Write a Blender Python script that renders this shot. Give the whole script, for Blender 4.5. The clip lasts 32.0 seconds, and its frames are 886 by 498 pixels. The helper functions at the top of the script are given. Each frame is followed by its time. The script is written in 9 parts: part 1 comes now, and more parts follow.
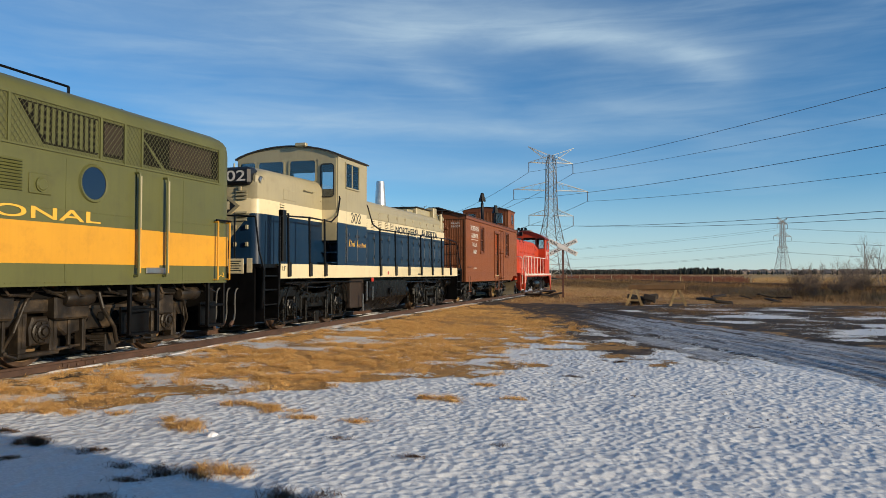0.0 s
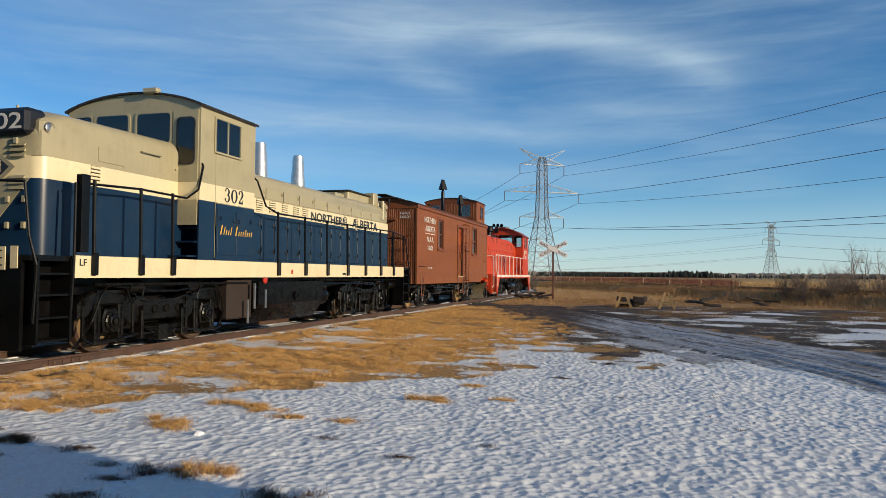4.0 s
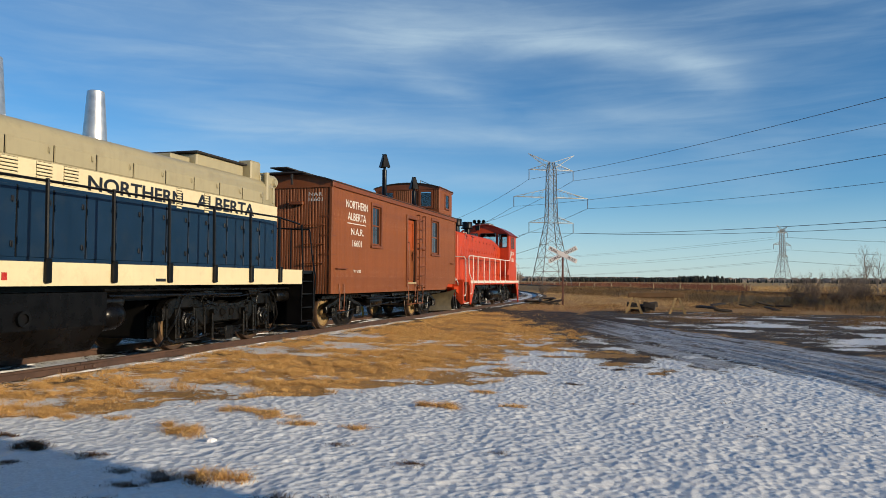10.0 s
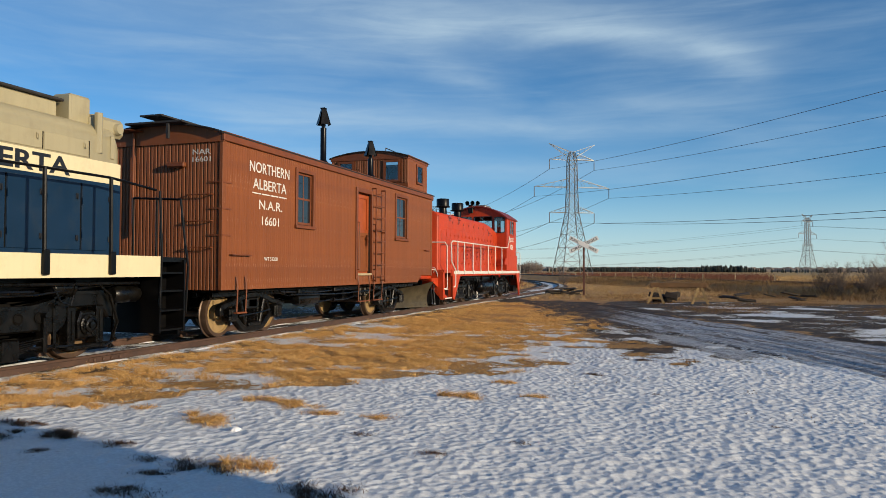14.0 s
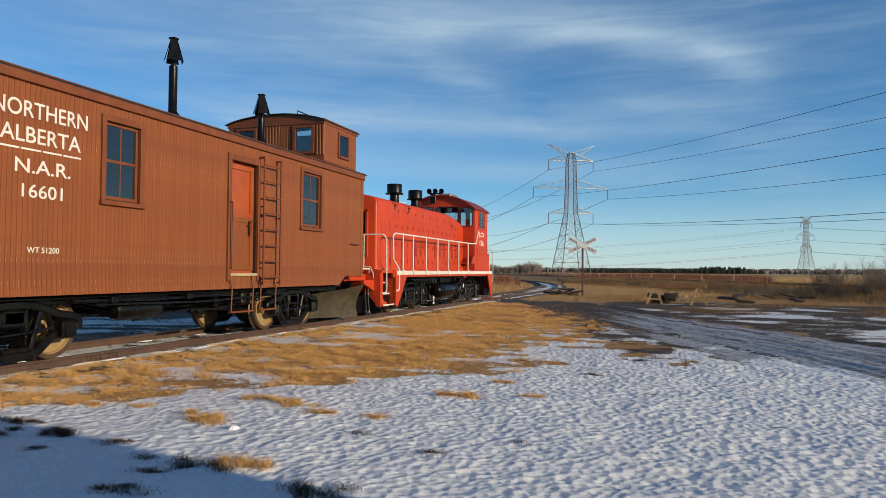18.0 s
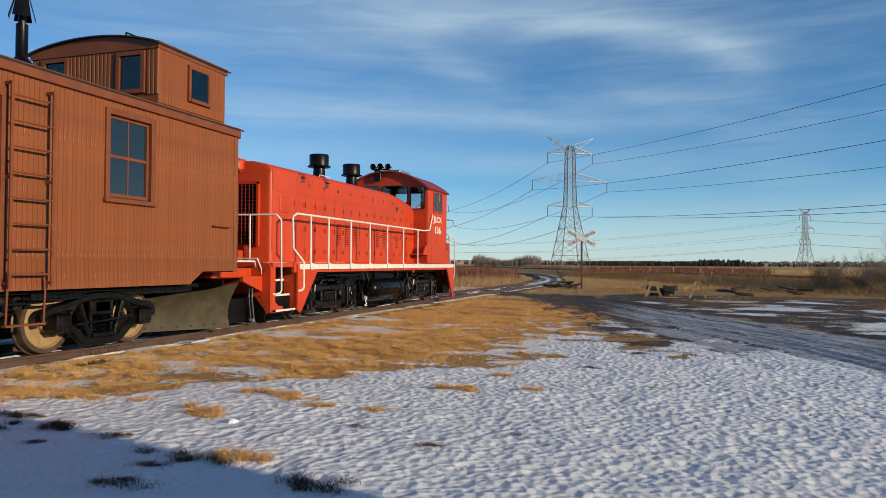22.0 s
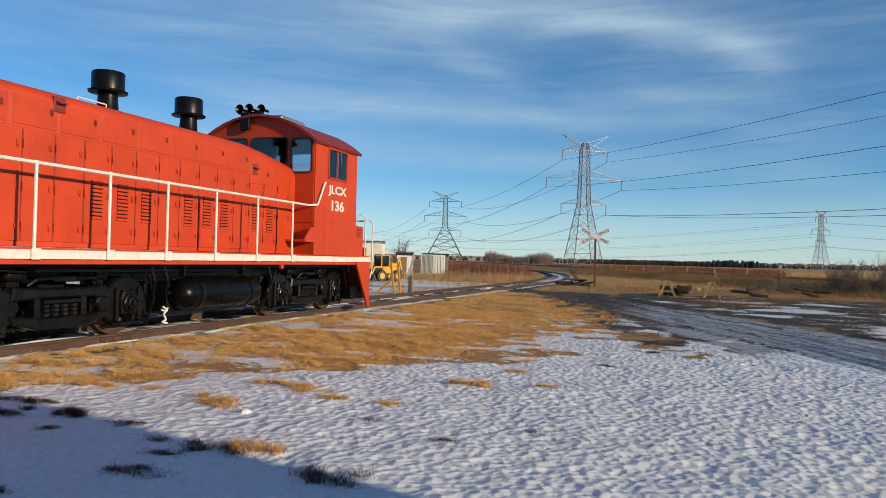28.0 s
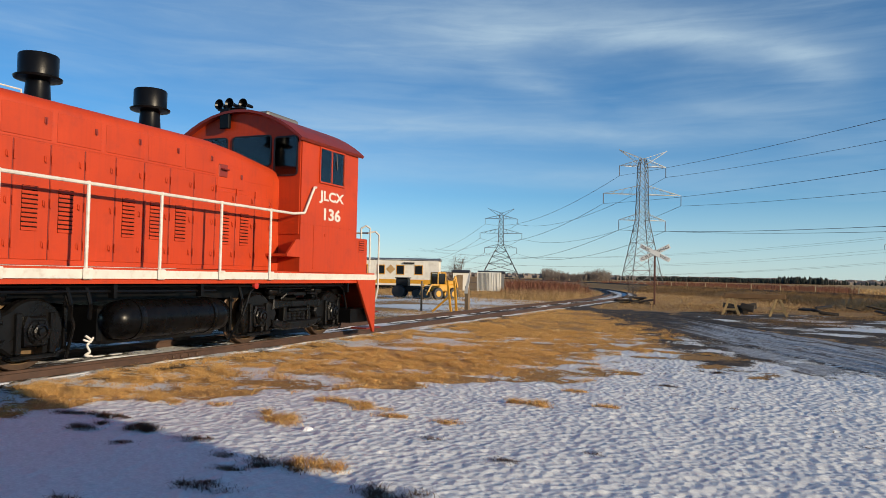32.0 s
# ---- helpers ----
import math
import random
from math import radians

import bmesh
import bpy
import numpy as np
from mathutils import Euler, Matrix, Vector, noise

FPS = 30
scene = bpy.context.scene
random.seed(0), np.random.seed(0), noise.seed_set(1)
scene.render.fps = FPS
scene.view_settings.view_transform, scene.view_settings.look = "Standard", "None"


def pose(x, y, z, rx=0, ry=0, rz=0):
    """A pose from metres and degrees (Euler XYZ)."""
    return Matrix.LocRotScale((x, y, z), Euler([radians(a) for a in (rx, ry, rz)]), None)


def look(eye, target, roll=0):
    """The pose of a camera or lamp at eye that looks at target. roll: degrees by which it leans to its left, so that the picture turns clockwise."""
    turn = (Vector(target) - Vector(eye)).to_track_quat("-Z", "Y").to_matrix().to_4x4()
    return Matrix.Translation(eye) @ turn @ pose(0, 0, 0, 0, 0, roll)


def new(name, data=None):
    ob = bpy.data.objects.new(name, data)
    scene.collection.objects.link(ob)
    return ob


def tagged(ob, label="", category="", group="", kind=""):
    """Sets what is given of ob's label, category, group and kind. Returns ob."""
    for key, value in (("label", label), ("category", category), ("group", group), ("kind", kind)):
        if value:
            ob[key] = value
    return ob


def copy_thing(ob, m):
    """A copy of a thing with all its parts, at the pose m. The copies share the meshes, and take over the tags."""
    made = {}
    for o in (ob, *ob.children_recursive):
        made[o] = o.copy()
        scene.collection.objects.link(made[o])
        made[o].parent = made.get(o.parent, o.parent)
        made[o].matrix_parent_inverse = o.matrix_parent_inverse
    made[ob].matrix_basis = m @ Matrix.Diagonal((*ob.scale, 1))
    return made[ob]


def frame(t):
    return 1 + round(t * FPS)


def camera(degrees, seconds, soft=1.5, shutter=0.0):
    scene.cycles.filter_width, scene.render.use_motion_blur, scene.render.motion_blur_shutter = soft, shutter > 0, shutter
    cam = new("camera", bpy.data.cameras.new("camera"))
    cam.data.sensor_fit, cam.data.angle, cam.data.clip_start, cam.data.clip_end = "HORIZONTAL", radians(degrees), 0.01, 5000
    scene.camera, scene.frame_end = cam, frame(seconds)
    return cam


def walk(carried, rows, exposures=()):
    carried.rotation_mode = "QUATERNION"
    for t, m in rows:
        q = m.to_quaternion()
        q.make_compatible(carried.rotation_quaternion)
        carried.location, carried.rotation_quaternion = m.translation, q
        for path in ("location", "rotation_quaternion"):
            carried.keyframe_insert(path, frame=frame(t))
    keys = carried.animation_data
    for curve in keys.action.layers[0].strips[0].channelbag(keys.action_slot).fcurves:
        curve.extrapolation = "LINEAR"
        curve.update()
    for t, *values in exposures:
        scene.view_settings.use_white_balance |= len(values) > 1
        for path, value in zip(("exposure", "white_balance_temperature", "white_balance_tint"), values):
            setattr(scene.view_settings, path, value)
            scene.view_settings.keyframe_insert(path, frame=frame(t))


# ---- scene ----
cam = camera(62.8, 32.0, soft=0.5)
PATH = [
    (0.0, 0.000, 0.000, 1.488, 16.41, 1.91, 0.00), (0.5, 0.007, 0.001, 1.486, 16.28, 1.85, -0.02),
    (1.0, 0.008, 0.007, 1.484, 16.33, 1.69, -0.06), (1.5, 0.006, 0.001, 1.488, 16.35, 1.70, -0.19),
    (2.0, 0.001, 0.003, 1.490, 16.58, 1.73, -0.19), (2.5, 0.008, -0.004, 1.494, 16.24, 1.89, -0.22),
    (3.0, -0.001, 0.009, 1.486, 16.23, 1.89, -0.50), (3.5, 0.001, 0.012, 1.485, 15.91, 1.94, -0.57),
    (5.5, 0.005, 0.011, 1.488, 15.28, 1.99, -0.53), (6.0, 0.006, 0.002, 1.489, 15.15, 2.11, -0.46),
    (6.5, 0.023, -0.019, 1.495, 15.07, 2.10, -0.37), (7.0, 0.013, -0.010, 1.495, 14.85, 2.06, -0.29),
    (7.5, 0.023, -0.014, 1.490, 14.91, 1.80, 0.06), (8.0, 0.020, -0.018, 1.496, 15.29, 1.67, 0.06),
    (8.5, 0.002, -0.004, 1.494, 15.78, 1.63, 0.00), (9.0, 0.001, -0.003, 1.493, 15.91, 1.82, -0.18),
    (9.5, -0.001, -0.004, 1.495, 16.06, 2.07, -0.52), (10.0, 0.001, -0.017, 1.496, 16.38, 2.41, -0.39),
    (10.5, 0.004, -0.030, 1.497, 16.93, 2.23, -0.20), (11.0, 0.010, -0.045, 1.500, 17.56, 2.10, 0.01),
    (11.5, -0.002, -0.026, 1.495, 17.74, 1.97, -0.02), (12.0, -0.002, -0.019, 1.498, 18.02, 2.00, 0.04),
    (12.5, -0.009, -0.010, 1.486, 17.84, 1.87, 0.15), (13.0, -0.009, -0.011, 1.485, 17.85, 1.93, -0.07),
    (13.5, -0.010, -0.012, 1.482, 18.12, 1.80, -0.04), (14.0, -0.003, -0.020, 1.494, 17.99, 1.66, -0.20),
    (14.5, -0.017, -0.011, 1.485, 18.35, 1.73, -0.47), (16.5, -0.006, -0.014, 1.478, 18.47, 1.57, -0.43),
    (17.0, -0.009, -0.008, 1.475, 17.94, 1.31, -0.42), (17.5, -0.007, -0.012, 1.479, 17.82, 1.44, -0.37),
    (18.0, -0.008, -0.016, 1.481, 17.89, 1.69, -0.41), (18.5, -0.001, -0.026, 1.480, 18.03, 1.69, -0.41),
    (19.0, 0.001, -0.027, 1.482, 17.77, 1.60, -0.70), (19.5, -0.011, -0.000, 1.481, 17.58, 1.33, -0.67),
    (20.0, -0.012, 0.012, 1.477, 17.53, 1.03, -0.47), (20.5, -0.010, 0.007, 1.478, 18.28, 0.91, -0.31),
    (21.0, -0.016, -0.002, 1.482, 18.85, 1.18, -0.31), (21.5, -0.008, -0.013, 1.489, 18.34, 1.18, -0.34),
    (22.0, 0.002, -0.018, 1.485, 17.83, 1.15, -0.31), (22.5, -0.006, -0.020, 1.492, 18.05, 1.11, -0.47),
    (23.0, -0.011, -0.001, 1.488, 16.73, 1.09, -0.49), (23.5, -0.013, 0.004, 1.481, 16.74, 1.01, -0.35),
    (24.0, -0.013, 0.013, 1.485, 17.18, 0.92, -0.40), (24.5, -0.024, 0.023, 1.483, 16.95, 1.13, -0.35),
    (25.0, -0.019, 0.005, 1.486, 16.59, 1.26, -0.63), (25.5, -0.021, 0.009, 1.490, 15.91, 1.36, -0.75),
    (27.5, -0.056, 0.010, 1.473, 18.64, 1.58, -1.33), (28.0, -0.064, 0.037, 1.465, 18.77, 0.79, -1.39),
    (28.5, -0.067, 0.043, 1.468, 18.97, 0.42, -1.34), (29.0, -0.064, 0.025, 1.469, 19.38, 0.41, -1.39),
    (29.5, -0.067, 0.021, 1.471, 19.61, 0.62, -1.57), (30.0, -0.068, 0.019, 1.467, 19.82, 0.75, -1.60),
    (30.5, -0.077, 0.037, 1.464, 20.27, 0.99, -1.62), (31.0, -0.082, 0.023, 1.463, 21.10, 1.26, -1.37),
    (31.5, -0.073, 0.004, 1.476, 21.98, 1.92, -1.15), (32.0, -0.074, -0.002, 1.481, 23.17, 2.07, -1.22),
]
walk(cam, [(t, pose(x, y, z, 90 + pitch, roll, yaw)) for t, x, y, z, yaw, pitch, roll in PATH])

# how far the train stands along its track, second by second
TRAIN = [(0.0, 18.083), (0.5, 17.348), (1.0, 16.622), (1.5, 15.908), (2.0, 15.203), (2.5, 14.502), (3.0, 13.799), (3.5, 13.101), (5.5, 10.335), (6.0, 9.654), (6.5, 8.982), (7.0, 8.310), (7.5, 7.641), (8.0, 6.962), (8.5, 6.280), (9.0, 5.601), (9.5, 4.924), (10.0, 4.245), (10.5, 3.566), (11.0, 2.874), (11.5, 2.158), (12.0, 1.437), (12.5, 0.714), (13.0, 0.000), (13.5, -0.718), (14.0, -1.435), (14.5, -2.166), (16.5, -5.014), (17.0, -5.722), (17.5, -6.423), (18.0, -7.123), (18.5, -7.834), (19.0, -8.568), (19.5, -9.326), (20.0, -10.079), (20.5, -10.812), (21.0, -11.527), (21.5, -12.241), (22.0, -12.967), (22.5, -13.711), (23.0, -14.476), (23.5, -15.233), (24.0, -15.966), (24.5, -16.673), (25.0, -17.364), (25.5, -18.062), (27.5, -21.031), (28.0, -21.690), (28.5, -22.233), (29.0, -22.687), (29.5, -23.097), (30.0, -23.493), (30.5, -23.851), (31.0, -24.127), (31.5, -24.333), (32.0, -24.518)]

# ---------------------------------------------------------------- sky and sun
SUN_DIR = Vector((0.967, -0.255, 0.0)).normalized()
SUN_EL = 13.5


def make_world():
    w = bpy.data.worlds.new("winter_sky")
    scene.world = w
    w.use_nodes = True
    nt = w.node_tree
    nt.nodes.clear()
    N, Lk = nt.nodes.new, nt.links.new
    out, bg = N("ShaderNodeOutputWorld"), N("ShaderNodeBackground")
    sky = N("ShaderNodeTexSky")
    sky.sky_type = "NISHITA"
    sky.sun_disc = False
    sky.sun_elevation = radians(SUN_EL)
    sky.sun_rotation = math.atan2(SUN_DIR.x, SUN_DIR.y)
    sky.air_density, sky.dust_density, sky.ozone_density, sky.altitude = 0.85, 0.05, 3.6, 700.0
    # thin high cloud: wind-drawn fibres everywhere, and the long veils of this sky
    tc = N("ShaderNodeTexCoord")
    sep = N("ShaderNodeSeparateXYZ")
    Lk(tc.outputs["Generated"], sep.inputs[0])

    def m(op, a, b=0.0, clamp=False):
        n = N("ShaderNodeMath")
        n.operation, n.use_clamp = op, clamp
        for k, v in enumerate((a, b)):
            if isinstance(v, (int, float)):
                n.inputs[k].default_value = v
            else:
                Lk(v, n.inputs[k])
        return n.outputs[0]

    def fibres(sx, sy, scale, detail, rough, warp, turn, seed):
        mp, n = N("ShaderNodeMapping"), N("ShaderNodeTexNoise")
        mp.inputs["Rotation"].default_value = (0, 0, radians(turn))
        mp.inputs["Scale"].default_value = (sx, sy, 1.0)
        mp.inputs["Location"].default_value = (seed, seed * 0.7, 0.0)
        Lk(com.outputs[0], mp.inputs[0])
        Lk(mp.outputs[0], n.inputs["Vector"])
        n.inputs["Scale"].default_value, n.inputs["Detail"].default_value = scale, detail
        n.inputs["Roughness"].default_value, n.inputs["Distortion"].default_value = rough, warp
        return n.outputs[0]

    up = m("MAXIMUM", sep.outputs[2], 0.0)
    az, el = m("ARCTAN2", sep.outputs[0], sep.outputs[1]), m("ARCSINE", sep.outputs[2])
    com = N("ShaderNodeCombineXYZ")
    Lk(m("MULTIPLY", az, 57.3), com.inputs[0])
    Lk(m("MULTIPLY", el, 57.3), com.inputs[1])
    soft_f = fibres(0.045, 0.20, 1.0, 7.0, 0.5, 0.5, -6, 3.1)
    fine_f = fibres(0.10, 0.85, 1.0, 6.0, 0.55, 0.8, -7, 8.3)
    wisp_f = fibres(0.35, 1.1, 1.0, 5.0, 0.6, 1.0, -12, 1.7)
    veil = 0.0
    # azimuth and height of the middle, half length, half width, slant, strength
    for a0, e0, ln, wd, sl, st in VEILS:
        u = m("SUBTRACT", m("MULTIPLY", az, 57.3), a0)
        w = m("SUBTRACT", m("SUBTRACT", m("MULTIPLY", el, 57.3), e0), m("MULTIPLY", u, sl))
        w = m("ADD", w, m("MULTIPLY", m("SUBTRACT", soft_f, 0.5), 3.2 * wd ** 0.5))
        r2 = m("ADD", m("POWER", m("ABSOLUTE", m("DIVIDE", u, ln)), 2.6), m("POWER", m("ABSOLUTE", m("DIVIDE", w, wd)), 1.8))
        g = m("MULTIPLY", m("EXPONENT", m("MULTIPLY", r2, -1.0)), st)
        veil = g if veil == 0.0 else m("ADD", veil, g)
    grain_f = m("ADD", m("MULTIPLY", fine_f, 0.9), m("MULTIPLY", wisp_f, 0.55))
    veil = m("MULTIPLY", veil, m("ADD", 0.48, m("MULTIPLY", grain_f, 0.72)))
    rg = N("ShaderNodeMapRange")
    rg.interpolation_type = "SMOOTHERSTEP"
    rg.inputs["From Min"].default_value, rg.inputs["From Max"].default_value = 0.34, 0.86
    rg.inputs["To Max"].default_value = 0.34
    Lk(m("ADD", m("MULTIPLY", soft_f, 0.72), m("MULTIPLY", fine_f, 0.28)), rg.inputs["Value"])
    fac = m("ADD", m("MULTIPLY", rg.outputs[0], m("MULTIPLY", up, 6.0, True)), veil, True)
    haze = N("ShaderNodeMapRange")
    haze.interpolation_type = "SMOOTHSTEP"
    haze.inputs["From Min"].default_value, haze.inputs["From Max"].default_value = 0.13, 0.0
    haze.inputs["To Max"].default_value = 0.50
    Lk(sep.outputs[2], haze.inputs["Value"])
    fac = m("MINIMUM", m("MAXIMUM", fac, haze.outputs[0]), 0.9)
    mix = N("ShaderNodeMix")
    mix.data_type = "RGBA"
    mix.inputs["B"].default_value = CLOUD
    Lk(fac, mix.inputs["Factor"])
    hs = N("ShaderNodeHueSaturation")
    hs.inputs["Saturation"].default_value = SKY_SAT
    Lk(sky.outputs[0], hs.inputs["Color"])
    tint = N("ShaderNodeMix")
    tint.data_type, tint.blend_type = "RGBA", "MULTIPLY"
    tint.inputs["Factor"].default_value = 1.0
    tint.inputs["B"].default_value = (0.98, 1.03, 1.0, 1)
    Lk(hs.outputs[0], tint.inputs["A"])
    Lk(tint.outputs["Result"], mix.inputs["A"])
    Lk(mix.outputs["Result"], bg.inputs[0])
    bg.inputs[1].default_value = SKY
    Lk(bg.outputs[0], out.inputs[0])


VEILS = ((-30.0, 18.5, 24.0, 4.2, 0.04, 0.24), (-12.0, 18.6, 13.0, 2.2, -0.09, 0.26), (-1.0, 16.9, 8.0, 1.5, -0.20, 0.34), (3.9, 15.2, 2.6, 1.0, -0.35, 0.24), (-17.5, 15.6, 3.0, 1.0, -0.30, 0.18),
         (-26.0, 11.8, 13.0, 1.2, -0.03, 0.27), (-9.0, 11.0, 9.0, 1.2, -0.05, 0.24), (-0.5, 12.9, 5.5, 0.5, -0.05, 0.14), (-8.0, 7.4, 13.0, 1.2, 0.0, 0.25), (-32.0, 8.0, 14.0, 2.2, 0.02, 0.24),
         (14.0, 20.5, 9.0, 1.6, 0.05, 0.22), (-40.0, 25.0, 22.0, 2.5, 0.05, 0.25), (6.0, 25.0, 18.0, 2.5, -0.05, 0.25))
CLOUD = (3.9, 5.05, 5.85, 1)
SKY_SAT = 1.16
SKY = 0.133
make_world()
sun_lamp = new("sun", bpy.data.lights.new("sun", "SUN"))
sun_lamp.data.energy, sun_lamp.data.angle, sun_lamp.data.color = 4.95, radians(0.55), (1.0, 0.815, 0.57)
_to = Vector((SUN_DIR.x * math.cos(radians(SUN_EL)), SUN_DIR.y * math.cos(radians(SUN_EL)), math.sin(radians(SUN_EL))))
sun_lamp.matrix_basis = look((60, 20, 30), Vector((60, 20, 30)) - _to)
scene.view_settings.exposure = 0.0


# ---------------------------------------------------------------- materials
def material(name, color, rough=0.6, metal=0.0, var=0.12, scale=2.0, bump=0.15, bscale=40.0, dirt=None, streak=0.0, spec=0.5, per_object=0.0, coat=0.0, chips=None):
    """Paint, metal, wood: base colour with variation at two scales, dirt or wear, and fine relief."""
    ma = bpy.data.materials.new(name)
    ma.use_nodes = True
    nt = ma.node_tree
    N, Lk = nt.nodes.new, nt.links.new
    b = nt.nodes["Principled BSDF"]
    b.inputs["Roughness"].default_value, b.inputs["Metallic"].default_value = rough, metal
    b.inputs["Specular IOR Level"].default_value = spec
    b.inputs["Coat Weight"].default_value = coat
    b.inputs["Coat Roughness"].default_value = 0.25
    tc = N("ShaderNodeTexCoord")
    vec = tc.outputs["Object"]
    n1, n2 = N("ShaderNodeTexNoise"), N("ShaderNodeTexNoise")
    n1.inputs["Scale"].default_value, n1.inputs["Detail"].default_value = scale, 6
    n2.inputs["Scale"].default_value, n2.inputs["Detail"].default_value = bscale, 4
    Lk(vec, n1.inputs["Vector"]), Lk(vec, n2.inputs["Vector"])

    def mixer(fac, a, bcol):
        mx = N("ShaderNodeMix")
        mx.data_type = "RGBA"
        for sock, v in ((mx.inputs["Factor"], fac), (mx.inputs["A"], a), (mx.inputs["B"], bcol)):
            if isinstance(v, (int, float)):
                sock.default_value = v
            elif isinstance(v, tuple):
                sock.default_value = (*v[:3], 1)
            else:
                Lk(v, sock)
        return mx.outputs["Result"]

    def ramp(sock, lo, hi, top=1.0):
        r = N("ShaderNodeMapRange")
        r.inputs["From Min"].default_value, r.inputs["From Max"].default_value, r.inputs["To Max"].default_value = lo, hi, top
        Lk(sock, r.inputs["Value"])
        return r.outputs[0]

    dark = tuple(c * (1 - var) for c in color)
    light = tuple(min(1, c * (1 + var)) for c in color)
    col = mixer(ramp(n1.outputs[0], 0.3, 0.7), dark, light)
    col = mixer(ramp(n2.outputs[0], 0.45, 0.75, 0.35), col, dark)
    if per_object:
        oi = N("ShaderNodeObjectInfo")
        col = mixer(ramp(oi.outputs["Random"], 0.0, 1.0, per_object), col, tuple(c * 0.55 for c in color))
    if dirt:
        n3 = N("ShaderNodeTexNoise")
        n3.inputs["Scale"].default_value, n3.inputs["Detail"].default_value, n3.inputs["Roughness"].default_value = dirt[2], 8, 0.65
        Lk(vec, n3.inputs["Vector"])
        col = mixer(ramp(n3.outputs[0], 0.52, 0.75, dirt[1]), col, dirt[0])
    if streak:
        mp = N("ShaderNodeMapping")
        mp.inputs["Scale"].default_value = (14, 14, 0.7)
        Lk(vec, mp.inputs[0])
        n4 = N("ShaderNodeTexNoise")
        n4.inputs["Scale"].default_value, n4.inputs["Detail"].default_value = 1.0, 5
        Lk(mp.outputs[0], n4.inputs["Vector"])
        col = mixer(ramp(n4.outputs[0], 0.5, 0.8, streak), col, tuple(c * 0.45 + 0.01 for c in color))
    if chips:
        mc, nc = N("ShaderNodeMapping"), N("ShaderNodeTexNoise")
        mc.inputs["Scale"].default_value = (70, 70, 4.5)
        Lk(vec, mc.inputs[0])
        nc.inputs["Scale"].default_value, nc.inputs["Detail"].default_value, nc.inputs["Roughness"].default_value = 1.0, 5, 0.6
        Lk(mc.outputs[0], nc.inputs["Vector"])
        col = mixer(ramp(nc.outputs[0], chips[1], chips[1] + 0.05, 0.8), col, chips[0])
    Lk(col, b.inputs["Base Color"])
    rr = N("ShaderNodeMapRange")
    rr.inputs["To Min"].default_value, rr.inputs["To Max"].default_value = max(0.03, rough - 0.12), min(1, rough + 0.14)
    Lk(n1.outputs[0], rr.inputs["Value"])
    Lk(rr.outputs[0], b.inputs["Roughness"])
    if bump:
        bp = N("ShaderNodeBump")
        bp.inputs["Strength"].default_value, bp.inputs["Distance"].default_value = bump, 0.01
        Lk(n2.outputs[0], bp.inputs["Height"])
        Lk(bp.outputs[0], b.inputs["Normal"])
    return ma


def glass_material(name, tint=(0.012, 0.015, 0.018), ior=1.5):
    ma = bpy.data.materials.new(name)
    ma.use_nodes = True
    b = ma.node_tree.nodes["Principled BSDF"]
    b.inputs["Base Color"].default_value = (*tint, 1)
    b.inputs["Roughness"].default_value, b.inputs["Specular IOR Level"].default_value = 0.04, 0.5
    b.inputs["IOR"].default_value = ior
    return ma


def pane_material(name, through_tint=(0.72, 0.78, 0.80)):
    """Thin window glass: light passes straight through, and it mirrors more at a slant."""
    ma = bpy.data.materials.new(name)
    ma.use_nodes = True
    nt = ma.node_tree
    nt.nodes.clear()
    out, mx, tr, gl, fr = (nt.nodes.new("ShaderNode" + k) for k in ("OutputMaterial", "MixShader", "BsdfTransparent", "BsdfGlossy", "Fresnel"))
    tr.inputs["Color"].default_value = (*through_tint, 1)
    gl.inputs["Roughness"].default_value = 0.03
    fr.inputs["IOR"].default_value = 1.85
    nt.links.new(fr.outputs[0], mx.inputs[0])
    nt.links.new(tr.outputs[0], mx.inputs[1])
    nt.links.new(gl.outputs[0], mx.inputs[2])
    nt.links.new(mx.outputs[0], out.inputs[0])
    return ma


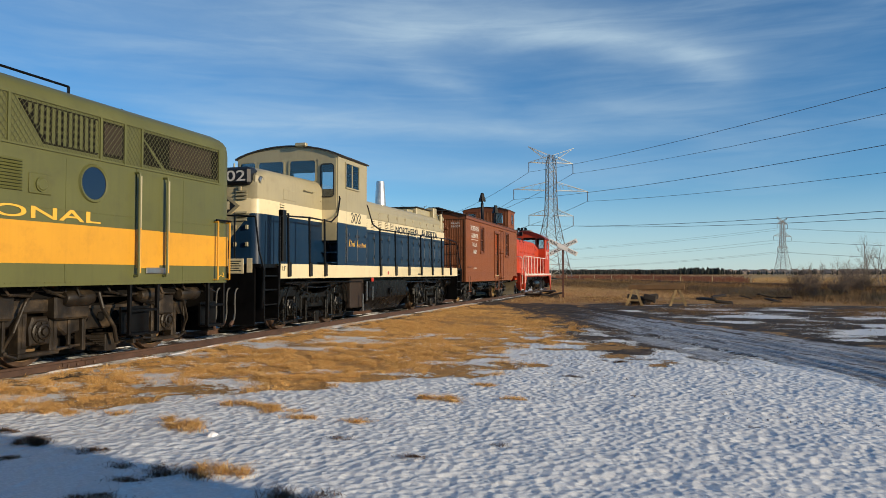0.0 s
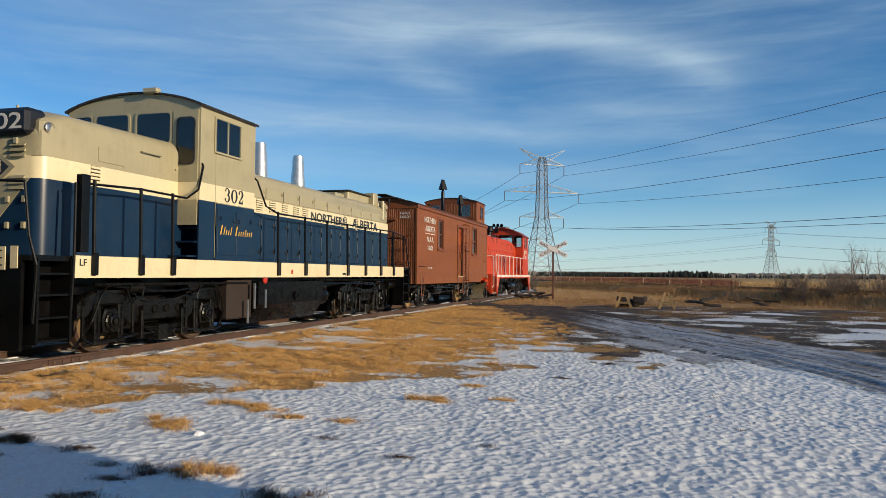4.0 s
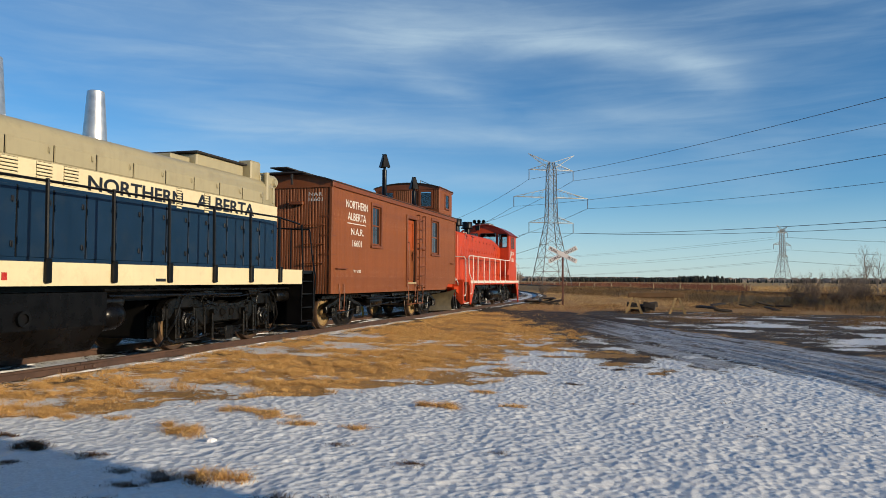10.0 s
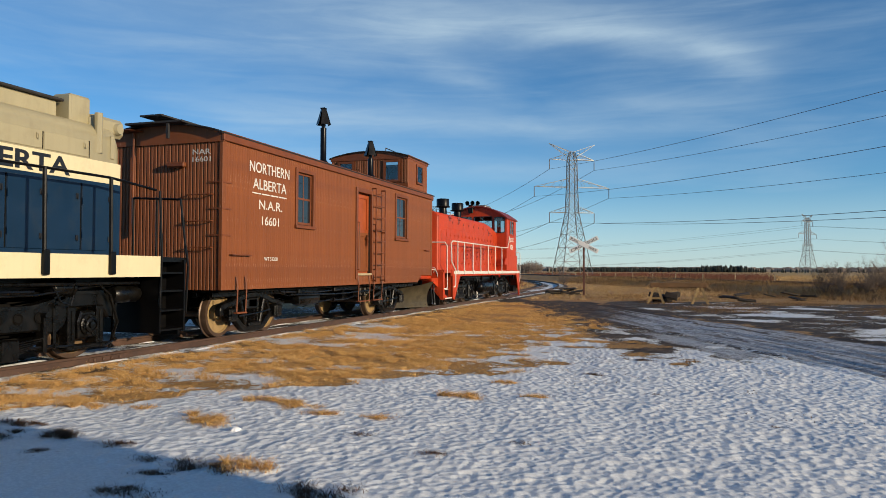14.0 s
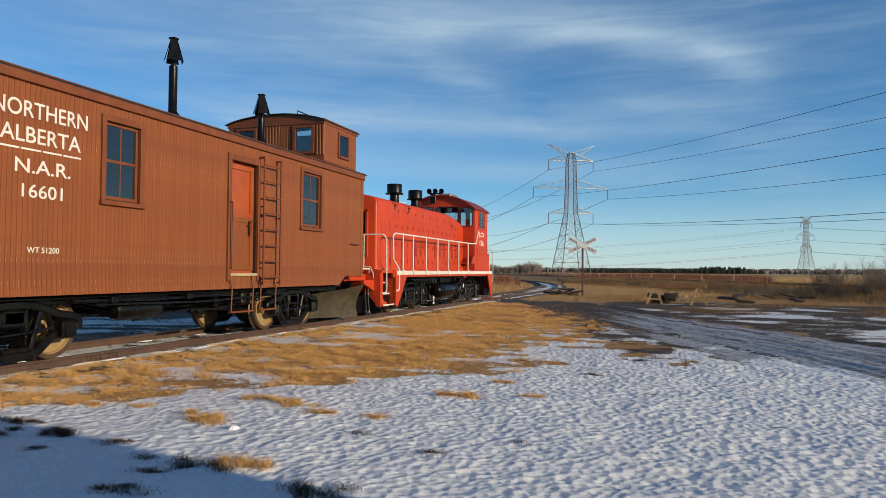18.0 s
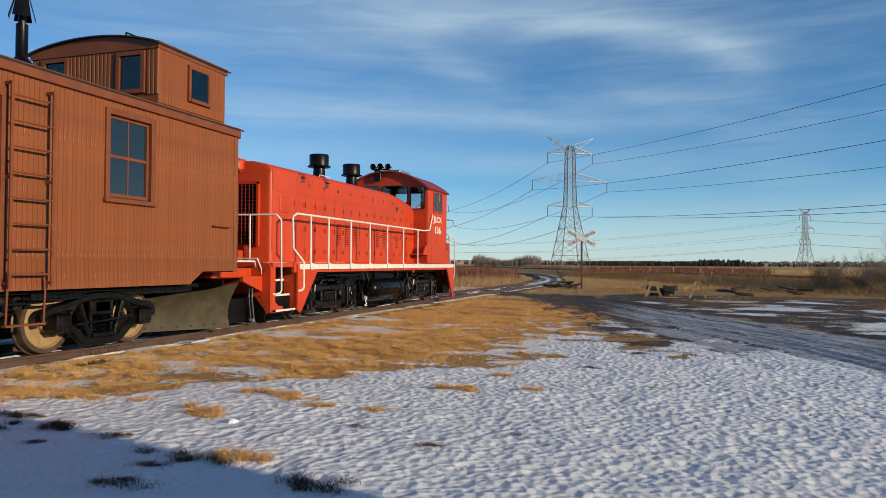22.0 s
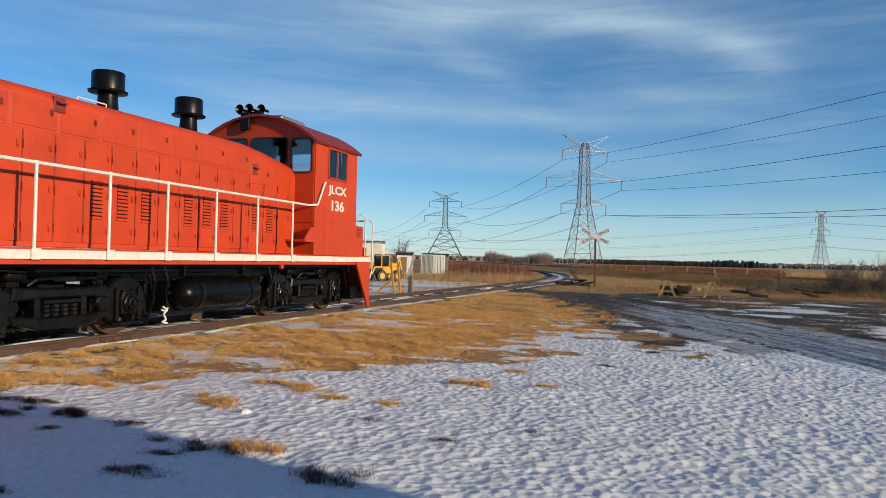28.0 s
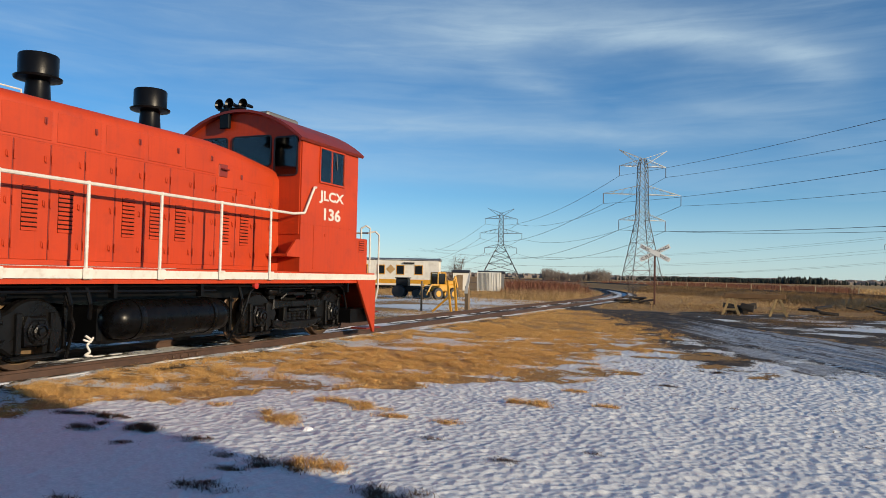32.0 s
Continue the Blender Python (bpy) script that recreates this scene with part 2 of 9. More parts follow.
GRIME = (0.035, 0.028, 0.022)
RUST = (0.12, 0.045, 0.02)
M = dict(
    green=material("green_paint", (0.104, 0.108, 0.032), 0.42, var=0.10, scale=1.3, bump=0.05, dirt=(GRIME, 0.25, 3.0), streak=0.25),
    yellow=material("yellow_paint", (0.62, 0.305, 0.022), 0.42, var=0.06, scale=1.5, bump=0.04, dirt=((0.25, 0.12, 0.02), 0.25, 4.0), streak=0.12),
    tan=material("tan_paint", (0.36, 0.315, 0.19), 0.38, var=0.07, scale=1.4, bump=0.05, dirt=((0.16, 0.13, 0.08), 0.3, 3.0), streak=0.18),
    cream=material("cream_paint", (0.70, 0.60, 0.37), 0.36, var=0.05, scale=1.4, bump=0.04, dirt=((0.35, 0.25, 0.12), 0.25, 5.0), streak=0.10),
    blue=material("dark_blue_paint", (0.0045, 0.021, 0.052), 0.34, var=0.15, scale=1.8, bump=0.05, dirt=((0.03, 0.04, 0.05), 0.4, 3.0), streak=0.2, spec=0.35),
    red=material("orange_red_paint", (0.48, 0.042, 0.004), 0.52, var=0.09, scale=1.6, bump=0.07, dirt=((0.28, 0.03, 0.012), 0.5, 3.5), streak=0.3, chips=((0.10, 0.022, 0.012), 0.715)),
    darkred=material("faded_roof_red", (0.20, 0.022, 0.014), 0.5, var=0.2, scale=3.0, bump=0.1, dirt=(GRIME, 0.5, 4.0)),
    brown=material("boxcar_brown_paint", (0.222, 0.066, 0.019), 0.55, spec=0.32, var=0.12, scale=1.2, bump=0.10, bscale=25, dirt=((0.12, 0.035, 0.02), 0.45, 2.5), streak=0.4, per_object=0.24, chips=((0.42, 0.24, 0.15), 0.655)),
    trim=material("brown_trim_paint", (0.172, 0.050, 0.017), 0.5, spec=0.32, var=0.15, scale=4.0, bump=0.1, dirt=(GRIME, 0.3, 6.0)),
    doorwood=material("orange_brown_door_paint", (0.34, 0.07, 0.016), 0.45, var=0.15, scale=4.0, bump=0.1, streak=0.3),
    black=material("black_paint", (0.0038, 0.0038, 0.0042), 0.32, var=0.3, scale=5.0, bump=0.1, dirt=((0.012, 0.011, 0.009), 0.4, 6.0), spec=0.2),
    blackgloss=material("glossy_black_paint", (0.0035, 0.0035, 0.004), 0.27, var=0.35, scale=5.0, bump=0.12, bscale=18, dirt=((0.009, 0.008, 0.007), 0.35, 5.0), streak=0.3, spec=0.15),
    grease=material("oily_running_gear", (0.0042, 0.004, 0.0036), 0.28, var=0.5, scale=6.0, bump=0.35, bscale=45, dirt=((0.016, 0.012, 0.008), 0.5, 6.0), spec=0.3),
    gearblack=material("painted_black_running_gear", (0.0050, 0.0050, 0.0054), 0.28, var=0.4, scale=5.0, bump=0.3, bscale=45, dirt=((0.018, 0.014, 0.010), 0.45, 6.0), spec=0.3),
    # tan patches: dust, and sunlit spots painted in with it
    rustgear=material("dusty_sunlit_running_gear", (0.022, 0.017, 0.012), 0.42, var=0.5, scale=4.0, bump=0.35, bscale=45, dirt=((0.12, 0.082, 0.046), 0.6, 4.0), spec=0.35),
    roof=material("roof_tar", (0.022, 0.020, 0.020), 0.75, var=0.3, scale=4.0, bump=0.4, dirt=((0.06, 0.05, 0.045), 0.5, 5.0)),
    white=material("white_paint", (0.66, 0.63, 0.57), 0.45, var=0.08, scale=5.0, bump=0.05, dirt=((0.36, 0.27, 0.19), 0.45, 8.0)),
    steel=material("bare_steel", (0.42, 0.42, 0.41), 0.35, metal=0.9, var=0.15, scale=8.0, bump=0.1),
    alu=material("aluminium_stack", (0.62, 0.62, 0.60), 0.38, metal=0.85, var=0.12, scale=6.0, bump=0.1, dirt=((0.2, 0.19, 0.18), 0.4, 5.0)),
    wheelface=material("tan_primed_wheel_face", (0.29, 0.195, 0.085), 0.6, var=0.14, scale=5.0, bump=0.1, dirt=((0.09, 0.055, 0.028), 0.5, 4.0)),
    wheelbrown=material("brown_dusty_wheel_face", (0.15, 0.095, 0.045), 0.6, var=0.25, scale=5.0, bump=0.1, dirt=((0.05, 0.035, 0.022), 0.5, 4.0)),
    tread=material("worn_wheel_tread", (0.09, 0.055, 0.035), 0.45, metal=0.4, var=0.3, scale=8.0, bump=0.1),
    plough=material("weathered_plough_steel", (0.062, 0.050, 0.029), 0.6, metal=0.0, var=0.45, scale=2.2, bump=0.06, spec=0.2, dirt=((0.024, 0.018, 0.010), 0.75, 3.0), streak=0.5),
    glass=glass_material("dark_window_glass"),
    palepane=glass_material("blue_reflecting_pane", (0.012, 0.018, 0.024), 1.7),
    # black rubber hoses, their pale glint painted in as an even grey
    hose=material("glint_grey_rubber", (0.07, 0.07, 0.066), 0.5, var=0.25, scale=8.0, bump=0.1),
    clear=pane_material("clear_window_pane"),
    lining=material("dark_cab_lining", (0.045, 0.05, 0.045), 0.6, var=0.15, scale=3.0, bump=0.05),
    blueglass=glass_material("porthole_glass", (0.008, 0.02, 0.05)),
    rustdark=material("rusty_dark_recess", (0.024, 0.014, 0.009), 0.8, var=0.3, scale=5.0),
    mesh=material("grille_mesh", (0.085, 0.088, 0.035), 0.5, var=0.2, scale=9.0),
    # near-black: shade of gaps, openings and undersides put into the colour
    dark=material("recess_shade_black", (0.005, 0.0045, 0.004), 0.85, var=0.3, scale=5.0, spec=0.15),
    gold=material("gold_lettering", (0.75, 0.42, 0.05), 0.4, var=0.04, scale=6.0, bump=0.0),
    ink=material("black_lettering", (0.010, 0.011, 0.014), 0.4, var=0.1, scale=6.0, bump=0.0),
    redlamp=material("red_reflector", (0.45, 0.03, 0.02), 0.3, var=0.1, scale=9.0),
    rail=material("rusty_rail", (0.075, 0.040, 0.026), 0.65, metal=0.1, var=0.3, scale=5.0, bump=0.3, dirt=((0.03, 0.02, 0.015), 0.6, 7.0)),
    railtop=material("worn_rail_head", (0.16, 0.10, 0.07), 0.4, metal=0.5, var=0.2, scale=6.0, bump=0.1),
    tie=material("creosoted_tie", (0.045, 0.034, 0.026), 0.8, var=0.35, scale=6.0, bump=0.5, bscale=30, per_object=0.4),
    wood=material("weathered_wood", (0.22, 0.15, 0.085), 0.75, var=0.25, scale=6.0, bump=0.4, bscale=30, streak=0.4),
    paleboard=material("pale_weathered_wood", (0.42, 0.33, 0.19), 0.75, var=0.2, scale=6.0, bump=0.3, bscale=30, streak=0.3),
    darkgalv=material("dark_weathered_steel", (0.07, 0.07, 0.072), 0.6, metal=0.3, var=0.12, scale=0.5, bump=0.0),
    galv=material("galvanised_steel", (0.23, 0.225, 0.21), 0.5, metal=0.5, var=0.12, scale=0.5, bump=0.0),
    wire=material("dark_conductor", (0.15, 0.16, 0.18), 0.6, metal=0.3, var=0.1, scale=0.3, bump=0.0),
    offwhite=material("off_white_siding", (0.76, 0.73, 0.65), 0.6, var=0.08, scale=0.8, bump=0.05, dirt=((0.3, 0.25, 0.18), 0.4, 1.5), streak=0.2),
    machine=material("machine_yellow", (0.62, 0.30, 0.02), 0.45, var=0.12, scale=3.0, bump=0.05, dirt=(GRIME, 0.4, 4.0)),
    bark=material("grey_brown_bark", (0.15, 0.110, 0.080), 0.85, var=0.3, scale=5.0, bump=0.5, bscale=30),
    palebark=material("pale_aspen_bark", (0.24, 0.20, 0.16), 0.8, var=0.25, scale=4.0, bump=0.3),
    conifer=material("dark_spruce_needles", (0.014, 0.018, 0.012), 0.9, var=0.35, scale=0.4, bump=0.0),
    willow=material("red_willow_twigs", (0.17, 0.058, 0.030), 0.85, var=0.3, scale=0.4, bump=0.0),
    tree_far=material("bare_far_branches", (0.20, 0.16, 0.13), 0.9, var=0.2, scale=0.3, bump=0.0),
)


def straw_material(name, c1, c2, c3):
    ma = bpy.data.materials.new(name)
    ma.use_nodes = True
    nt = ma.node_tree
    b = nt.nodes["Principled BSDF"]
    g = nt.nodes.new("ShaderNodeNewGeometry")
    r = nt.nodes.new("ShaderNodeValToRGB")
    e = r.color_ramp.elements
    e[0].color, e[1].color = (*c1, 1), (*c3, 1)
    mid = e.new(0.5)
    mid.color = (*c2, 1)
    nt.links.new(g.outputs["Random Per Island"], r.inputs[0])
    nt.links.new(r.outputs[0], b.inputs["Base Color"])
    b.inputs["Roughness"].default_value = 0.7
    b.inputs["Specular IOR Level"].default_value = 0.25
    return ma


M["straw"] = straw_material("dry_straw", (0.30, 0.145, 0.042), (0.64, 0.360, 0.115), (0.86, 0.58, 0.24))
M["weed"] = straw_material("dark_dry_weed", (0.035, 0.020, 0.013), (0.085, 0.048, 0.028), (0.22, 0.125, 0.060))
M["bankgrass"] = straw_material("brown_bank_grass", (0.070, 0.034, 0.015), (0.20, 0.108, 0.042), (0.46, 0.29, 0.12))
M["redweed"] = straw_material("reddish_dead_weeds", (0.15, 0.075, 0.036), (0.30, 0.17, 0.080), (0.50, 0.33, 0.16))
M["tallgrass"] = straw_material("tall_dead_grass", (0.20, 0.11, 0.045), (0.42, 0.255, 0.105), (0.64, 0.45, 0.21))


# ---------------------------------------------------------------- mesh building
class G:
    """Collects shapes for one mesh; oy is taken off every y."""

    def __init__(self, oy=0.0):
        self.v, self.f, self.oy = [], [], oy

    def add(self, verts, faces):
        k = len(self.v)
        self.v += [(x, y - self.oy, z) for x, y, z in verts]
        self.f += [tuple(i + k for i in f) for f in faces]
        return self

    def box(self, x0, x1, y0, y1, z0, z1, c=0.0):
        """A block; c is the width of its chamfered edges."""
        x0, x1, y0, y1, z0, z1 = min(x0, x1), max(x0, x1), min(y0, y1), max(y0, y1), min(z0, z1), max(z0, z1)
        if c <= 0:
            v = [(x, y, z) for z in (z0, z1) for y in (y0, y1) for x in (x0, x1)]
            return self.add(v, [(0, 2, 3, 1), (4, 5, 7, 6), (0, 1, 5, 4), (2, 6, 7, 3), (0, 4, 6, 2), (1, 3, 7, 5)])
        c = min(c, (x1 - x0) * 0.45, (y1 - y0) * 0.45, (z1 - z0) * 0.45)
        bm = bmesh.new()
        bmesh.ops.create_cube(bm, size=1)
        for w in bm.verts:
            w.co = ((x0 + x1) / 2 + w.co.x * (x1 - x0), (y0 + y1) / 2 + w.co.y * (y1 - y0), (z0 + z1) / 2 + w.co.z * (z1 - z0))
        bmesh.ops.bevel(bm, geom=bm.edges[:], offset=c, segments=1, affect="EDGES")
        return self.take(bm)

    def take(self, bm):
        bm.verts.index_update()
        self.add([tuple(w.co) for w in bm.verts], [tuple(w.index for w in f.verts) for f in bm.faces])
        bm.free()
        return self

    def prism(self, poly, a, b, axis="y"):
        """A polygon drawn out along an axis; poly in the other two axes in order."""
        n = len(poly)

        def put(p, q, w):
            return {"x": (w, p, q), "y": (p, w, q), "z": (p, q, w)}[axis]

        v = [put(p, q, a) for p, q in poly] + [put(p, q, b) for p, q in poly]
        return self.add(v, [tuple(range(n)), tuple(range(2 * n - 1, n - 1, -1))] + [(i, i + n, (i + 1) % n + n, (i + 1) % n) for i in range(n)])

    def casting(self, poly, a, b, c=0.02):
        """A plate lying along x from a to b with the outline poly (y, z), its outer edges chamfered by c at b."""
        n = len(poly)
        area = sum(poly[i][0] * poly[(i + 1) % n][1] - poly[(i + 1) % n][0] * poly[i][1] for i in range(n))
        sg = 1 if area > 0 else -1
        ins = []
        for i in range(n):
            p, q, r = Vector(poly[i - 1]), Vector(poly[i]), Vector(poly[(i + 1) % n])
            e0, e1 = (q - p).normalized(), (r - q).normalized()
            n0, n1 = Vector((-e0.y, e0.x)) * sg, Vector((-e1.y, e1.x)) * sg
            k = (n0 + n1).normalized()
            w = q + k * min(2.0, 1 / max(0.35, k.dot(n1))) * c
            ins.append((w.x, w.y))
        way = 1 if b > a else -1
        rings = [[(a, y, z) for y, z in poly], [(b - way * c, y, z) for y, z in poly], [(b, y, z) for y, z in ins]]
        return self.loft(rings)

    def holed(self, u0, u1, w0, w1, t0, t1, holes, axis):
        """A wall in the plane across axis ('x' or 'y') between t0 and t1, with rectangular holes (u0, u1, w0, w1)."""
        us = sorted({u0, u1, *[h[0] for h in holes], *[h[1] for h in holes]})
        for a, b in zip(us, us[1:]):
            z = w0
            for h in sorted([h for h in holes if h[0] <= a + 1e-6 and h[1] >= b - 1e-6], key=lambda h: h[2]) + [(0, 0, w1, w1)]:
                if h[2] > z + 1e-6:
                    self.box(t0, t1, a, b, z, h[2]) if axis == "x" else self.box(a, b, t0, t1, z, h[2])
                z = h[3]
        return self

    def loft(self, rings, closed=True, cap=True):
        n = len(rings[0])
        v = [p for r in rings for p in r]
        f = []
        for k in range(len(rings) - 1):
            for i in range(n if closed else n - 1):
                j = (i + 1) % n
                f.append((k * n + i, k * n + j, (k + 1) * n + j, (k + 1) * n + i))
        if cap:
            f += [tuple(range(n - 1, -1, -1)), tuple(range((len(rings) - 1) * n, len(rings) * n))]
        return self.add(v, f)

    def cyl(self, p, q, r, r2=None, n=10):
        p, q = Vector(p), Vector(q)
        d = (q - p).normalized()
        s = d.orthogonal().normalized()
        t = d.cross(s)
        r2 = r if r2 is None else r2
        rings = [[tuple(c + (s * math.cos(a) + t * math.sin(a)) * rad) for a in [2 * math.pi * i / n for i in range(n)]] for c, rad in ((p, r), (q, r2))]
        return self.loft(rings)

    def tube(self, pts, r, n=6):
        for a, b in zip(pts, pts[1:]):
            self.cyl(a, b, r, n=n)
        return self

    def lathe(self, prof, centre, axis="z", n=20, cap=True):
        """prof: (radius, along) pairs."""
        cx, cy, cz = centre
        rings = []
        for r, h in prof:
            ring = []
            for i in range(n):
                a = 2 * math.pi * i / n
                u, w = r * math.cos(a), r * math.sin(a)
                ring.append({"z": (cx + u, cy + w, cz + h), "x": (cx + h, cy + u, cz + w), "y": (cx + w, cy + h, cz + u)}[axis])
            rings.append(ring)
        return self.loft(rings, cap=cap)

    def ob(self, name, mat, parent=None, label="", smooth=False):
        me = bpy.data.meshes.new(name)
        me.from_pydata(self.v, [], self.f)
        bm = bmesh.new()
        bm.from_mesh(me)
        bmesh.ops.recalc_face_normals(bm, faces=bm.faces[:])
        bm.to_mesh(me)
        bm.free()
        if smooth:
            me.polygons.foreach_set("use_smooth", [True] * len(me.polygons))
            me.set_sharp_from_angle(angle=radians(38))
        me.materials.append(M[mat] if isinstance(mat, str) else mat)
        o = new(name, me)
        if parent:
            o.parent = parent
        if label:
            tagged(o, label)
        return o


def thing(name, label, category, at=(0, 0, 0), group="", kind=""):
    e = new(name)
    e.location = at
    e.empty_display_size = 0.2
    return tagged(e, label, category, group, kind)


def lettering(text, mat, parent, y0, y1, z0, z1, x, oy, name="lettering", flip=False, depth=0.004, plane="side", font_shear=0.0, weight=0.008):
    """Raised letters filling a rectangle on a side wall (facing +x), or on an end wall facing -y."""
    cu = bpy.data.curves.new(name, "FONT")
    cu.body, cu.size, cu.extrude, cu.shear, cu.offset = text, 1.0, 0.5, font_shear, weight
    cu.resolution_u = 4
    tmp = bpy.data.objects.new(name, cu)
    scene.collection.objects.link(tmp)
    me = bpy.data.meshes.new_from_object(tmp.evaluated_get(bpy.context.evaluated_depsgraph_get()))
    bpy.data.objects.remove(tmp)
    bpy.data.curves.remove(cu)
    co = np.empty(len(me.vertices) * 3)
    me.vertices.foreach_get("co", co)
    co = co.reshape(-1, 3)
    lo, hi = co.min(0), co.max(0)
    u = (co[:, 0] - lo[0]) / (hi[0] - lo[0])
    w = (co[:, 1] - lo[1]) / (hi[1] - lo[1])
    d = (co[:, 2] - lo[2]) / (hi[2] - lo[2]) * depth
    if plane == "side":
        out = np.stack([x + d, y0 - oy + u * (y1 - y0), z0 + w * (z1 - z0)], 1)
    else:
        out = np.stack([y0 + u * (y1 - y0), np.full(len(u), x - oy) - d, z0 + w * (z1 - z0)], 1)
    me.vertices.foreach_set("co", out.ravel())
    me.update()
    me.materials.clear()
    me.materials.append(M[mat])
    me.name = name
    o = new(name, me)
    o.parent = parent
    return o


# ---------------------------------------------------------------- the lie of the land
XC, ZR = -9.5, 0.15      # the siding's centre line and the height of its rail heads
BEND, RAD = 44.0, 150.0  # where the siding begins to bend away, and its radius


def siding(d):
    """Point and direction of the siding d metres along (d is y up to the bend)."""
    if d <= BEND:
        return Vector((XC, d, 0)), Vector((0, 1, 0))
    a = (d - BEND) / RAD
    return Vector((XC - RAD * (1 - math.cos(a)), BEND + RAD * math.sin(a), 0)), Vector((-math.sin(a), math.cos(a), 0))


MAIN_P, MAIN_D = Vector((9.0, 56.0, 0)), Vector((-0.40, 0.9165, 0))   # the main line: a point on it and its direction


# ---------------------------------------------------------------- ground
def spread(lo, hi, fine_lo, fine_hi, step, grow=1.13):
    mid = list(np.arange(fine_lo, fine_hi + 1e-6, step))
    right, left = [mid[-1]], [mid[0]]
    s = step
    while right[-1] < hi:
        s *= grow
        right.append(min(hi, right[-1] + s))
    s = step
    while left[-1] > lo:
        s *= grow
        left.append(max(lo, left[-1] - s))
    return np.array(left[:0:-1] + mid + right[1:])


def smooth(a, b, x):
    t = np.clip((x - a) / (b - a), 0, 1)
    return t * t * (3 - 2 * t)


def wob(x, y, s, seed):
    """Cheap smooth noise from sines, about -1 to 1."""
    r = np.random.RandomState(seed)
    out = np.zeros_like(x)
    for k in range(7):
        a = r.uniform(0, 2 * np.pi)
        f = s * r.uniform(0.6, 1.9)
        out += np.sin((x * np.cos(a) + y * np.sin(a)) * f + r.uniform(0, 6.3) + 0.8 * np.sin((x * np.sin(a) - y * np.cos(a)) * f * 0.63 + k))
    return out / 3.2


LATTICE = np.random.RandomState(77).uniform(-1, 1, (256, 256))


def grain(x, y):
    """Smooth value noise on a lattice of one metre, -1 to 1."""
    i, j = np.floor(x).astype(int), np.floor(y).astype(int)
    u, v = x - i, y - j
    u, v = u * u * (3 - 2 * u), v * v * (3 - 2 * v)
    a = lambda p, q: LATTICE[(i + p) & 255, (j + q) & 255]
    return (a(0, 0) * (1 - u) + a(1, 0) * u) * (1 - v) + (a(0, 1) * (1 - u) + a(1, 1) * u) * v


def main_offset(x, y):
    """Distance from the main line's centre, and along it."""
    dx, dy = x - MAIN_P.x, y - MAIN_P.y
    return dx * MAIN_D.y - dy * MAIN_D.x, dx * MAIN_D.x + dy * MAIN_D.y


def siding_offset(x, y):
    cx, cy = XC - RAD, BEND
    arc = np.hypot(x - cx, y - cy) - RAD
    return np.where(y < BEND, x - XC, arc)


ROAD_X = [-60, -30, -9, -6.5, -4.5, -2.6, -0.6, 1.2, 2.4, 3.4, 4.3, 5.6, 9]
ROAD_Y = [46, 39, 36.5, 34.5, 31.5, 27.2, 22.4, 19.0, 16.4, 13.6, 10.6, 5.0, -20]
ROAD_W = [2.0, 2.0, 2.0, 2.0, 1.9, 1.8, 1.7, 1.6, 1.6, 1.6, 1.6, 1.6, 1.6]


def road_curve():
    """The road's centre line, smoothed, and its slope."""
    gx = np.arange(-70, 55, 0.25)
    k = np.exp(-0.5 * (np.arange(-30, 31) * 0.25 / 0.9) ** 2)
    gy = np.convolve(np.pad(np.interp(gx, ROAD_X, ROAD_Y), 30, mode="edge"), k / k.sum(), "valid")
    return gx, gy, np.gradient(gy, gx)


ROAD_LINE = road_curve()


def road_lane(x, y):
    gx, gy, gs = ROAD_LINE
    return (y - np.interp(x, gx, gy)) / np.sqrt(1 + np.interp(x, gx, gs) ** 2)


def road_mask(x, y):
    """1 on the muddy, thawed road that crosses the siding, 0 beside it."""
    half = np.interp(x, ROAD_X, ROAD_W)
    w = wob(x, y, 0.9, 3) * 0.9 + wob(x, y, 2.7, 4) * 0.5
    return smooth(half + 0.7, half - 0.7, np.abs(road_lane(x, y)) + 0.5 * w) * smooth(-11.5, -7.5, x + w)


RUTS = ((-1.55, 1.0), (-1.05, -0.6), (-0.70, -1.2), (-0.15, 0.8), (0.15, 1.3), (0.50, -0.9), (0.95, 1.1), (1.20, -0.5), (1.50, 0.6))   # wheel tracks across the road, and how they weave


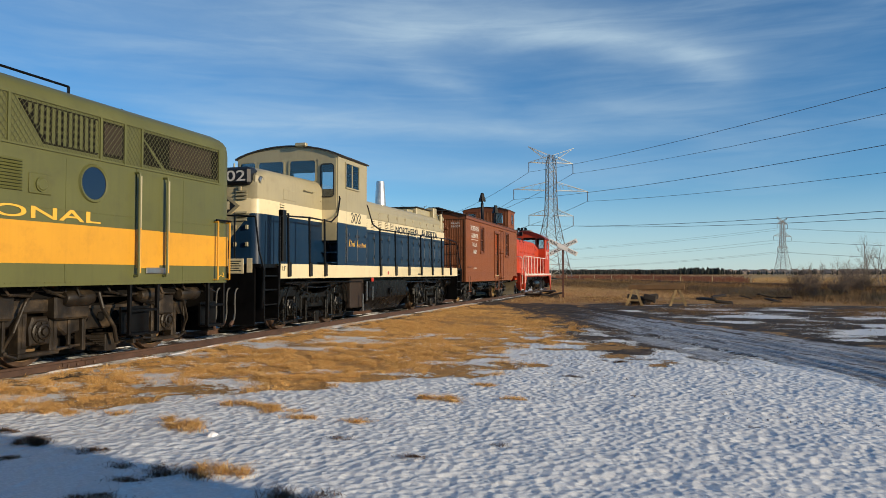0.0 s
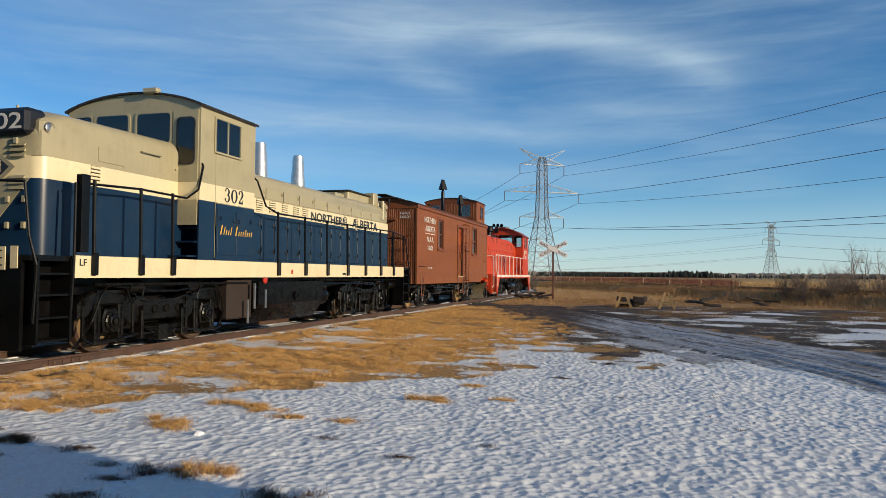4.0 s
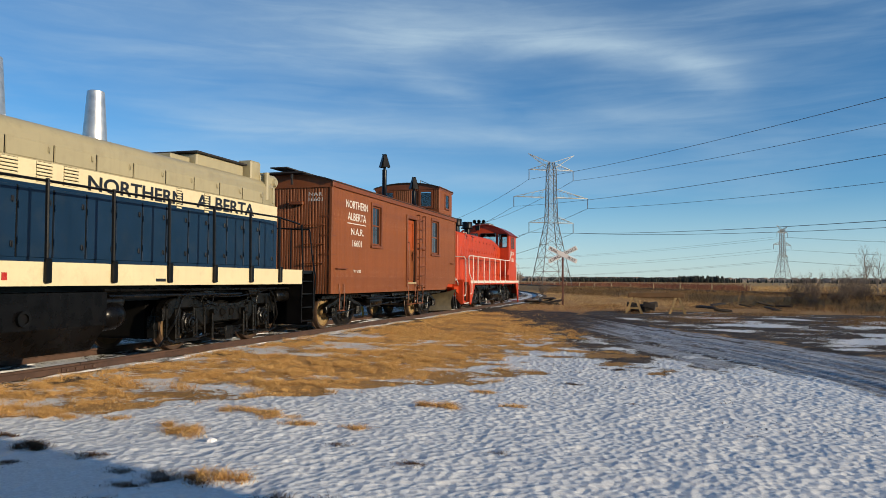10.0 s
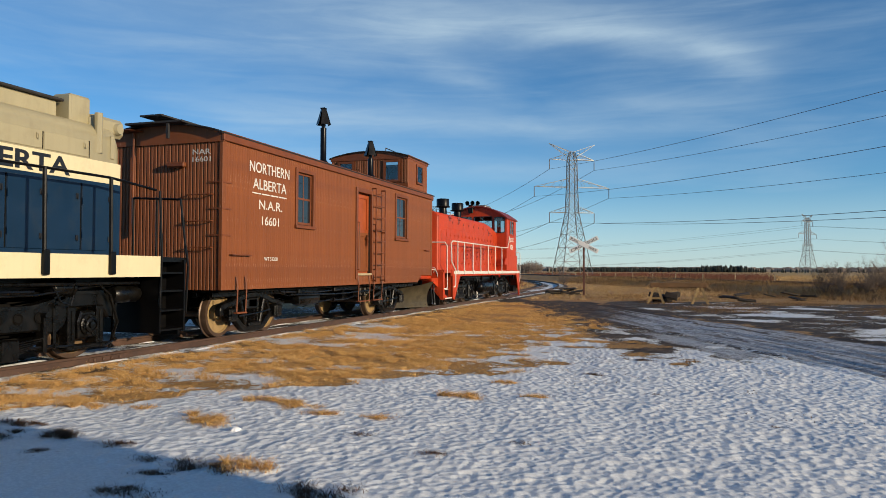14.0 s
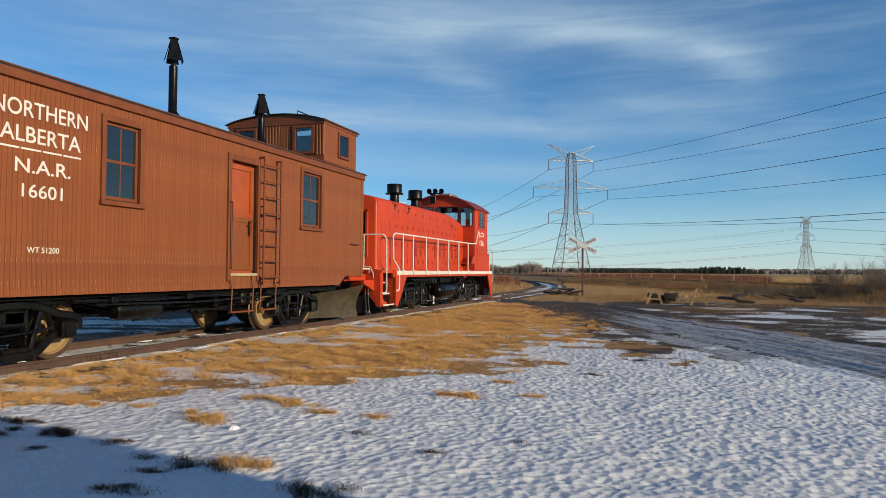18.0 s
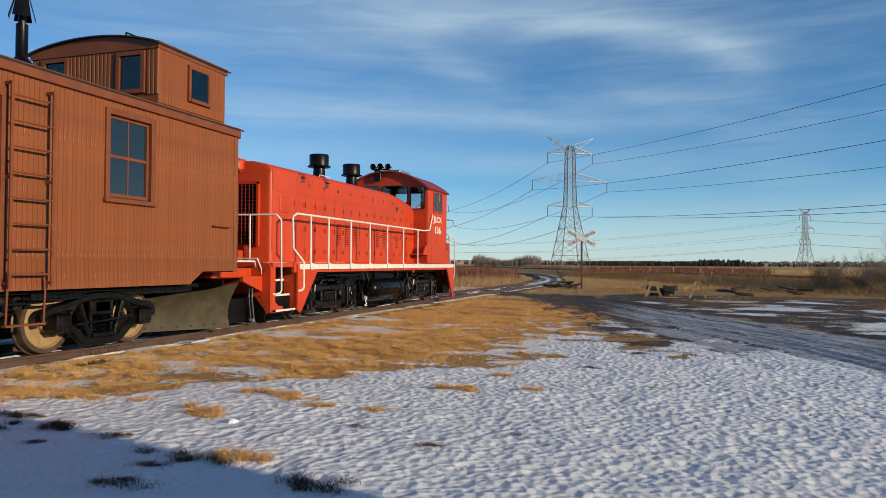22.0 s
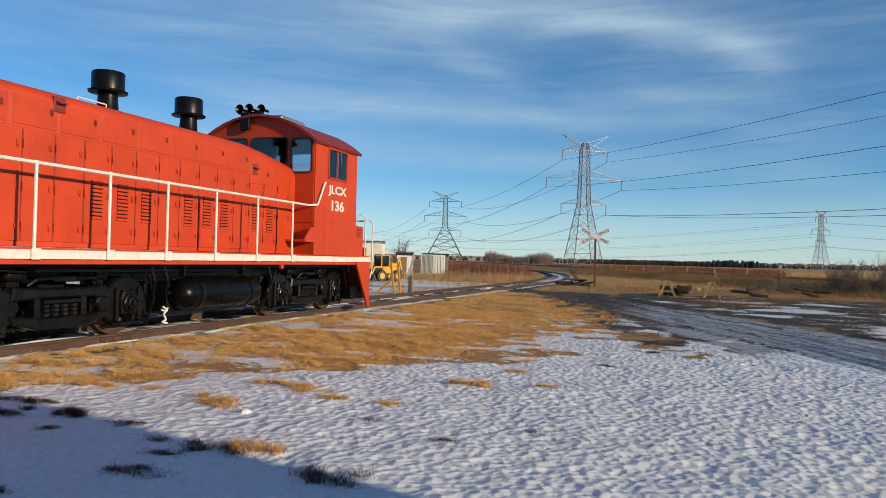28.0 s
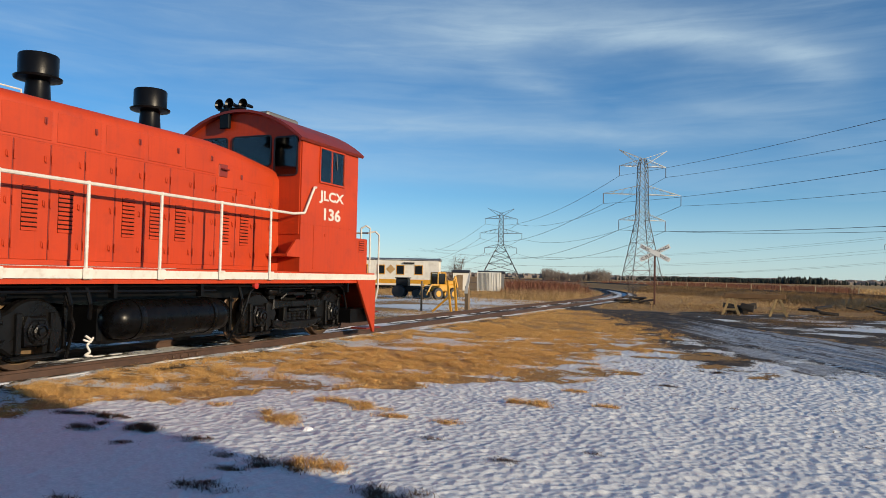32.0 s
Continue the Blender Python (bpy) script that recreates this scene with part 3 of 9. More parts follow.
def height(x, y):
    off, along = main_offset(x, y)
    bank = 0.55 * smooth(5.5, 2.2, np.abs(off)) * smooth(-75, -55, -np.abs(along) * 0 - np.maximum(0, -along - 0))
    near = smooth(30, 18, np.hypot(x, y - 6))
    lump = wob(x, y, 4.0, 1) * 0.010 + grain(x * 4.4 + y * 0.9 + 40, y * 6.2 - x * 0.5) * 0.005 + np.minimum(grain(x * 10.4 - y * 1.5, y * 12.0 + x * 0.9 + 31), 0.2) * 0.0105 + np.minimum(grain(x * 14.5 + y * 2 + 11, y * 16.5 - x * 1.6), 0.2) * 0.0075
    wild = (wob(x, y, 0.35, 5) * 0.06 + wob(x, y, 1.1, 6) * 0.03)
    so = np.abs(siding_offset(x, y))
    bed = 0.02 * smooth(2.2, 1.3, so) + (0.09 + 0.03 * wob(x, y, 2.2, 12)) * np.exp(-((siding_offset(x, y) - 0.47) / 0.12) ** 2) * smooth(44, 38, y)
    flat = smooth(1.3, 2.6, so)
    grass = smooth(-4.0, -7.0, x) * smooth(6.0, 8.0, y)
    rut = road_mask(x, y)
    lane = road_lane(x, y)
    sway = wob(x, y * 0.4, 0.25, 9) * 0.12
    ruts = sum(-0.05 * np.exp(-((lane - c + sway * k) / 0.15) ** 2) for c, k in RUTS) * rut + wob(x, y, 2.4, 10) * 0.012 * rut
    return bank + lump * near * (1 - rut) * flat * (1 - 0.5 * grass) + (wild * (1 - near) * 0.6 + ruts) * flat + bed


def ground_material():
    ma = bpy.data.materials.new("thawing_ground")
    ma.use_nodes = True
    nt = ma.node_tree
    N, Lk = nt.nodes.new, nt.links.new
    b = nt.nodes["Principled BSDF"]
    tc = N("ShaderNodeTexCoord")

    def noise_tex(scale, detail=6, rough=0.55, stretch=None):
        n = N("ShaderNodeTexNoise")
        n.inputs["Scale"].default_value, n.inputs["Detail"].default_value, n.inputs["Roughness"].default_value = scale, detail, rough
        if stretch:
            mp = N("ShaderNodeMapping")
            mp.inputs["Scale"].default_value = stretch
            Lk(tc.outputs["Object"], mp.inputs[0])
            Lk(mp.outputs[0], n.inputs["Vector"])
        else:
            Lk(tc.outputs["Object"], n.inputs["Vector"])
        return n.outputs[0]

    def attr(name):
        a = N("ShaderNodeAttribute")
        a.attribute_name = name
        return a.outputs["Fac"]

    def m(op, a, bb, clamp=False):
        n = N("ShaderNodeMath")
        n.operation, n.use_clamp = op, clamp
        for k, v in enumerate((a, bb)):
            if isinstance(v, (int, float)):
                n.inputs[k].default_value = v
            else:
                Lk(v, n.inputs[k])
        return n.outputs[0]

    def rng(s, lo, hi, top=1.0, bot=0.0):
        r = N("ShaderNodeMapRange")
        r.interpolation_type = "SMOOTHSTEP"
        r.inputs["From Min"].default_value, r.inputs["From Max"].default_value = lo, hi
        r.inputs["To Min"].default_value, r.inputs["To Max"].default_value = bot, top
        Lk(s, r.inputs["Value"])
        return r.outputs[0]

    def mix(f, a, bb):
        mx = N("ShaderNodeMix")
        mx.data_type = "RGBA"
        for s, v in ((mx.inputs["Factor"], f), (mx.inputs["A"], a), (mx.inputs["B"], bb)):
            if isinstance(v, tuple):
                s.default_value = (*v, 1)
            elif isinstance(v, (int, float)):
                s.default_value = v
            else:
                Lk(v, s)
        return mx.outputs["Result"]

    fine, mid, big = noise_tex(38, 6, 0.65), noise_tex(7, 6), noise_tex(1.1, 5)
    # streaks that follow the road's wheel tracks
    sp, cb, rn = N("ShaderNodeSeparateXYZ"), N("ShaderNodeCombineXYZ"), N("ShaderNodeTexNoise")
    Lk(tc.outputs["Object"], sp.inputs[0])
    Lk(m("MULTIPLY", sp.outputs[0], 0.10), cb.inputs[0])
    Lk(m("MULTIPLY", attr("lane"), 1.5), cb.inputs[1])
    rn.inputs["Scale"].default_value, rn.inputs["Detail"].default_value, rn.inputs["Roughness"].default_value = 1.0, 5, 0.6
    Lk(cb.outputs[0], rn.inputs["Vector"])
    cb2, rn2 = N("ShaderNodeCombineXYZ"), N("ShaderNodeTexNoise")
    Lk(m("MULTIPLY", sp.outputs[0], 0.16), cb2.inputs[0])
    Lk(m("MULTIPLY", attr("lane"), 5.5), cb2.inputs[1])
    rn2.inputs["Scale"].default_value, rn2.inputs["Detail"].default_value, rn2.inputs["Roughness"].default_value = 1.0, 4, 0.6
    Lk(cb2.outputs[0], rn2.inputs["Vector"])
    rut = m("ADD", m("MULTIPLY", rn.outputs[0], 0.6), m("MULTIPLY", rn2.outputs[0], 0.4))
    # dead grass soil
    straw = mix(rng(fine, 0.3, 0.7), (0.18, 0.090, 0.029), (0.54, 0.305, 0.098))
    straw = mix(rng(mid, 0.4, 0.75, 0.6), straw, (0.27, 0.145, 0.050))
    # dark wet mud
    mud = mix(fine, (0.020, 0.014, 0.010), (0.062, 0.046, 0.034))
    mud = mix(rng(big, 0.45, 0.7, 0.6), mud, (0.12, 0.080, 0.048))
    mud = mix(rng(noise_tex(2.6, 6, 0.65), 0.50, 0.66, 0.75), mud, (0.24, 0.145, 0.065))
    mud = mix(rng(noise_tex(5.2, 6, 0.65), 0.52, 0.68, 0.8), mud, (0.014, 0.010, 0.008))
    snow = mix(rng(fine, 0.35, 0.75), (0.690, 0.708, 0.708), (0.845, 0.862, 0.850))
    snow = mix(rng(big, 0.5, 0.8, 0.35), snow, (0.61, 0.622, 0.622))
    slush = mix(rng(m("ADD", m("MULTIPLY", fine, 0.5), m("MULTIPLY", noise_tex(9, 5, 0.65), 0.5)), 0.36, 0.62), (0.15, 0.15, 0.152), (0.58, 0.582, 0.59))
    field = mix(noise_tex(0.02, 4), (0.46, 0.31, 0.11), (0.34, 0.20, 0.07))
    col = straw
    col = mix(rng(m("ADD", attr("mud"), m("MULTIPLY", m("SUBTRACT", mid, 0.5), 0.7)), 0.42, 0.6), col, mud)
    # slush on the road, cut by the dark wheel tracks that weave along it
    sl = rng(m("ADD", m("ADD", attr("slush"), m("MULTIPLY", m("SUBTRACT", rut, 0.5), 1.6)), m("MULTIPLY", m("SUBTRACT", fine, 0.5), 0.8)), 0.34, 0.62)
    flecks = noise_tex(13, 5, 0.6, (1.0, 0.6, 1.0))
    sl = m("MULTIPLY", sl, rng(m("ADD", flecks, m("MULTIPLY", rn2.outputs[0], 0.5)), 0.50, 0.80, 1.0, 0.55))
    sway = m("MULTIPLY", m("SUBTRACT", noise_tex(0.45, 3), 0.5), 1.1)
    cut = 0.0
    for k, (c, wv) in enumerate(RUTS):
        d = m("ABSOLUTE", m("ADD", m("SUBTRACT", attr("lane"), c), m("MULTIPLY", sway, wv)), 0.0)
        d = m("ADD", d, m("MULTIPLY", m("SUBTRACT", mid, 0.5), 0.34))
        g = rng(d, 0.085 + 0.035 * (k % 3), 0.02)
        g = m("MULTIPLY", g, (0.9, 0.5, 0.8, 0.85, 0.5, 0.7, 0.95, 0.6, 1.0)[k])
        cut = g if k == 0 else m("MAXIMUM", cut, g)
    cut = m("MULTIPLY", cut, rng(rn.outputs[0], 0.30, 0.55, 1.0, 0.25))
    sl = m("MULTIPLY", sl, m("SUBTRACT", 1.0, m("MULTIPLY", cut, 0.92)))
    col = mix(sl, col, slush)
    sn = rng(m("ADD", m("ADD", attr("snow"), m("MULTIPLY", m("SUBTRACT", mid, 0.5), 0.9)), m("MULTIPLY", m("SUBTRACT", fine, 0.5), 0.7)), 0.45, 0.55)
    col = mix(sn, col, snow)
    col = mix(attr("field"), col, field)
    Lk(col, b.inputs["Base Color"])
    rough = m("SUBTRACT", 0.85, m("MULTIPLY", sl, 0.35))
    Lk(rough, b.inputs["Roughness"])
    b.inputs["Specular IOR Level"].default_value = 0.3
    # sun-cupped crust of the snow, and finer grain over all of it
    wn, va, vo = N("ShaderNodeTexNoise"), N("ShaderNodeVectorMath"), N("ShaderNodeTexVoronoi")
    wn.inputs["Scale"].default_value, wn.inputs["Detail"].default_value = 5.0, 3
    Lk(tc.outputs["Object"], wn.inputs["Vector"])
    va.operation = "MULTIPLY_ADD"
    va.inputs[1].default_value = (0.07, 0.07, 0.0)
    Lk(wn.outputs["Color"], va.inputs[0])
    Lk(tc.outputs["Object"], va.inputs[2])
    vo.feature, vo.voronoi_dimensions = "SMOOTH_F1", "2D"
    vo.inputs["Scale"].default_value, vo.inputs["Smoothness"].default_value = 11.0, 0.5
    Lk(va.outputs[0], vo.inputs["Vector"])
    cups = m("MULTIPLY", m("MULTIPLY", vo.outputs["Distance"], sn), m("ADD", 0.5, m("MULTIPLY", mid, 1.0)))
    bp = N("ShaderNodeBump")
    bp.inputs["Strength"].default_value, bp.inputs["Distance"].default_value = 1.0, 0.05
    Lk(m("ADD", m("ADD", m("MULTIPLY", cups, 0.34), m("MULTIPLY", fine, m("SUBTRACT", 0.22, m("MULTIPLY", sn, 0.15)))), m("MULTIPLY", sn, 0.7)), bp.inputs["Height"])
    Lk(bp.outputs[0], b.inputs["Normal"])
    return ma


def blob(x, y, cx, cy, rx, ry, turn):
    """An uneven rounded patch, 1 in the middle and 0 past its edge."""
    c, d = math.cos(turn), math.sin(turn)
    u, v = ((x - cx) * c + (y - cy) * d) / rx, ((y - cy) * c - (x - cx) * d) / ry
    return smooth(1.35, 0.55, np.hypot(u, v) + 0.22 * wob(x, y * 0.8, 2.1, 51) + 0.12 * wob(x, y, 5.0, 52))


FAR_SNOW = ((4.6, 19.4, 0.75, 3.4, -0.55), (1.9, 31.2, 0.9, 1.1, 0.0), (3.9, 27.0, 2.0, 1.0, 0.1), (6.6, 27.2, 1.4, 0.8, 0.2), (2.5, 29.4, 1.1, 0.6, 0.0), (6.3, 22.6, 0.9, 1.8, -0.5))


def ground_masks(x, y):
    so = siding_offset(x, y)
    road = road_mask(x, y)
    lane = road_lane(x, y)
    w = wob(x, y, 1.3, 21) * 0.45 + wob(x, y, 3.6, 22) * 0.3
    # the straw strip between the siding and the snow
    edge = np.interp(y, [0, 6, 8, 8.6, 9.8, 10.6, 13.7, 16.6, 18, 24], [-7.6, -6.6, -5.2, -4.1, -3.5, -3.0, -3.0, -2.4, -2.6, -3.6])
    soft = 0.55 + 0.20 * np.clip(y - 8.5, 0, 8)
    strip = smooth(soft, -soft, x - edge + w * (0.6 + soft * 0.7) + 0.5 * soft * wob(x, y, 5.5, 24))
    # snow thins out towards the road over a few metres
    thin0 = 0.42 + 0.30 * smooth(0.0, 2.5, x)
    thin = thin0 + (1 - thin0) * smooth(-1.5, -4.6, lane + 0.7 * w + 0.5 * wob(x, y, 4.2, 36))
    trodden = 0.34 * blob(x, y, 0.1, 14.3, 1.5, 1.6, 0.3) + 0.40 * blob(x, y, -1.7, 15.6, 2.2, 2.6, 0.3) + 0.18 * blob(x, y, -1.4, 12.4, 1.4, 1.4, 0.3) + 0.14 * blob(x, y, 0.7, 11.2, 1.2, 1.5, 0.0)
    snow = (1 - strip) * (thin - trodden * (0.6 + 0.7 * wob(x, y, 3.1, 53))) * (1 - 0.75 * smooth(-1.9, -0.4, lane + 0.5 * w)) * smooth(0.6, -0.6, lane + 0.4 * w) * smooth(27, 19, y) * smooth(60, 30, np.abs(x))
    snow = np.maximum(snow, strip * (0.42 + 0.22 * wob(x * 0.8, y * 1.25, 1.5, 30) + 0.22 * wob(x * 0.7, y * 1.4, 4.5, 34)) * smooth(26, 16, y))
    # spots of old snow along the sleepers, on the far side of the road and over the yard beyond the siding
    snow = np.maximum(snow, smooth(1.6, 1.15, np.abs(so)) * (0.40 + 0.30 * wob(x, y, 1.9, 31) + 0.62 * np.exp(-((so - 0.47) / 0.14) ** 2) + 0.2 * np.exp(-((so + 0.95) / 0.15) ** 2) + 0.34 * np.exp(-((so - 1.0) / 0.14) ** 2)))
    far = smooth(1.3, 2.0, lane + 0.3 * w) * smooth(-4.5, -2.0, x) * smooth(40, 35, y)
    patch = np.clip(sum(blob(x, y, *p) for p in FAR_SNOW), 0, 1)
    snow = np.maximum(snow, far * (0.30 + 0.24 * wob(x, y * 1.6, 1.1, 32) + 0.17 * wob(x, y * 1.4, 3.4, 63) + 0.50 * patch))
    yard = smooth(-10.9, -11.8, x) * smooth(-30, -20, y) * smooth(50, 45, y) * smooth(-60, -40, x)
    bare = smooth(27, 20, y)
    snow = np.maximum(snow, yard * ((1 - bare) * (0.62 + 0.30 * wob(x * 0.5, y, 0.5, 33) + 0.14 * wob(x * 0.6, y, 2.2, 60)) + bare * (0.34 + 0.26 * wob(x * 0.45, y * 1.2, 0.9, 61) + 0.16 * wob(x * 0.5, y * 1.3, 2.6, 62))))
    bars = np.clip(1 - np.abs(so) / 0.62, 0, 1)
    snow = np.maximum(snow, bars * smooth(34, 46, y) * smooth(125, 100, y) * 0.75)
    mud = np.maximum(road, 0.9 * smooth(1.9, 1.3, np.abs(so)))
    mud = np.maximum(mud, far * 0.95)
    mud = np.maximum(mud, smooth(-4.2, -2.6, lane + w) * smooth(2.0, 1.0, lane) * smooth(-6.5, -3.5, x + w))
    mud = np.maximum(mud, 1.1 * trodden * (0.5 + 0.5 * wob(x, y, 2.4, 54)))
    mud = np.maximum(mud, yard * (0.35 + 0.5 * bare))
    snow = snow * (1 - 0.9 * road * smooth(-1.7, -0.5, lane + 0.4 * w))
    off, along = main_offset(x, y)
    mud = np.maximum(mud, 0.40 * smooth(9, 6, np.abs(off)) * smooth(-9, 3, x + w))
    # trodden slush on the road and the wet sheet of it beside the road
    slush = smooth(1.9, 1.3, np.abs(lane + 0.2 * w)) * smooth(-6.0, 1.0, x + w) * 0.74
    slush = np.maximum(slush, 0.62 * smooth(-3.6, -2.4, lane + 0.5 * w) * smooth(-1.0, -1.7, lane) * smooth(-2.2, 0.2, x + 0.6 * w))
    field = smooth(14, 60, off) * smooth(60, 110, y)
    return snow, mud, slush, field, lane


def build_ground():
    xs = spread(-2600, 2600, -10.3, 6.6, 0.036, 1.09)
    ys = spread(-900, 4200, 3.2, 12.0, 0.034, 1.026)
    X, Y = np.meshgrid(xs, ys)
    Z = height(X, Y)
    nx, ny = len(xs), len(ys)
    idx = np.arange(nx * ny).reshape(ny, nx)
    quads = np.stack([idx[:-1, :-1], idx[:-1, 1:], idx[1:, 1:], idx[1:, :-1]], -1).reshape(-1, 4)
    me = bpy.data.meshes.new("ground")
    me.vertices.add(nx * ny)
    me.vertices.foreach_set("co", np.stack([X, Y, Z], -1).ravel())
    me.loops.add(len(quads) * 4)
    me.loops.foreach_set("vertex_index", quads.ravel())
    me.polygons.add(len(quads))
    me.polygons.foreach_set("loop_start", np.arange(0, len(quads) * 4, 4))
    me.polygons.foreach_set("use_smooth", np.ones(len(quads), bool))
    me.update()
    for name, data in zip(("snow", "mud", "slush", "field", "lane"), ground_masks(X, Y)):
        a = me.attributes.new(name, "FLOAT", "POINT")
        a.data.foreach_set("value", data.ravel().astype(np.float32))
    me.materials.append(ground_material())
    tagged(new("ground", me), "patchy old snow, straw-coloured grass and thawed mud", "ground", kind="structure")


build_ground()


# ---------------------------------------------------------------- railway tracks
def rail_profile():
    h = [(-0.065, -0.16), (0.065, -0.16), (0.065, -0.148), (0.012, -0.128), (0.010, -0.045), (0.035, -0.035), (0.036, -0.004), (0.030, 0.0)]
    return h + [(-x, z) for x, z in reversed(h[2:])]


def sweep(path, off, prof):
    g = G()
    rings = []
    for p, d in path:
        side = Vector((d.y, -d.x, 0))
        rings.append([tuple(p + side * (off + x) + Vector((0, 0, z))) for x, z in prof])
    return g.loft(rings)


def make_track(name, label, path, tie_ds, where, ztop):
    tr = thing(name, label, "railway track", kind="structure")
    pts = [(p + Vector((0, 0, ztop)), d) for p, d in path]
    for s in (-1, 1):
        r = sweep(pts, s * 0.7525, rail_profile()).ob("rail", "rail", tr)
    tie = None
    rnd = random.Random(5)
    for d in tie_ds:
        p, t = where(d)
        if tie is None:
            tie = G().box(-1.3, 1.3, -0.11, 0.11, -0.16, 0.0, 0.015).ob("tie", "tie", tr)
            o = tie
        else:
            o = new("tie", tie.data)
            o.parent = tr
        o.location = (p.x + rnd.uniform(-0.04, 0.04), p.y, ztop - 0.155 + rnd.uniform(-0.01, 0.006))
        o.rotation_euler = (0, 0, math.atan2(t.y, t.x) - math.pi / 2 + rnd.uniform(-0.02, 0.02))
    return tr


siding_track = make_track("siding_track", "rusty siding rails on half-buried wooden ties with old snow", [siding(d) for d in [-70, -30, 0, BEND] + list(np.arange(BEND + 4, 114, 4))],
           [i * 0.56 - 12 for i in range(225)], siding, ZR)
make_track("main_line_track", "rusty main line rails on a low grassy bank", [(MAIN_P + MAIN_D * d, MAIN_D) for d in (-60, 0, 60, 120, 220, 400)],
           [i * 0.6 - 45 for i in range(150)], lambda d: (MAIN_P + MAIN_D * d, MAIN_D), 0.74)

# joint bars bolted across the siding's rail joints
for y0 in (9.05, 20.9, 32.7):
    for side in (1, -1):
        xr = XC + 0.7525
        xa, xb = (xr + 0.012, xr + 0.032) if side > 0 else (xr - 0.032, xr - 0.012)
        bar = G().box(xa, xb, y0, y0 + 0.72, ZR - 0.118, ZR - 0.045, 0.006).ob("joint_bar", "rail", siding_track)
        for k in range(4):
            yb = y0 + 0.09 + k * 0.18
            G().cyl((xb - 0.002, yb, ZR - 0.082), (xb + 0.022, yb, ZR - 0.082), 0.022, n=6).ob("bolt", "railtop", bar)
    G().box(xr - 0.037, xr + 0.037, y0 + 0.355, y0 + 0.362, ZR - 0.04, ZR + 0.001).ob("rail_gap", "dark", siding_track)
for k in range(60):
    d = k * 0.56 + 1.44
    p, t = siding(d)
    sp = G().box(XC + 0.80, XC + 0.83, d - 0.012, d + 0.012, ZR - 0.16, ZR - 0.125, 0.004).ob("spike", "rail", siding_track) if d < BEND else None


# ---------------------------------------------------------------- rolling stock
MOVING = []        # (vehicle, its place along the train)
WHEELS = []        # (wheelset, place in its vehicle, radius)


def vehicle(name, label, category, oy):
    e = thing(name, label, category, (XC, oy, ZR))
    MOVING.append((e, oy))
    return e


def wheelset(parent, y, oy, r, face="tread", half=0.79):
    ax = G().cyl((-half, 0, 0), (half, 0, 0), 0.075, n=12).ob("wheelset", "tread", parent)
    ax.location = (0, y - oy, r)
    for s in (-1, 1):
        g = G()
        prof = [(0.09, 0.11), (0.14, 0.10), (0.15, 0.045), (r - 0.10, 0.035), (r - 0.085, 0.075), (r - 0.01, 0.075), (r, 0.05), (r + 0.004, -0.03), (r + 0.028, -0.045), (r + 0.025, -0.065), (r - 0.09, -0.06), (0.15, -0.02), (0.09, -0.05)]
        w = g.lathe([(a, b * s) for a, b in prof], (s * 0.735, 0, 0), "x", 32).ob("wheel", face, ax, smooth=True)
        rim = G()
        rim.lathe([(r - 0.075, 0.078 * s), (r - 0.008, 0.078 * s), (r + 0.002, 0.052 * s), (r + 0.006, -0.03 * s), (r + 0.0295, -0.046 * s), (r + 0.0265, -0.067 * s), (r - 0.06, -0.064 * s)], (s * 0.735, 0, 0), "x", 32, cap=False).ob("tyre", "tread", ax, smooth=True)
    WHEELS.append((ax, y - oy, r))
    return ax


def coupler(parent, y, oy, way):
    g = G(oy)
    g.box(-0.10, 0.10, y, y + way * 0.42, 0.70, 0.95, 0.02).box(-0.17, 0.12, y + way * 0.38, y + way * 0.60, 0.68, 0.98, 0.04)
    g.ob("coupler", "grease", parent)


def hose(parent, x, y, oy, way):
    h = G(oy).tube([(x, y, 1.02), (x, y + way * 0.08, 0.99), (x, y + way * 0.12, 0.90), (x, y + way * 0.13, 0.70), (x, y + way * 0.12, 0.50), (x, y + way * 0.15, 0.36), (x, y + way * 0.22, 0.30)], 0.018, 8).ob("brake_hose", "hose", parent)
    G(oy).cyl((x, y + way * 0.20, 0.32), (x, y + way * 0.30, 0.24), 0.04, n=8).ob("hose_coupling", "rail", h)


def arch(half, z_eave, rise, n=14):
    """Points of a shallow roof arch from one eave to the other, as (x, z)."""
    return [(half * math.cos(math.pi * i / n), z_eave + rise * math.sin(math.pi * i / n) ** 1.7) for i in range(n + 1)]


def coil(parent, x, y, z0, z1, r, oy, mat, n=10):
    turns = max(3, int((z1 - z0) / 0.05))
    prof = [(r * 0.6, 0.0)]
    for k in range(turns):
        h = (z1 - z0) * k / turns
        d = (z1 - z0) / turns
        prof += [(r, h + 0.2 * d), (r, h + 0.6 * d), (r * 0.84, h + 0.9 * d)]
    return G(oy).lathe(prof, (x, y, z0), "z", n).ob("coil_spring", mat, parent)


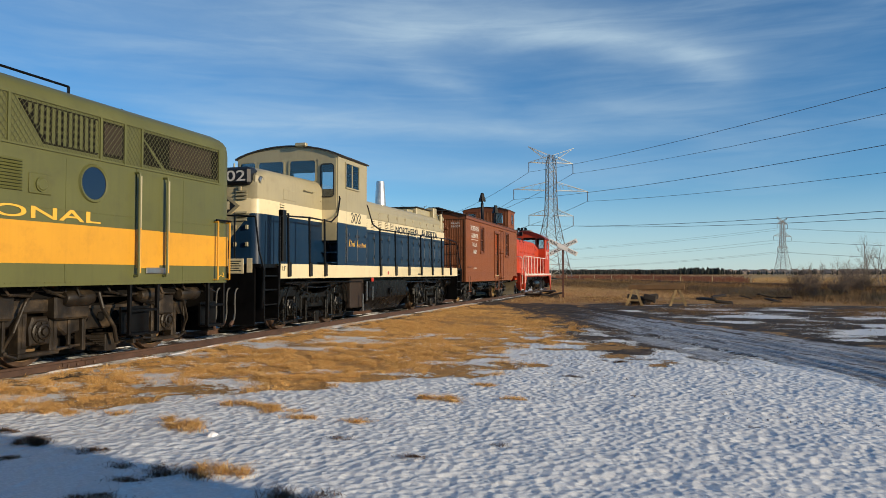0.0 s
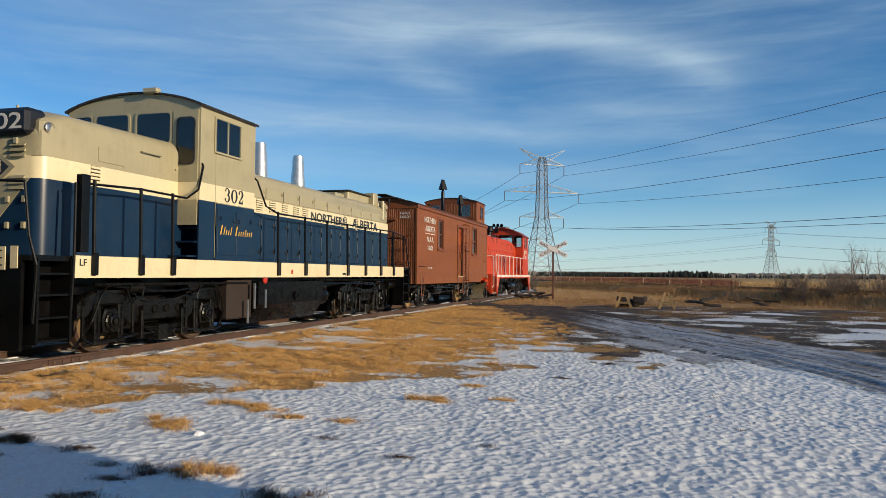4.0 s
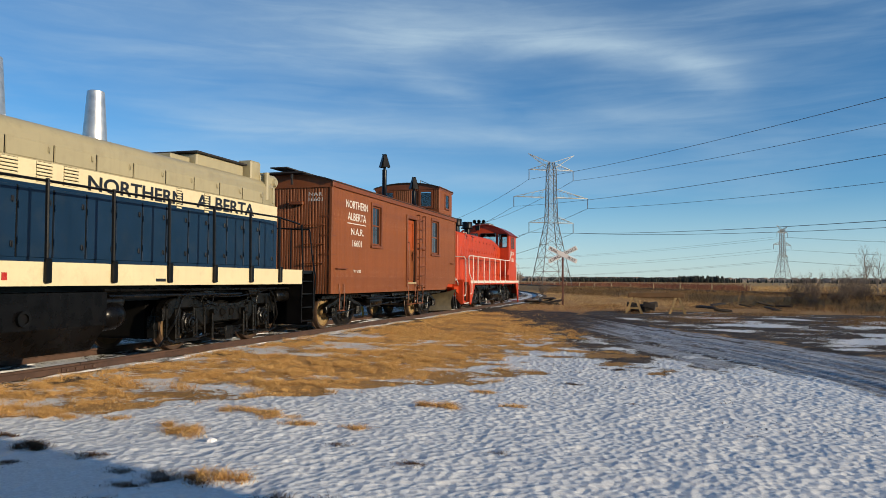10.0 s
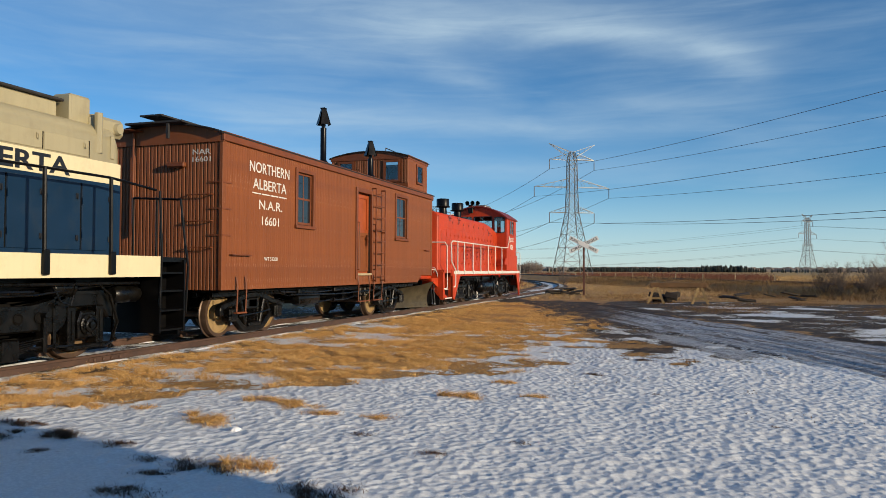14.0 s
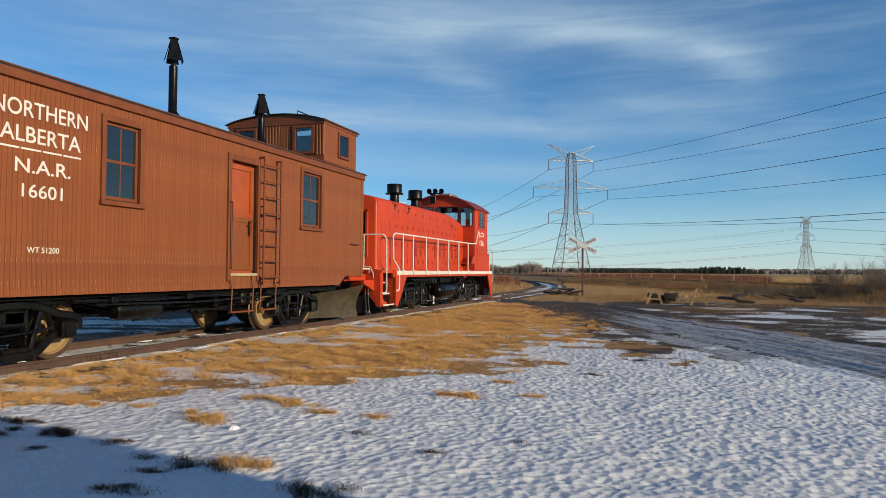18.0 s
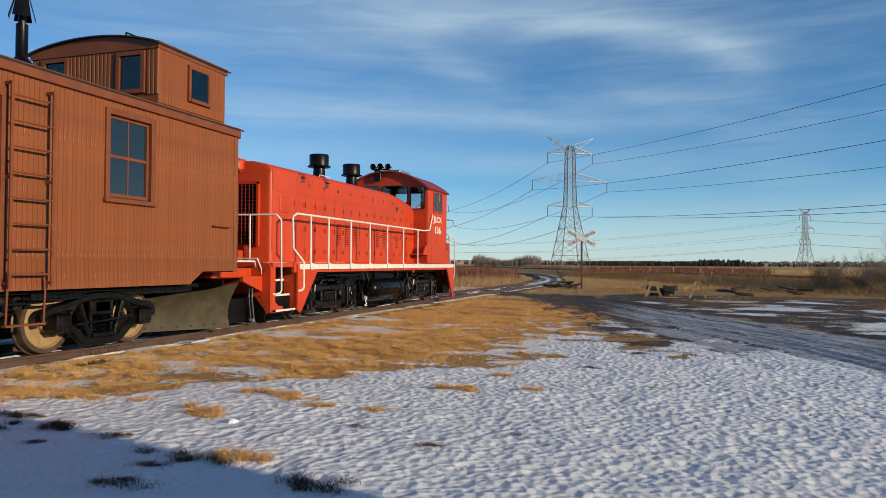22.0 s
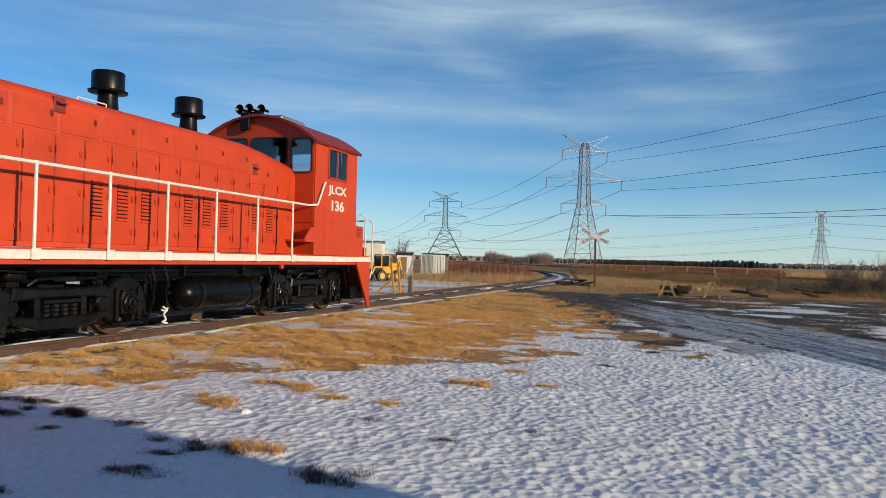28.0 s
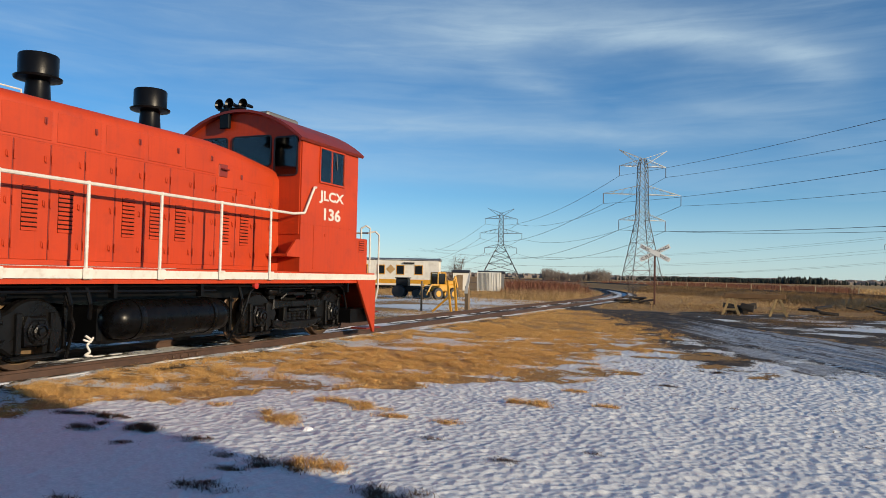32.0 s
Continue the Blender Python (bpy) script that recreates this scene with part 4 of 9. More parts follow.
def journal(parent, s, y, r, oy, mat, x=1.0, size=1.0):
    """An axle box in its pedestal: block, ribbed sides, round bolted cover."""
    q = size
    j = G(oy)
    j.casting([(y - 0.17 * q, r - 0.19 * q), (y + 0.17 * q, r - 0.19 * q), (y + 0.19 * q, r + 0.06), (y + 0.13 * q, r + 0.21 * q), (y - 0.13 * q, r + 0.21 * q), (y - 0.19 * q, r + 0.06)], s * (x - 0.10), s * (x + 0.14), 0.025)
    prof = [(0.165, 0.0), (0.165, 0.03), (0.145, 0.045), (0.115, 0.045), (0.11, 0.075), (0.085, 0.085), (0.08, 0.06), (0.055, 0.06), (0.05, 0.095), (0.0, 0.10)]
    j.lathe([(a * q, b * s) for a, b in prof], (s * (x + 0.135), y, r), "x", 18)
    b = j.ob("journal_box", mat, parent)
    for k in range(8):
        t = k * math.pi / 4 + 0.2
        cy, cz = y + 0.130 * q * math.cos(t), r + 0.130 * q * math.sin(t)
        G(oy).cyl((s * (x + 0.17), cy, cz), (s * (x + 0.20), cy, cz), 0.016, n=6).ob("cover_bolt", mat, b)
    return b


def brake_cylinder(parent, s, y, z, way, oy, mat, x=1.08, r=0.125, ln=0.36):
    prof = [(0.0, -ln / 2 - 0.03), (r * 0.55, -ln / 2 - 0.03), (r * 0.9, -ln / 2), (r, -ln / 2 + 0.03), (r, ln / 2 - 0.05), (r * 1.14, ln / 2 - 0.045), (r * 1.14, ln / 2), (r * 0.75, ln / 2 + 0.01), (r * 0.4, ln / 2 + 0.06), (0.026, ln / 2 + 0.07), (0.026, ln / 2 + 0.24), (0.0, ln / 2 + 0.24)]
    c = G(oy).lathe([(a, b * way) for a, b in prof], (s * x, y, z), "y", 16).ob("brake_cylinder", mat, parent, smooth=True)
    G(oy).box(s * (x - 0.14), s * (x + 0.02), y - 0.10, y + 0.10, z - r - 0.07, z - r + 0.02, 0.012).ob("cylinder_bracket", mat, c)
    return c


def truck_linkage(parent, s, a, b, r, oy, mat, x):
    """Brake shoes, hangers, levers and rods round the wheels of one side."""
    for y, w in ((a, -1), (a, 1), (b, -1), (b, 1)):
        yy = y + w * (r + 0.06)
        G(oy).casting([(yy - 0.035, r - 0.26), (yy + 0.035, r - 0.26), (yy + 0.055, r - 0.05), (yy + 0.035, r + 0.14), (yy - 0.035, r + 0.14), (yy - 0.055, r - 0.05)], s * 0.68, s * 0.84, 0.012).ob("brake_shoe", mat, parent)
        G(oy).box(s * (x - 0.02), s * (x + 0.035), yy - 0.026, yy + 0.026, r - 0.30, r + 0.36, 0.010).cyl((s * (x - 0.02), yy, r - 0.26), (s * (x + 0.06), yy, r - 0.26), 0.03, n=8).cyl((s * (x - 0.02), yy, r + 0.30), (s * (x + 0.06), yy, r + 0.30), 0.03, n=8).ob("brake_hanger", mat, parent)
    G(oy).tube([(s * (x + 0.02), a + r + 0.06, r - 0.26), (s * (x + 0.02), b - r - 0.06, r - 0.26)], 0.022, 8).ob("brake_rod", mat, parent)
    G(oy).tube([(s * (x + 0.03), a - r - 0.06, r - 0.27), (s * (x + 0.03), a - r + 0.14, r - 0.34), (s * (x + 0.03), a + r + 0.06, r - 0.27)], 0.02, 6).ob("brake_rod", mat, parent)
    G(oy).tube([(s * (x + 0.03), b + r + 0.06, r - 0.27), (s * (x + 0.03), b + r - 0.14, r - 0.34), (s * (x + 0.03), b - r - 0.06, r - 0.27)], 0.02, 6).ob("brake_rod", mat, parent)


def cast_truck(parent, y0, y1, oy, r, mat="grease"):
    """A swing-hanger locomotive truck: high cast side frame, hung leaf springs, outside brake gear."""
    a, b = min(y0, y1), max(y0, y1)
    m = (a + b) / 2
    for s in (1, -1):
        half = [(-0.66, 0.06), (-0.66, 0.28), (-0.56, 0.40), (-0.32, 0.50), (0.26, 0.50), (0.50, 0.42)]
        top = [(a + u, r + w) for u, w in half] + [(m - 0.34, r + 0.32), (m + 0.34, r + 0.32)] + [(b - u, r + w) for u, w in reversed(half)]
        low = [(0.46, 0.08), (0.30, 0.26), (-0.28, 0.26), (-0.36, 0.02), (-0.52, -0.10)]
        bot = [(b + u, r + w) for u, w in low] + [(m + 0.42, r - 0.04), (m - 0.42, r - 0.04)] + [(a - u, r + w) for u, w in reversed(low)]
        f = G(oy).casting(top + bot, s * 0.90, s * 1.06, 0.028).ob("side_frame", mat, parent)
        rb = G(oy)
        for p, q in zip(top[3:-3], top[4:-3]):
            rb.prism([(p[0], p[1] - 0.045), (q[0], q[1] - 0.045), (q[0], q[1] + 0.005), (p[0], p[1] + 0.005)], s * 1.03, s * 1.10, "x")
        rb.ob("top_flange", mat, f)
        for u in (-0.50, -0.16, 0.16, 0.50):
            G(oy).lathe([(0.0, 0.006 * s), (0.052, 0.006 * s), (0.052, 0.0), (0.075, 0.0), (0.080, 0.014 * s), (0.070, 0.022 * s), (0.055, 0.0)], (s * 1.06, m + u, r + 0.15), "x", 14).ob("frame_hole", "dark", f)
        for y in (a, b):
            for w in (-1, 1):
                leg = y + w * 0.27
                G(oy).casting([(leg - 0.065, r - 0.30), (leg + 0.065, r - 0.30), (leg + 0.075, r + 0.28), (leg - 0.075, r + 0.28)], s * 0.92, s * 1.09, 0.018).ob("pedestal", mat, f)
                G(oy).box(s * 1.09, s * 1.105, leg - 0.02, leg + 0.02, r - 0.22, r + 0.22, 0.004).ob("wear_liner", mat, f)
            G(oy).box(s * 0.94, s * 1.11, y - 0.36, y + 0.36, r - 0.345, r - 0.285, 0.012).ob("pedestal_tie", mat, f)
            journal(parent, s, y, r, oy, mat, 0.98)
        # leaf springs on their plank, hung from the frame
        for k in range(6):
            w = 0.56 - 0.065 * k
            G(oy).casting([(m - w, r - 0.16 - 0.032 * k + 0.02), (m, r - 0.19 - 0.032 * k), (m + w, r - 0.16 - 0.032 * k + 0.02), (m + w, r - 0.14 - 0.032 * k + 0.02), (m, r - 0.165 - 0.032 * k), (m - w, r - 0.14 - 0.032 * k + 0.02)], s * 0.86, s * (1.12 + 0.005 * (k % 2)), 0.006).ob("leaf_spring", mat, parent)
        G(oy).box(s * 0.84, s * 1.14, m - 0.13, m + 0.13, r - 0.40, r - 0.12, 0.015).ob("spring_band", mat, parent)
        for w in (-1, 1):
            G(oy).box(s * 0.97, s * 1.13, m + w * 0.56 - 0.035, m + w * 0.56 + 0.035, r - 0.34, r + 0.22, 0.012).cyl((s * 0.95, m + w * 0.56, r + 0.18), (s * 1.16, m + w * 0.56, r + 0.18), 0.045, n=10).ob("swing_hanger", mat, parent)
        brake_cylinder(parent, s, a + 0.50, r + 0.56, -1, oy, mat)
        brake_cylinder(parent, s, b - 0.50, r + 0.56, 1, oy, mat)
        truck_linkage(parent, s, a, b, r, oy, mat, 1.05)
    for y, w in ((a, -1), (b, 1)):
        G(oy).tube([(1.16, y + w * 0.10, r + 0.64), (1.20, y + w * 0.34, r + 0.44), (1.18, y + w * 0.52, r + 0.02), (0.95, y + w * 0.60, r - 0.40)], 0.022, 8).ob("sand_pipe", mat, parent)
        G(oy).tube([(1.18, y - w * 0.72, r + 0.60), (1.21, y - w * 0.60, r + 0.36), (1.17, y - w * 0.38, r + 0.30), (1.16, y - w * 0.30, r + 0.52)], 0.016, 6).ob("brake_hose", mat, parent)
    G(oy).tube([(1.17, a - 0.3, r + 0.60), (1.19, m - 0.3, r + 0.47), (1.19, m + 0.3, r + 0.47), (1.17, b + 0.3, r + 0.60)], 0.017, 6).ob("brake_pipe", mat, parent)
    G(oy).box(-0.90, 0.90, m - 0.22, m + 0.22, r - 0.1, r + 0.35, 0.03).box(-0.6, 0.6, a - 0.1, b + 0.1, r - 0.15, r + 0.25, 0.03).ob("bolster", "dark", parent)


def switcher_truck(parent, y0, y1, oy, r, mat="gearblack"):
    """A drop-frame switcher truck: domed ends over the axle boxes, open middle with coil springs."""
    a, b = min(y0, y1), max(y0, y1)
    m = (a + b) / 2
    for s in (1, -1):
        for y, w in ((a, 1), (b, -1)):
            dome = [(y - w * 0.43 * math.cos(radians(k)), r + 0.02 + 0.40 * math.sin(radians(k))) for k in range(-14, 141, 14)]
            rest = [(y + w * 0.52, r + 0.20), (y + w * 0.60, r + 0.02), (y + w * 0.50, r - 0.16), (y + w * 0.30, r - 0.30), (y + w * 0.16, r - 0.30), (y + w * 0.16, r - 0.20), (y - w * 0.16, r - 0.20), (y - w * 0.16, r - 0.30), (y - w * 0.34, r - 0.30)]
            G(oy).casting(dome + rest, s * 0.92, s * 1.06, 0.03).ob("frame_end", mat, parent)
            journal(parent, s, y, r, oy, mat, 1.0, 0.95)
            for v in (-1, 1):
                G(oy).box(s * 1.04, s * 1.12, y + v * 0.235 - 0.035, y + v * 0.235 + 0.035, r - 0.28, r + 0.24, 0.012).ob("pedestal", mat, parent)
            G(oy).box(s * 0.96, s * 1.12, y - 0.34, y + 0.34, r - 0.34, r - 0.29, 0.012).ob("pedestal_tie", mat, parent)
        u = (b - a) / 2
        G(oy).casting([(m - u + 0.42, r + 0.10), (m - u + 0.46, r + 0.30), (m - 0.40, r + 0.27), (m + 0.40, r + 0.27), (m + u - 0.46, r + 0.30), (m + u - 0.42, r + 0.10), (m + 0.42, r + 0.13), (m - 0.42, r + 0.13)], s * 0.93, s * 1.10, 0.025).ob("top_rail", mat, parent)
        G(oy).casting([(m - u + 0.40, r - 0.08), (m - 0.44, r - 0.13), (m + 0.44, r - 0.13), (m + u - 0.40, r - 0.08), (m + u - 0.46, r - 0.20), (m + 0.40, r - 0.30), (m - 0.40, r - 0.30), (m - u + 0.46, r - 0.20)], s * 0.93, s * 1.11, 0.025).ob("bottom_rail", mat, parent)
        for w in (-0.40, 0.40):
            G(oy).casting([(m + w - 0.055, r - 0.15), (m + w + 0.055, r - 0.15), (m + w + 0.045, r + 0.16), (m + w - 0.045, r + 0.16)], s * 0.95, s * 1.08, 0.014).ob("frame_column", mat, parent)
        for w in (-0.24, -0.08, 0.08, 0.24):
            coil(parent, s * 1.02, m + w, r - 0.13, r + 0.06, 0.068, oy, mat)
        G(oy).box(s * 0.90, s * 1.13, m - 0.34, m + 0.34, r + 0.055, r + 0.115, 0.012).ob("spring_cap", mat, parent)
        for w in (-1, 1):
            G(oy).tube([(s * 1.11, m + w * 0.62, r + 0.30), (s * 1.16, m + w * 0.50, r + 0.40), (s * 1.15, m + w * 0.18, r + 0.41)], 0.024, 8).ob("brake_lever", mat, parent)
        G(oy).box(s * 1.02, s * 1.14, m - 0.20, m + 0.20, r + 0.36, r + 0.43, 0.012).ob("brake_bridge", mat, parent)
        truck_linkage(parent, s, a, b, r, oy, mat, 0.90)
    for y, w in ((a, -1), (b, 1)):
        G(oy).tube([(1.14, y + w * 0.05, r + 0.62), (1.16, y + w * 0.35, r + 0.46), (1.14, y + w * 0.52, r + 0.05), (0.92, y + w * 0.60, r - 0.40)], 0.022, 8).ob("sand_pipe", mat, parent)
        brake_cylinder(parent, 1, y - w * 0.52, r + 0.46, -w, oy, mat, 0.98, 0.10, 0.26)
    G(oy).tube([(1.15, a - 0.4, r + 0.56), (1.17, a + 0.5, r + 0.50), (1.17, b - 0.5, r + 0.52), (1.15, b + 0.4, r + 0.57)], 0.016, 6).ob("brake_pipe", mat, parent)
    G(oy).box(-0.90, 0.90, m - 0.22, m + 0.22, r - 0.1, r + 0.35, 0.03).box(-0.6, 0.6, a - 0.1, b + 0.1, r - 0.15, r + 0.25, 0.03).ob("bolster", "dark", parent)


def ribbon(pts, th, n=5):
    """The outline of a smooth bar of half thickness th that runs through pts (y, z)."""
    c = []
    ext = [pts[0]] + list(pts) + [pts[-1]]
    for p0, p1, p2, p3 in zip(ext, ext[1:], ext[2:], ext[3:]):
        for k in range(n):
            t = k / n
            c.append(tuple(0.5 * (2 * p1[i] + (p2[i] - p0[i]) * t + (2 * p0[i] - 5 * p1[i] + 4 * p2[i] - p3[i]) * t * t + (3 * p1[i] - p0[i] - 3 * p2[i] + p3[i]) * t ** 3) for i in (0, 1)))
    c.append(pts[-1])
    left, right = [], []
    for k, p in enumerate(c):
        a, b = c[max(0, k - 1)], c[min(len(c) - 1, k + 1)]
        d = Vector((b[0] - a[0], b[1] - a[1])).normalized()
        left.append((p[0] - d.y * th, p[1] + d.x * th))
        right.append((p[0] + d.y * th, p[1] - d.x * th))
    return left + right[::-1]


def ladder_rungs(g, x, y0, y1, z0, z1, n, r=0.016):
    for y in (y0, y1):
        g.box(x - 0.012, x + 0.012, y - 0.022, y + 0.022, z0, z1)
    for k in range(n):
        z = z0 + (z1 - z0) * (k + 0.5) / n
        g.cyl((x, y0, z), (x, y1, z), r, n=6)
    return g


def window_unit(parent, x, y0, y1, z0, z1, oy, frame_mat, bars_y=(), bars_z=(), t=0.05, glass="glass", depth=0.03):
    """A framed window on a wall that faces +x: frame, muntins and one pane per light."""
    w = G(oy)
    w.box(x - depth, x + 0.025, y0 - t, y0, z0 - t, z1 + t).box(x - depth, x + 0.025, y1, y1 + t, z0 - t, z1 + t)
    w.box(x - depth, x + 0.025, y0, y1, z1, z1 + t).box(x - depth, x + 0.040, y0 - 0.01, y1 + 0.01, z0 - t, z0)
    f = w.ob("window_frame", frame_mat, parent)
    for b in bars_y:
        G(oy).box(x - 0.012, x + 0.014, b - 0.012, b + 0.012, z0, z1).ob("muntin", frame_mat, f)
    for b in bars_z:
        G(oy).box(x - 0.012, x + 0.018, y0, y1, b - 0.022, b + 0.022).ob("meeting_rail", frame_mat, f)
    ys, zs = [y0, *bars_y, y1], [z0, *bars_z, z1]
    for a, b in zip(ys, ys[1:]):
        for c, d in zip(zs, zs[1:]):
            G(oy).box(x + 0.002, x + 0.008, a, b, c, d).ob("pane", glass, f)
    return f


def round_rect(u0, u1, w0, w1, r, n=4):
    pts = []
    for cu, cw, a0 in ((u1 - r, w1 - r, 0), (u0 + r, w1 - r, 90), (u0 + r, w0 + r, 180), (u1 - r, w0 + r, 270)):
        for k in range(n + 1):
            a = radians(a0 + 90 * k / n)
            pts.append((cu + r * math.cos(a), cw + r * math.sin(a)))
    return pts


def end_window(parent, y, x0, x1, z0, z1, oy, rim="ink", glass="glass", r=0.07, t=0.03):
    """A round-cornered window in an end wall that faces -y: rubber rim and pane."""
    outer, inner = round_rect(x0 - t, x1 + t, z0 - t, z1 + t, r + t), round_rect(x0, x1, z0, z1, r)
    n = len(outer)
    g = G(oy)
    v = [(a, y, b) for a, b in outer] + [(a, y - 0.02, b) for a, b in outer] + [(a, y - 0.02, b) for a, b in inner] + [(a, y, b) for a, b in inner]
    f = []
    for i in range(n):
        j = (i + 1) % n
        f += [(i, j, n + j, n + i), (n + i, n + j, 2 * n + j, 2 * n + i), (2 * n + i, 2 * n + j, 3 * n + j, 3 * n + i)]
    g.add(v, f)
    fr = g.ob("window_rim", rim, parent)
    G(oy).prism(inner, y - 0.012, y - 0.003, "y").ob("pane", glass, fr)
    return fr


def green_diesel():
    oy = -13.3
    v = vehicle("green_diesel_locomotive", "olive green carbody diesel locomotive with a yellow band", "locomotive", oy)
    y1, y0 = -5.70, -20.9
    prof = [(-1.55, 1.16), (1.55, 1.16), (1.55, 3.70), (1.535, 3.79), (1.46, 3.88), (1.27, 3.97), (0.8, 4.07), (0.3, 4.11), (-0.3, 4.11), (-0.8, 4.07), (-1.27, 3.97), (-1.46, 3.88), (-1.535, 3.79), (-1.55, 3.70)]

    def ring(y, inset, drop):
        return [(x - math.copysign(min(abs(x), inset), x), y, z - (drop if z > 3 else 0)) for x, z in prof]

    G(oy).loft([ring(y0, 0.18, 0.3), ring(y0 + 0.08, 0.06, 0.1), ring(y0 + 0.25, 0, 0), ring(y1 - 0.30, 0, 0), ring(y1 - 0.16, 0.01, 0.03), ring(y1 - 0.06, 0.06, 0.12), ring(y1, 0.16, 0.28)]).ob("body", "green", v, smooth=True)
    for s in (1, -1):
        G(oy).box(s * 1.545, s * 1.556, y0 + 0.3, y1 - 0.12, 1.47, 2.03).ob("stripe", "yellow", v, "deep yellow band along the side")
    # near-black underframe and added filler block hold the shade beneath the body
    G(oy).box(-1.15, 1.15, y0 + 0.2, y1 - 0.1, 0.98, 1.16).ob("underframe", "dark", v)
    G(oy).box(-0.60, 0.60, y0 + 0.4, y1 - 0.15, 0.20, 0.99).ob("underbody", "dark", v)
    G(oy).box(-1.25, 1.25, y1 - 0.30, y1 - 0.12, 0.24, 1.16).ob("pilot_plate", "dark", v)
    for k in range(9):
        yy = -11.2 + k * 0.62
        G(oy).tube([(1.3, yy, 1.14), (1.32, yy + 0.05, 1.0 + 0.05 * (k % 3)), (1.22, yy + 0.5, 0.98 + 0.04 * (k % 2))], 0.02, 6).ob("air_pipe", "rustgear", v)
    for a, b, z0_, z1_ in ((-9.62, -8.95, 0.66, 1.02), (-10.9, -10.3, 0.70, 1.05), (-7.35, -6.95, 0.62, 0.98)):
        G(oy).box(0.95, 1.20, a, b, z0_, z1_, 0.03).ob("equipment_box", "rustgear", v)
    x = 1.55
    # screened air intakes high on the side
    for a, b, slant in ((-10.66, -9.24, 0.42), (-9.14, -8.70, 0), (-8.27, -6.18, 0), (-14.2, -12.4, 0)):
        poly = [(a, 3.62), (a + slant, 3.09), (b, 3.09), (b, 3.62)]
        G(oy).prism(poly, x - 0.01, x + 0.006, "x").ob("air_intake", "dark", v, "dark intake opening behind wire mesh")
    g = G(oy)
    lo, hi, zb, zt, step = -14.3, -6.10, 3.03, 3.67, 0.085
    n = int((hi - lo + 0.7) / step)
    for k in range(n):
        for sgn in (1, -1):
            p = lo - 0.35 + k * step
            q = p + sgn * (zt - zb) * 0.8
            t0, t1 = 0.0, 1.0
            for lim, s in ((lo, 1), (hi, -1)):
                d0, d1 = (p - lim) * s, (q - lim) * s
                if d0 < 0 and d1 < 0:
                    t1 = -1
                elif d0 < 0:
                    t0 = max(t0, d0 / (d0 - d1))
                elif d1 < 0:
                    t1 = min(t1, d0 / (d0 - d1))
            if t1 <= t0:
                continue
            a, b = (p + (q - p) * t0, zb + (zt - zb) * t0), (p + (q - p) * t1, zb + (zt - zb) * t1)
            xx = x + 0.012 + (0.004 if sgn > 0 else 0)
            w = 0.0055
            g.add([(xx, a[0] - w, a[1]), (xx, a[0] + w, a[1]), (xx, b[0] + w, b[1]), (xx, b[0] - w, b[1]), (xx + 0.004, a[0], a[1]), (xx + 0.004, b[0], b[1])], [(0, 1, 2, 3), (0, 4, 5, 3), (4, 1, 2, 5)])
    g.ob("wire_mesh", "mesh", v, "diamond wire mesh painted olive green")
    for k in range(13):
        y = -10.5 + k * 0.1
        G(oy).box(x + 0.006, x + 0.009, y, y + 0.05, 3.60 - min(0.48, max(0.05, (k + 1) * 0.13)), 3.60).ob("shutter_slat", "green", v)
    for a, b in ((-9.12, -8.74), (-7.6, -6.4)):
        G(oy).box(x + 0.006, x + 0.009, a, b, 3.14, 3.58).ob("shutter_panel", "rustdark", v)
    G(oy).prism([(-8.27, 3.50), (-8.22, 3.50), (-7.72, 3.08), (-7.80, 3.08)], x + 0.006, x + 0.012, "x").ob("intake_strut", "green", v)
    fr = G(oy)
    fr.box(x, x + 0.02, lo, hi, 3.66, 3.695).box(x, x + 0.02, lo, hi, 3.01, 3.04)
    for y in (-14.3, -12.3, -10.8, -9.19, -8.68, -8.29, -6.14):
        fr.box(x, x + 0.022, y - 0.02, y + 0.02, 3.01, 3.695)
    fr.ob("grille_frame", "green", v)
    # porthole
    ph = G(oy).lathe([(0.24, 0), (0.24, 0.02), (0.275, 0.03), (0.29, 0.0)], (x, -9.32, 2.66), "x", 28).ob("porthole_rim", "green", v, smooth=True)
    G(oy).lathe([(0.0, 0.006), (0.25, 0.006), (0.25, 0.012), (0.0, 0.012)], (x, -9.32, 2.66), "x", 28).ob("porthole_pane", "blueglass", ph)
    # louvres and the round sand filler
    for k in range(10):
        z = 2.42 + k * 0.042
        G(oy).prism([(x, z), (x + 0.028, z), (x, z + 0.030)], -11.9, -10.58, "y").ob("louvre", "green", v)
    b = G(oy).box(x, x + 0.022, -10.47, -10.10, 2.40, 2.68, 0.01).ob("filler_plate", "green", v)
    G(oy).lathe([(0.0, 0.035), (0.07, 0.035), (0.085, 0.02), (0.10, 0.022), (0.10, 0.0), (0, 0)], (x + 0.022, -10.28, 2.53), "x", 20).ob("filler_cap", "green", b, smooth=True)
    # side door with its handrails and step
    d = G(oy).box(x - 0.004, x + 0.010, -8.40, -7.83, 2.04, 3.0).ob("door", "green", v, "narrow olive side door")
    G(oy).box(x + 0.005, x + 0.012, -8.40, -7.83, 1.42, 2.035).ob("door_band", "yellow", d)
    G(oy).box(x, x + 0.03, -8.16, -7.66, 1.33, 1.43, 0.01).ob("kick_plate", "steel", d)
    for y in (-8.43, -7.74):
        h = G(oy).tube([(x, y, 2.93), (x + 0.09, y, 2.93), (x + 0.09, y, 1.30), (x, y, 1.30)], 0.019, 8).ob("handrail", "green", v)
        # tan bar beside the green rail: its glossy highlight put into paint
        G(oy).cyl((x + 0.09, y + 0.028, 2.05), (x + 0.09, y + 0.028, 2.88), 0.021, n=8).ob("grab_bar", "tan", v)
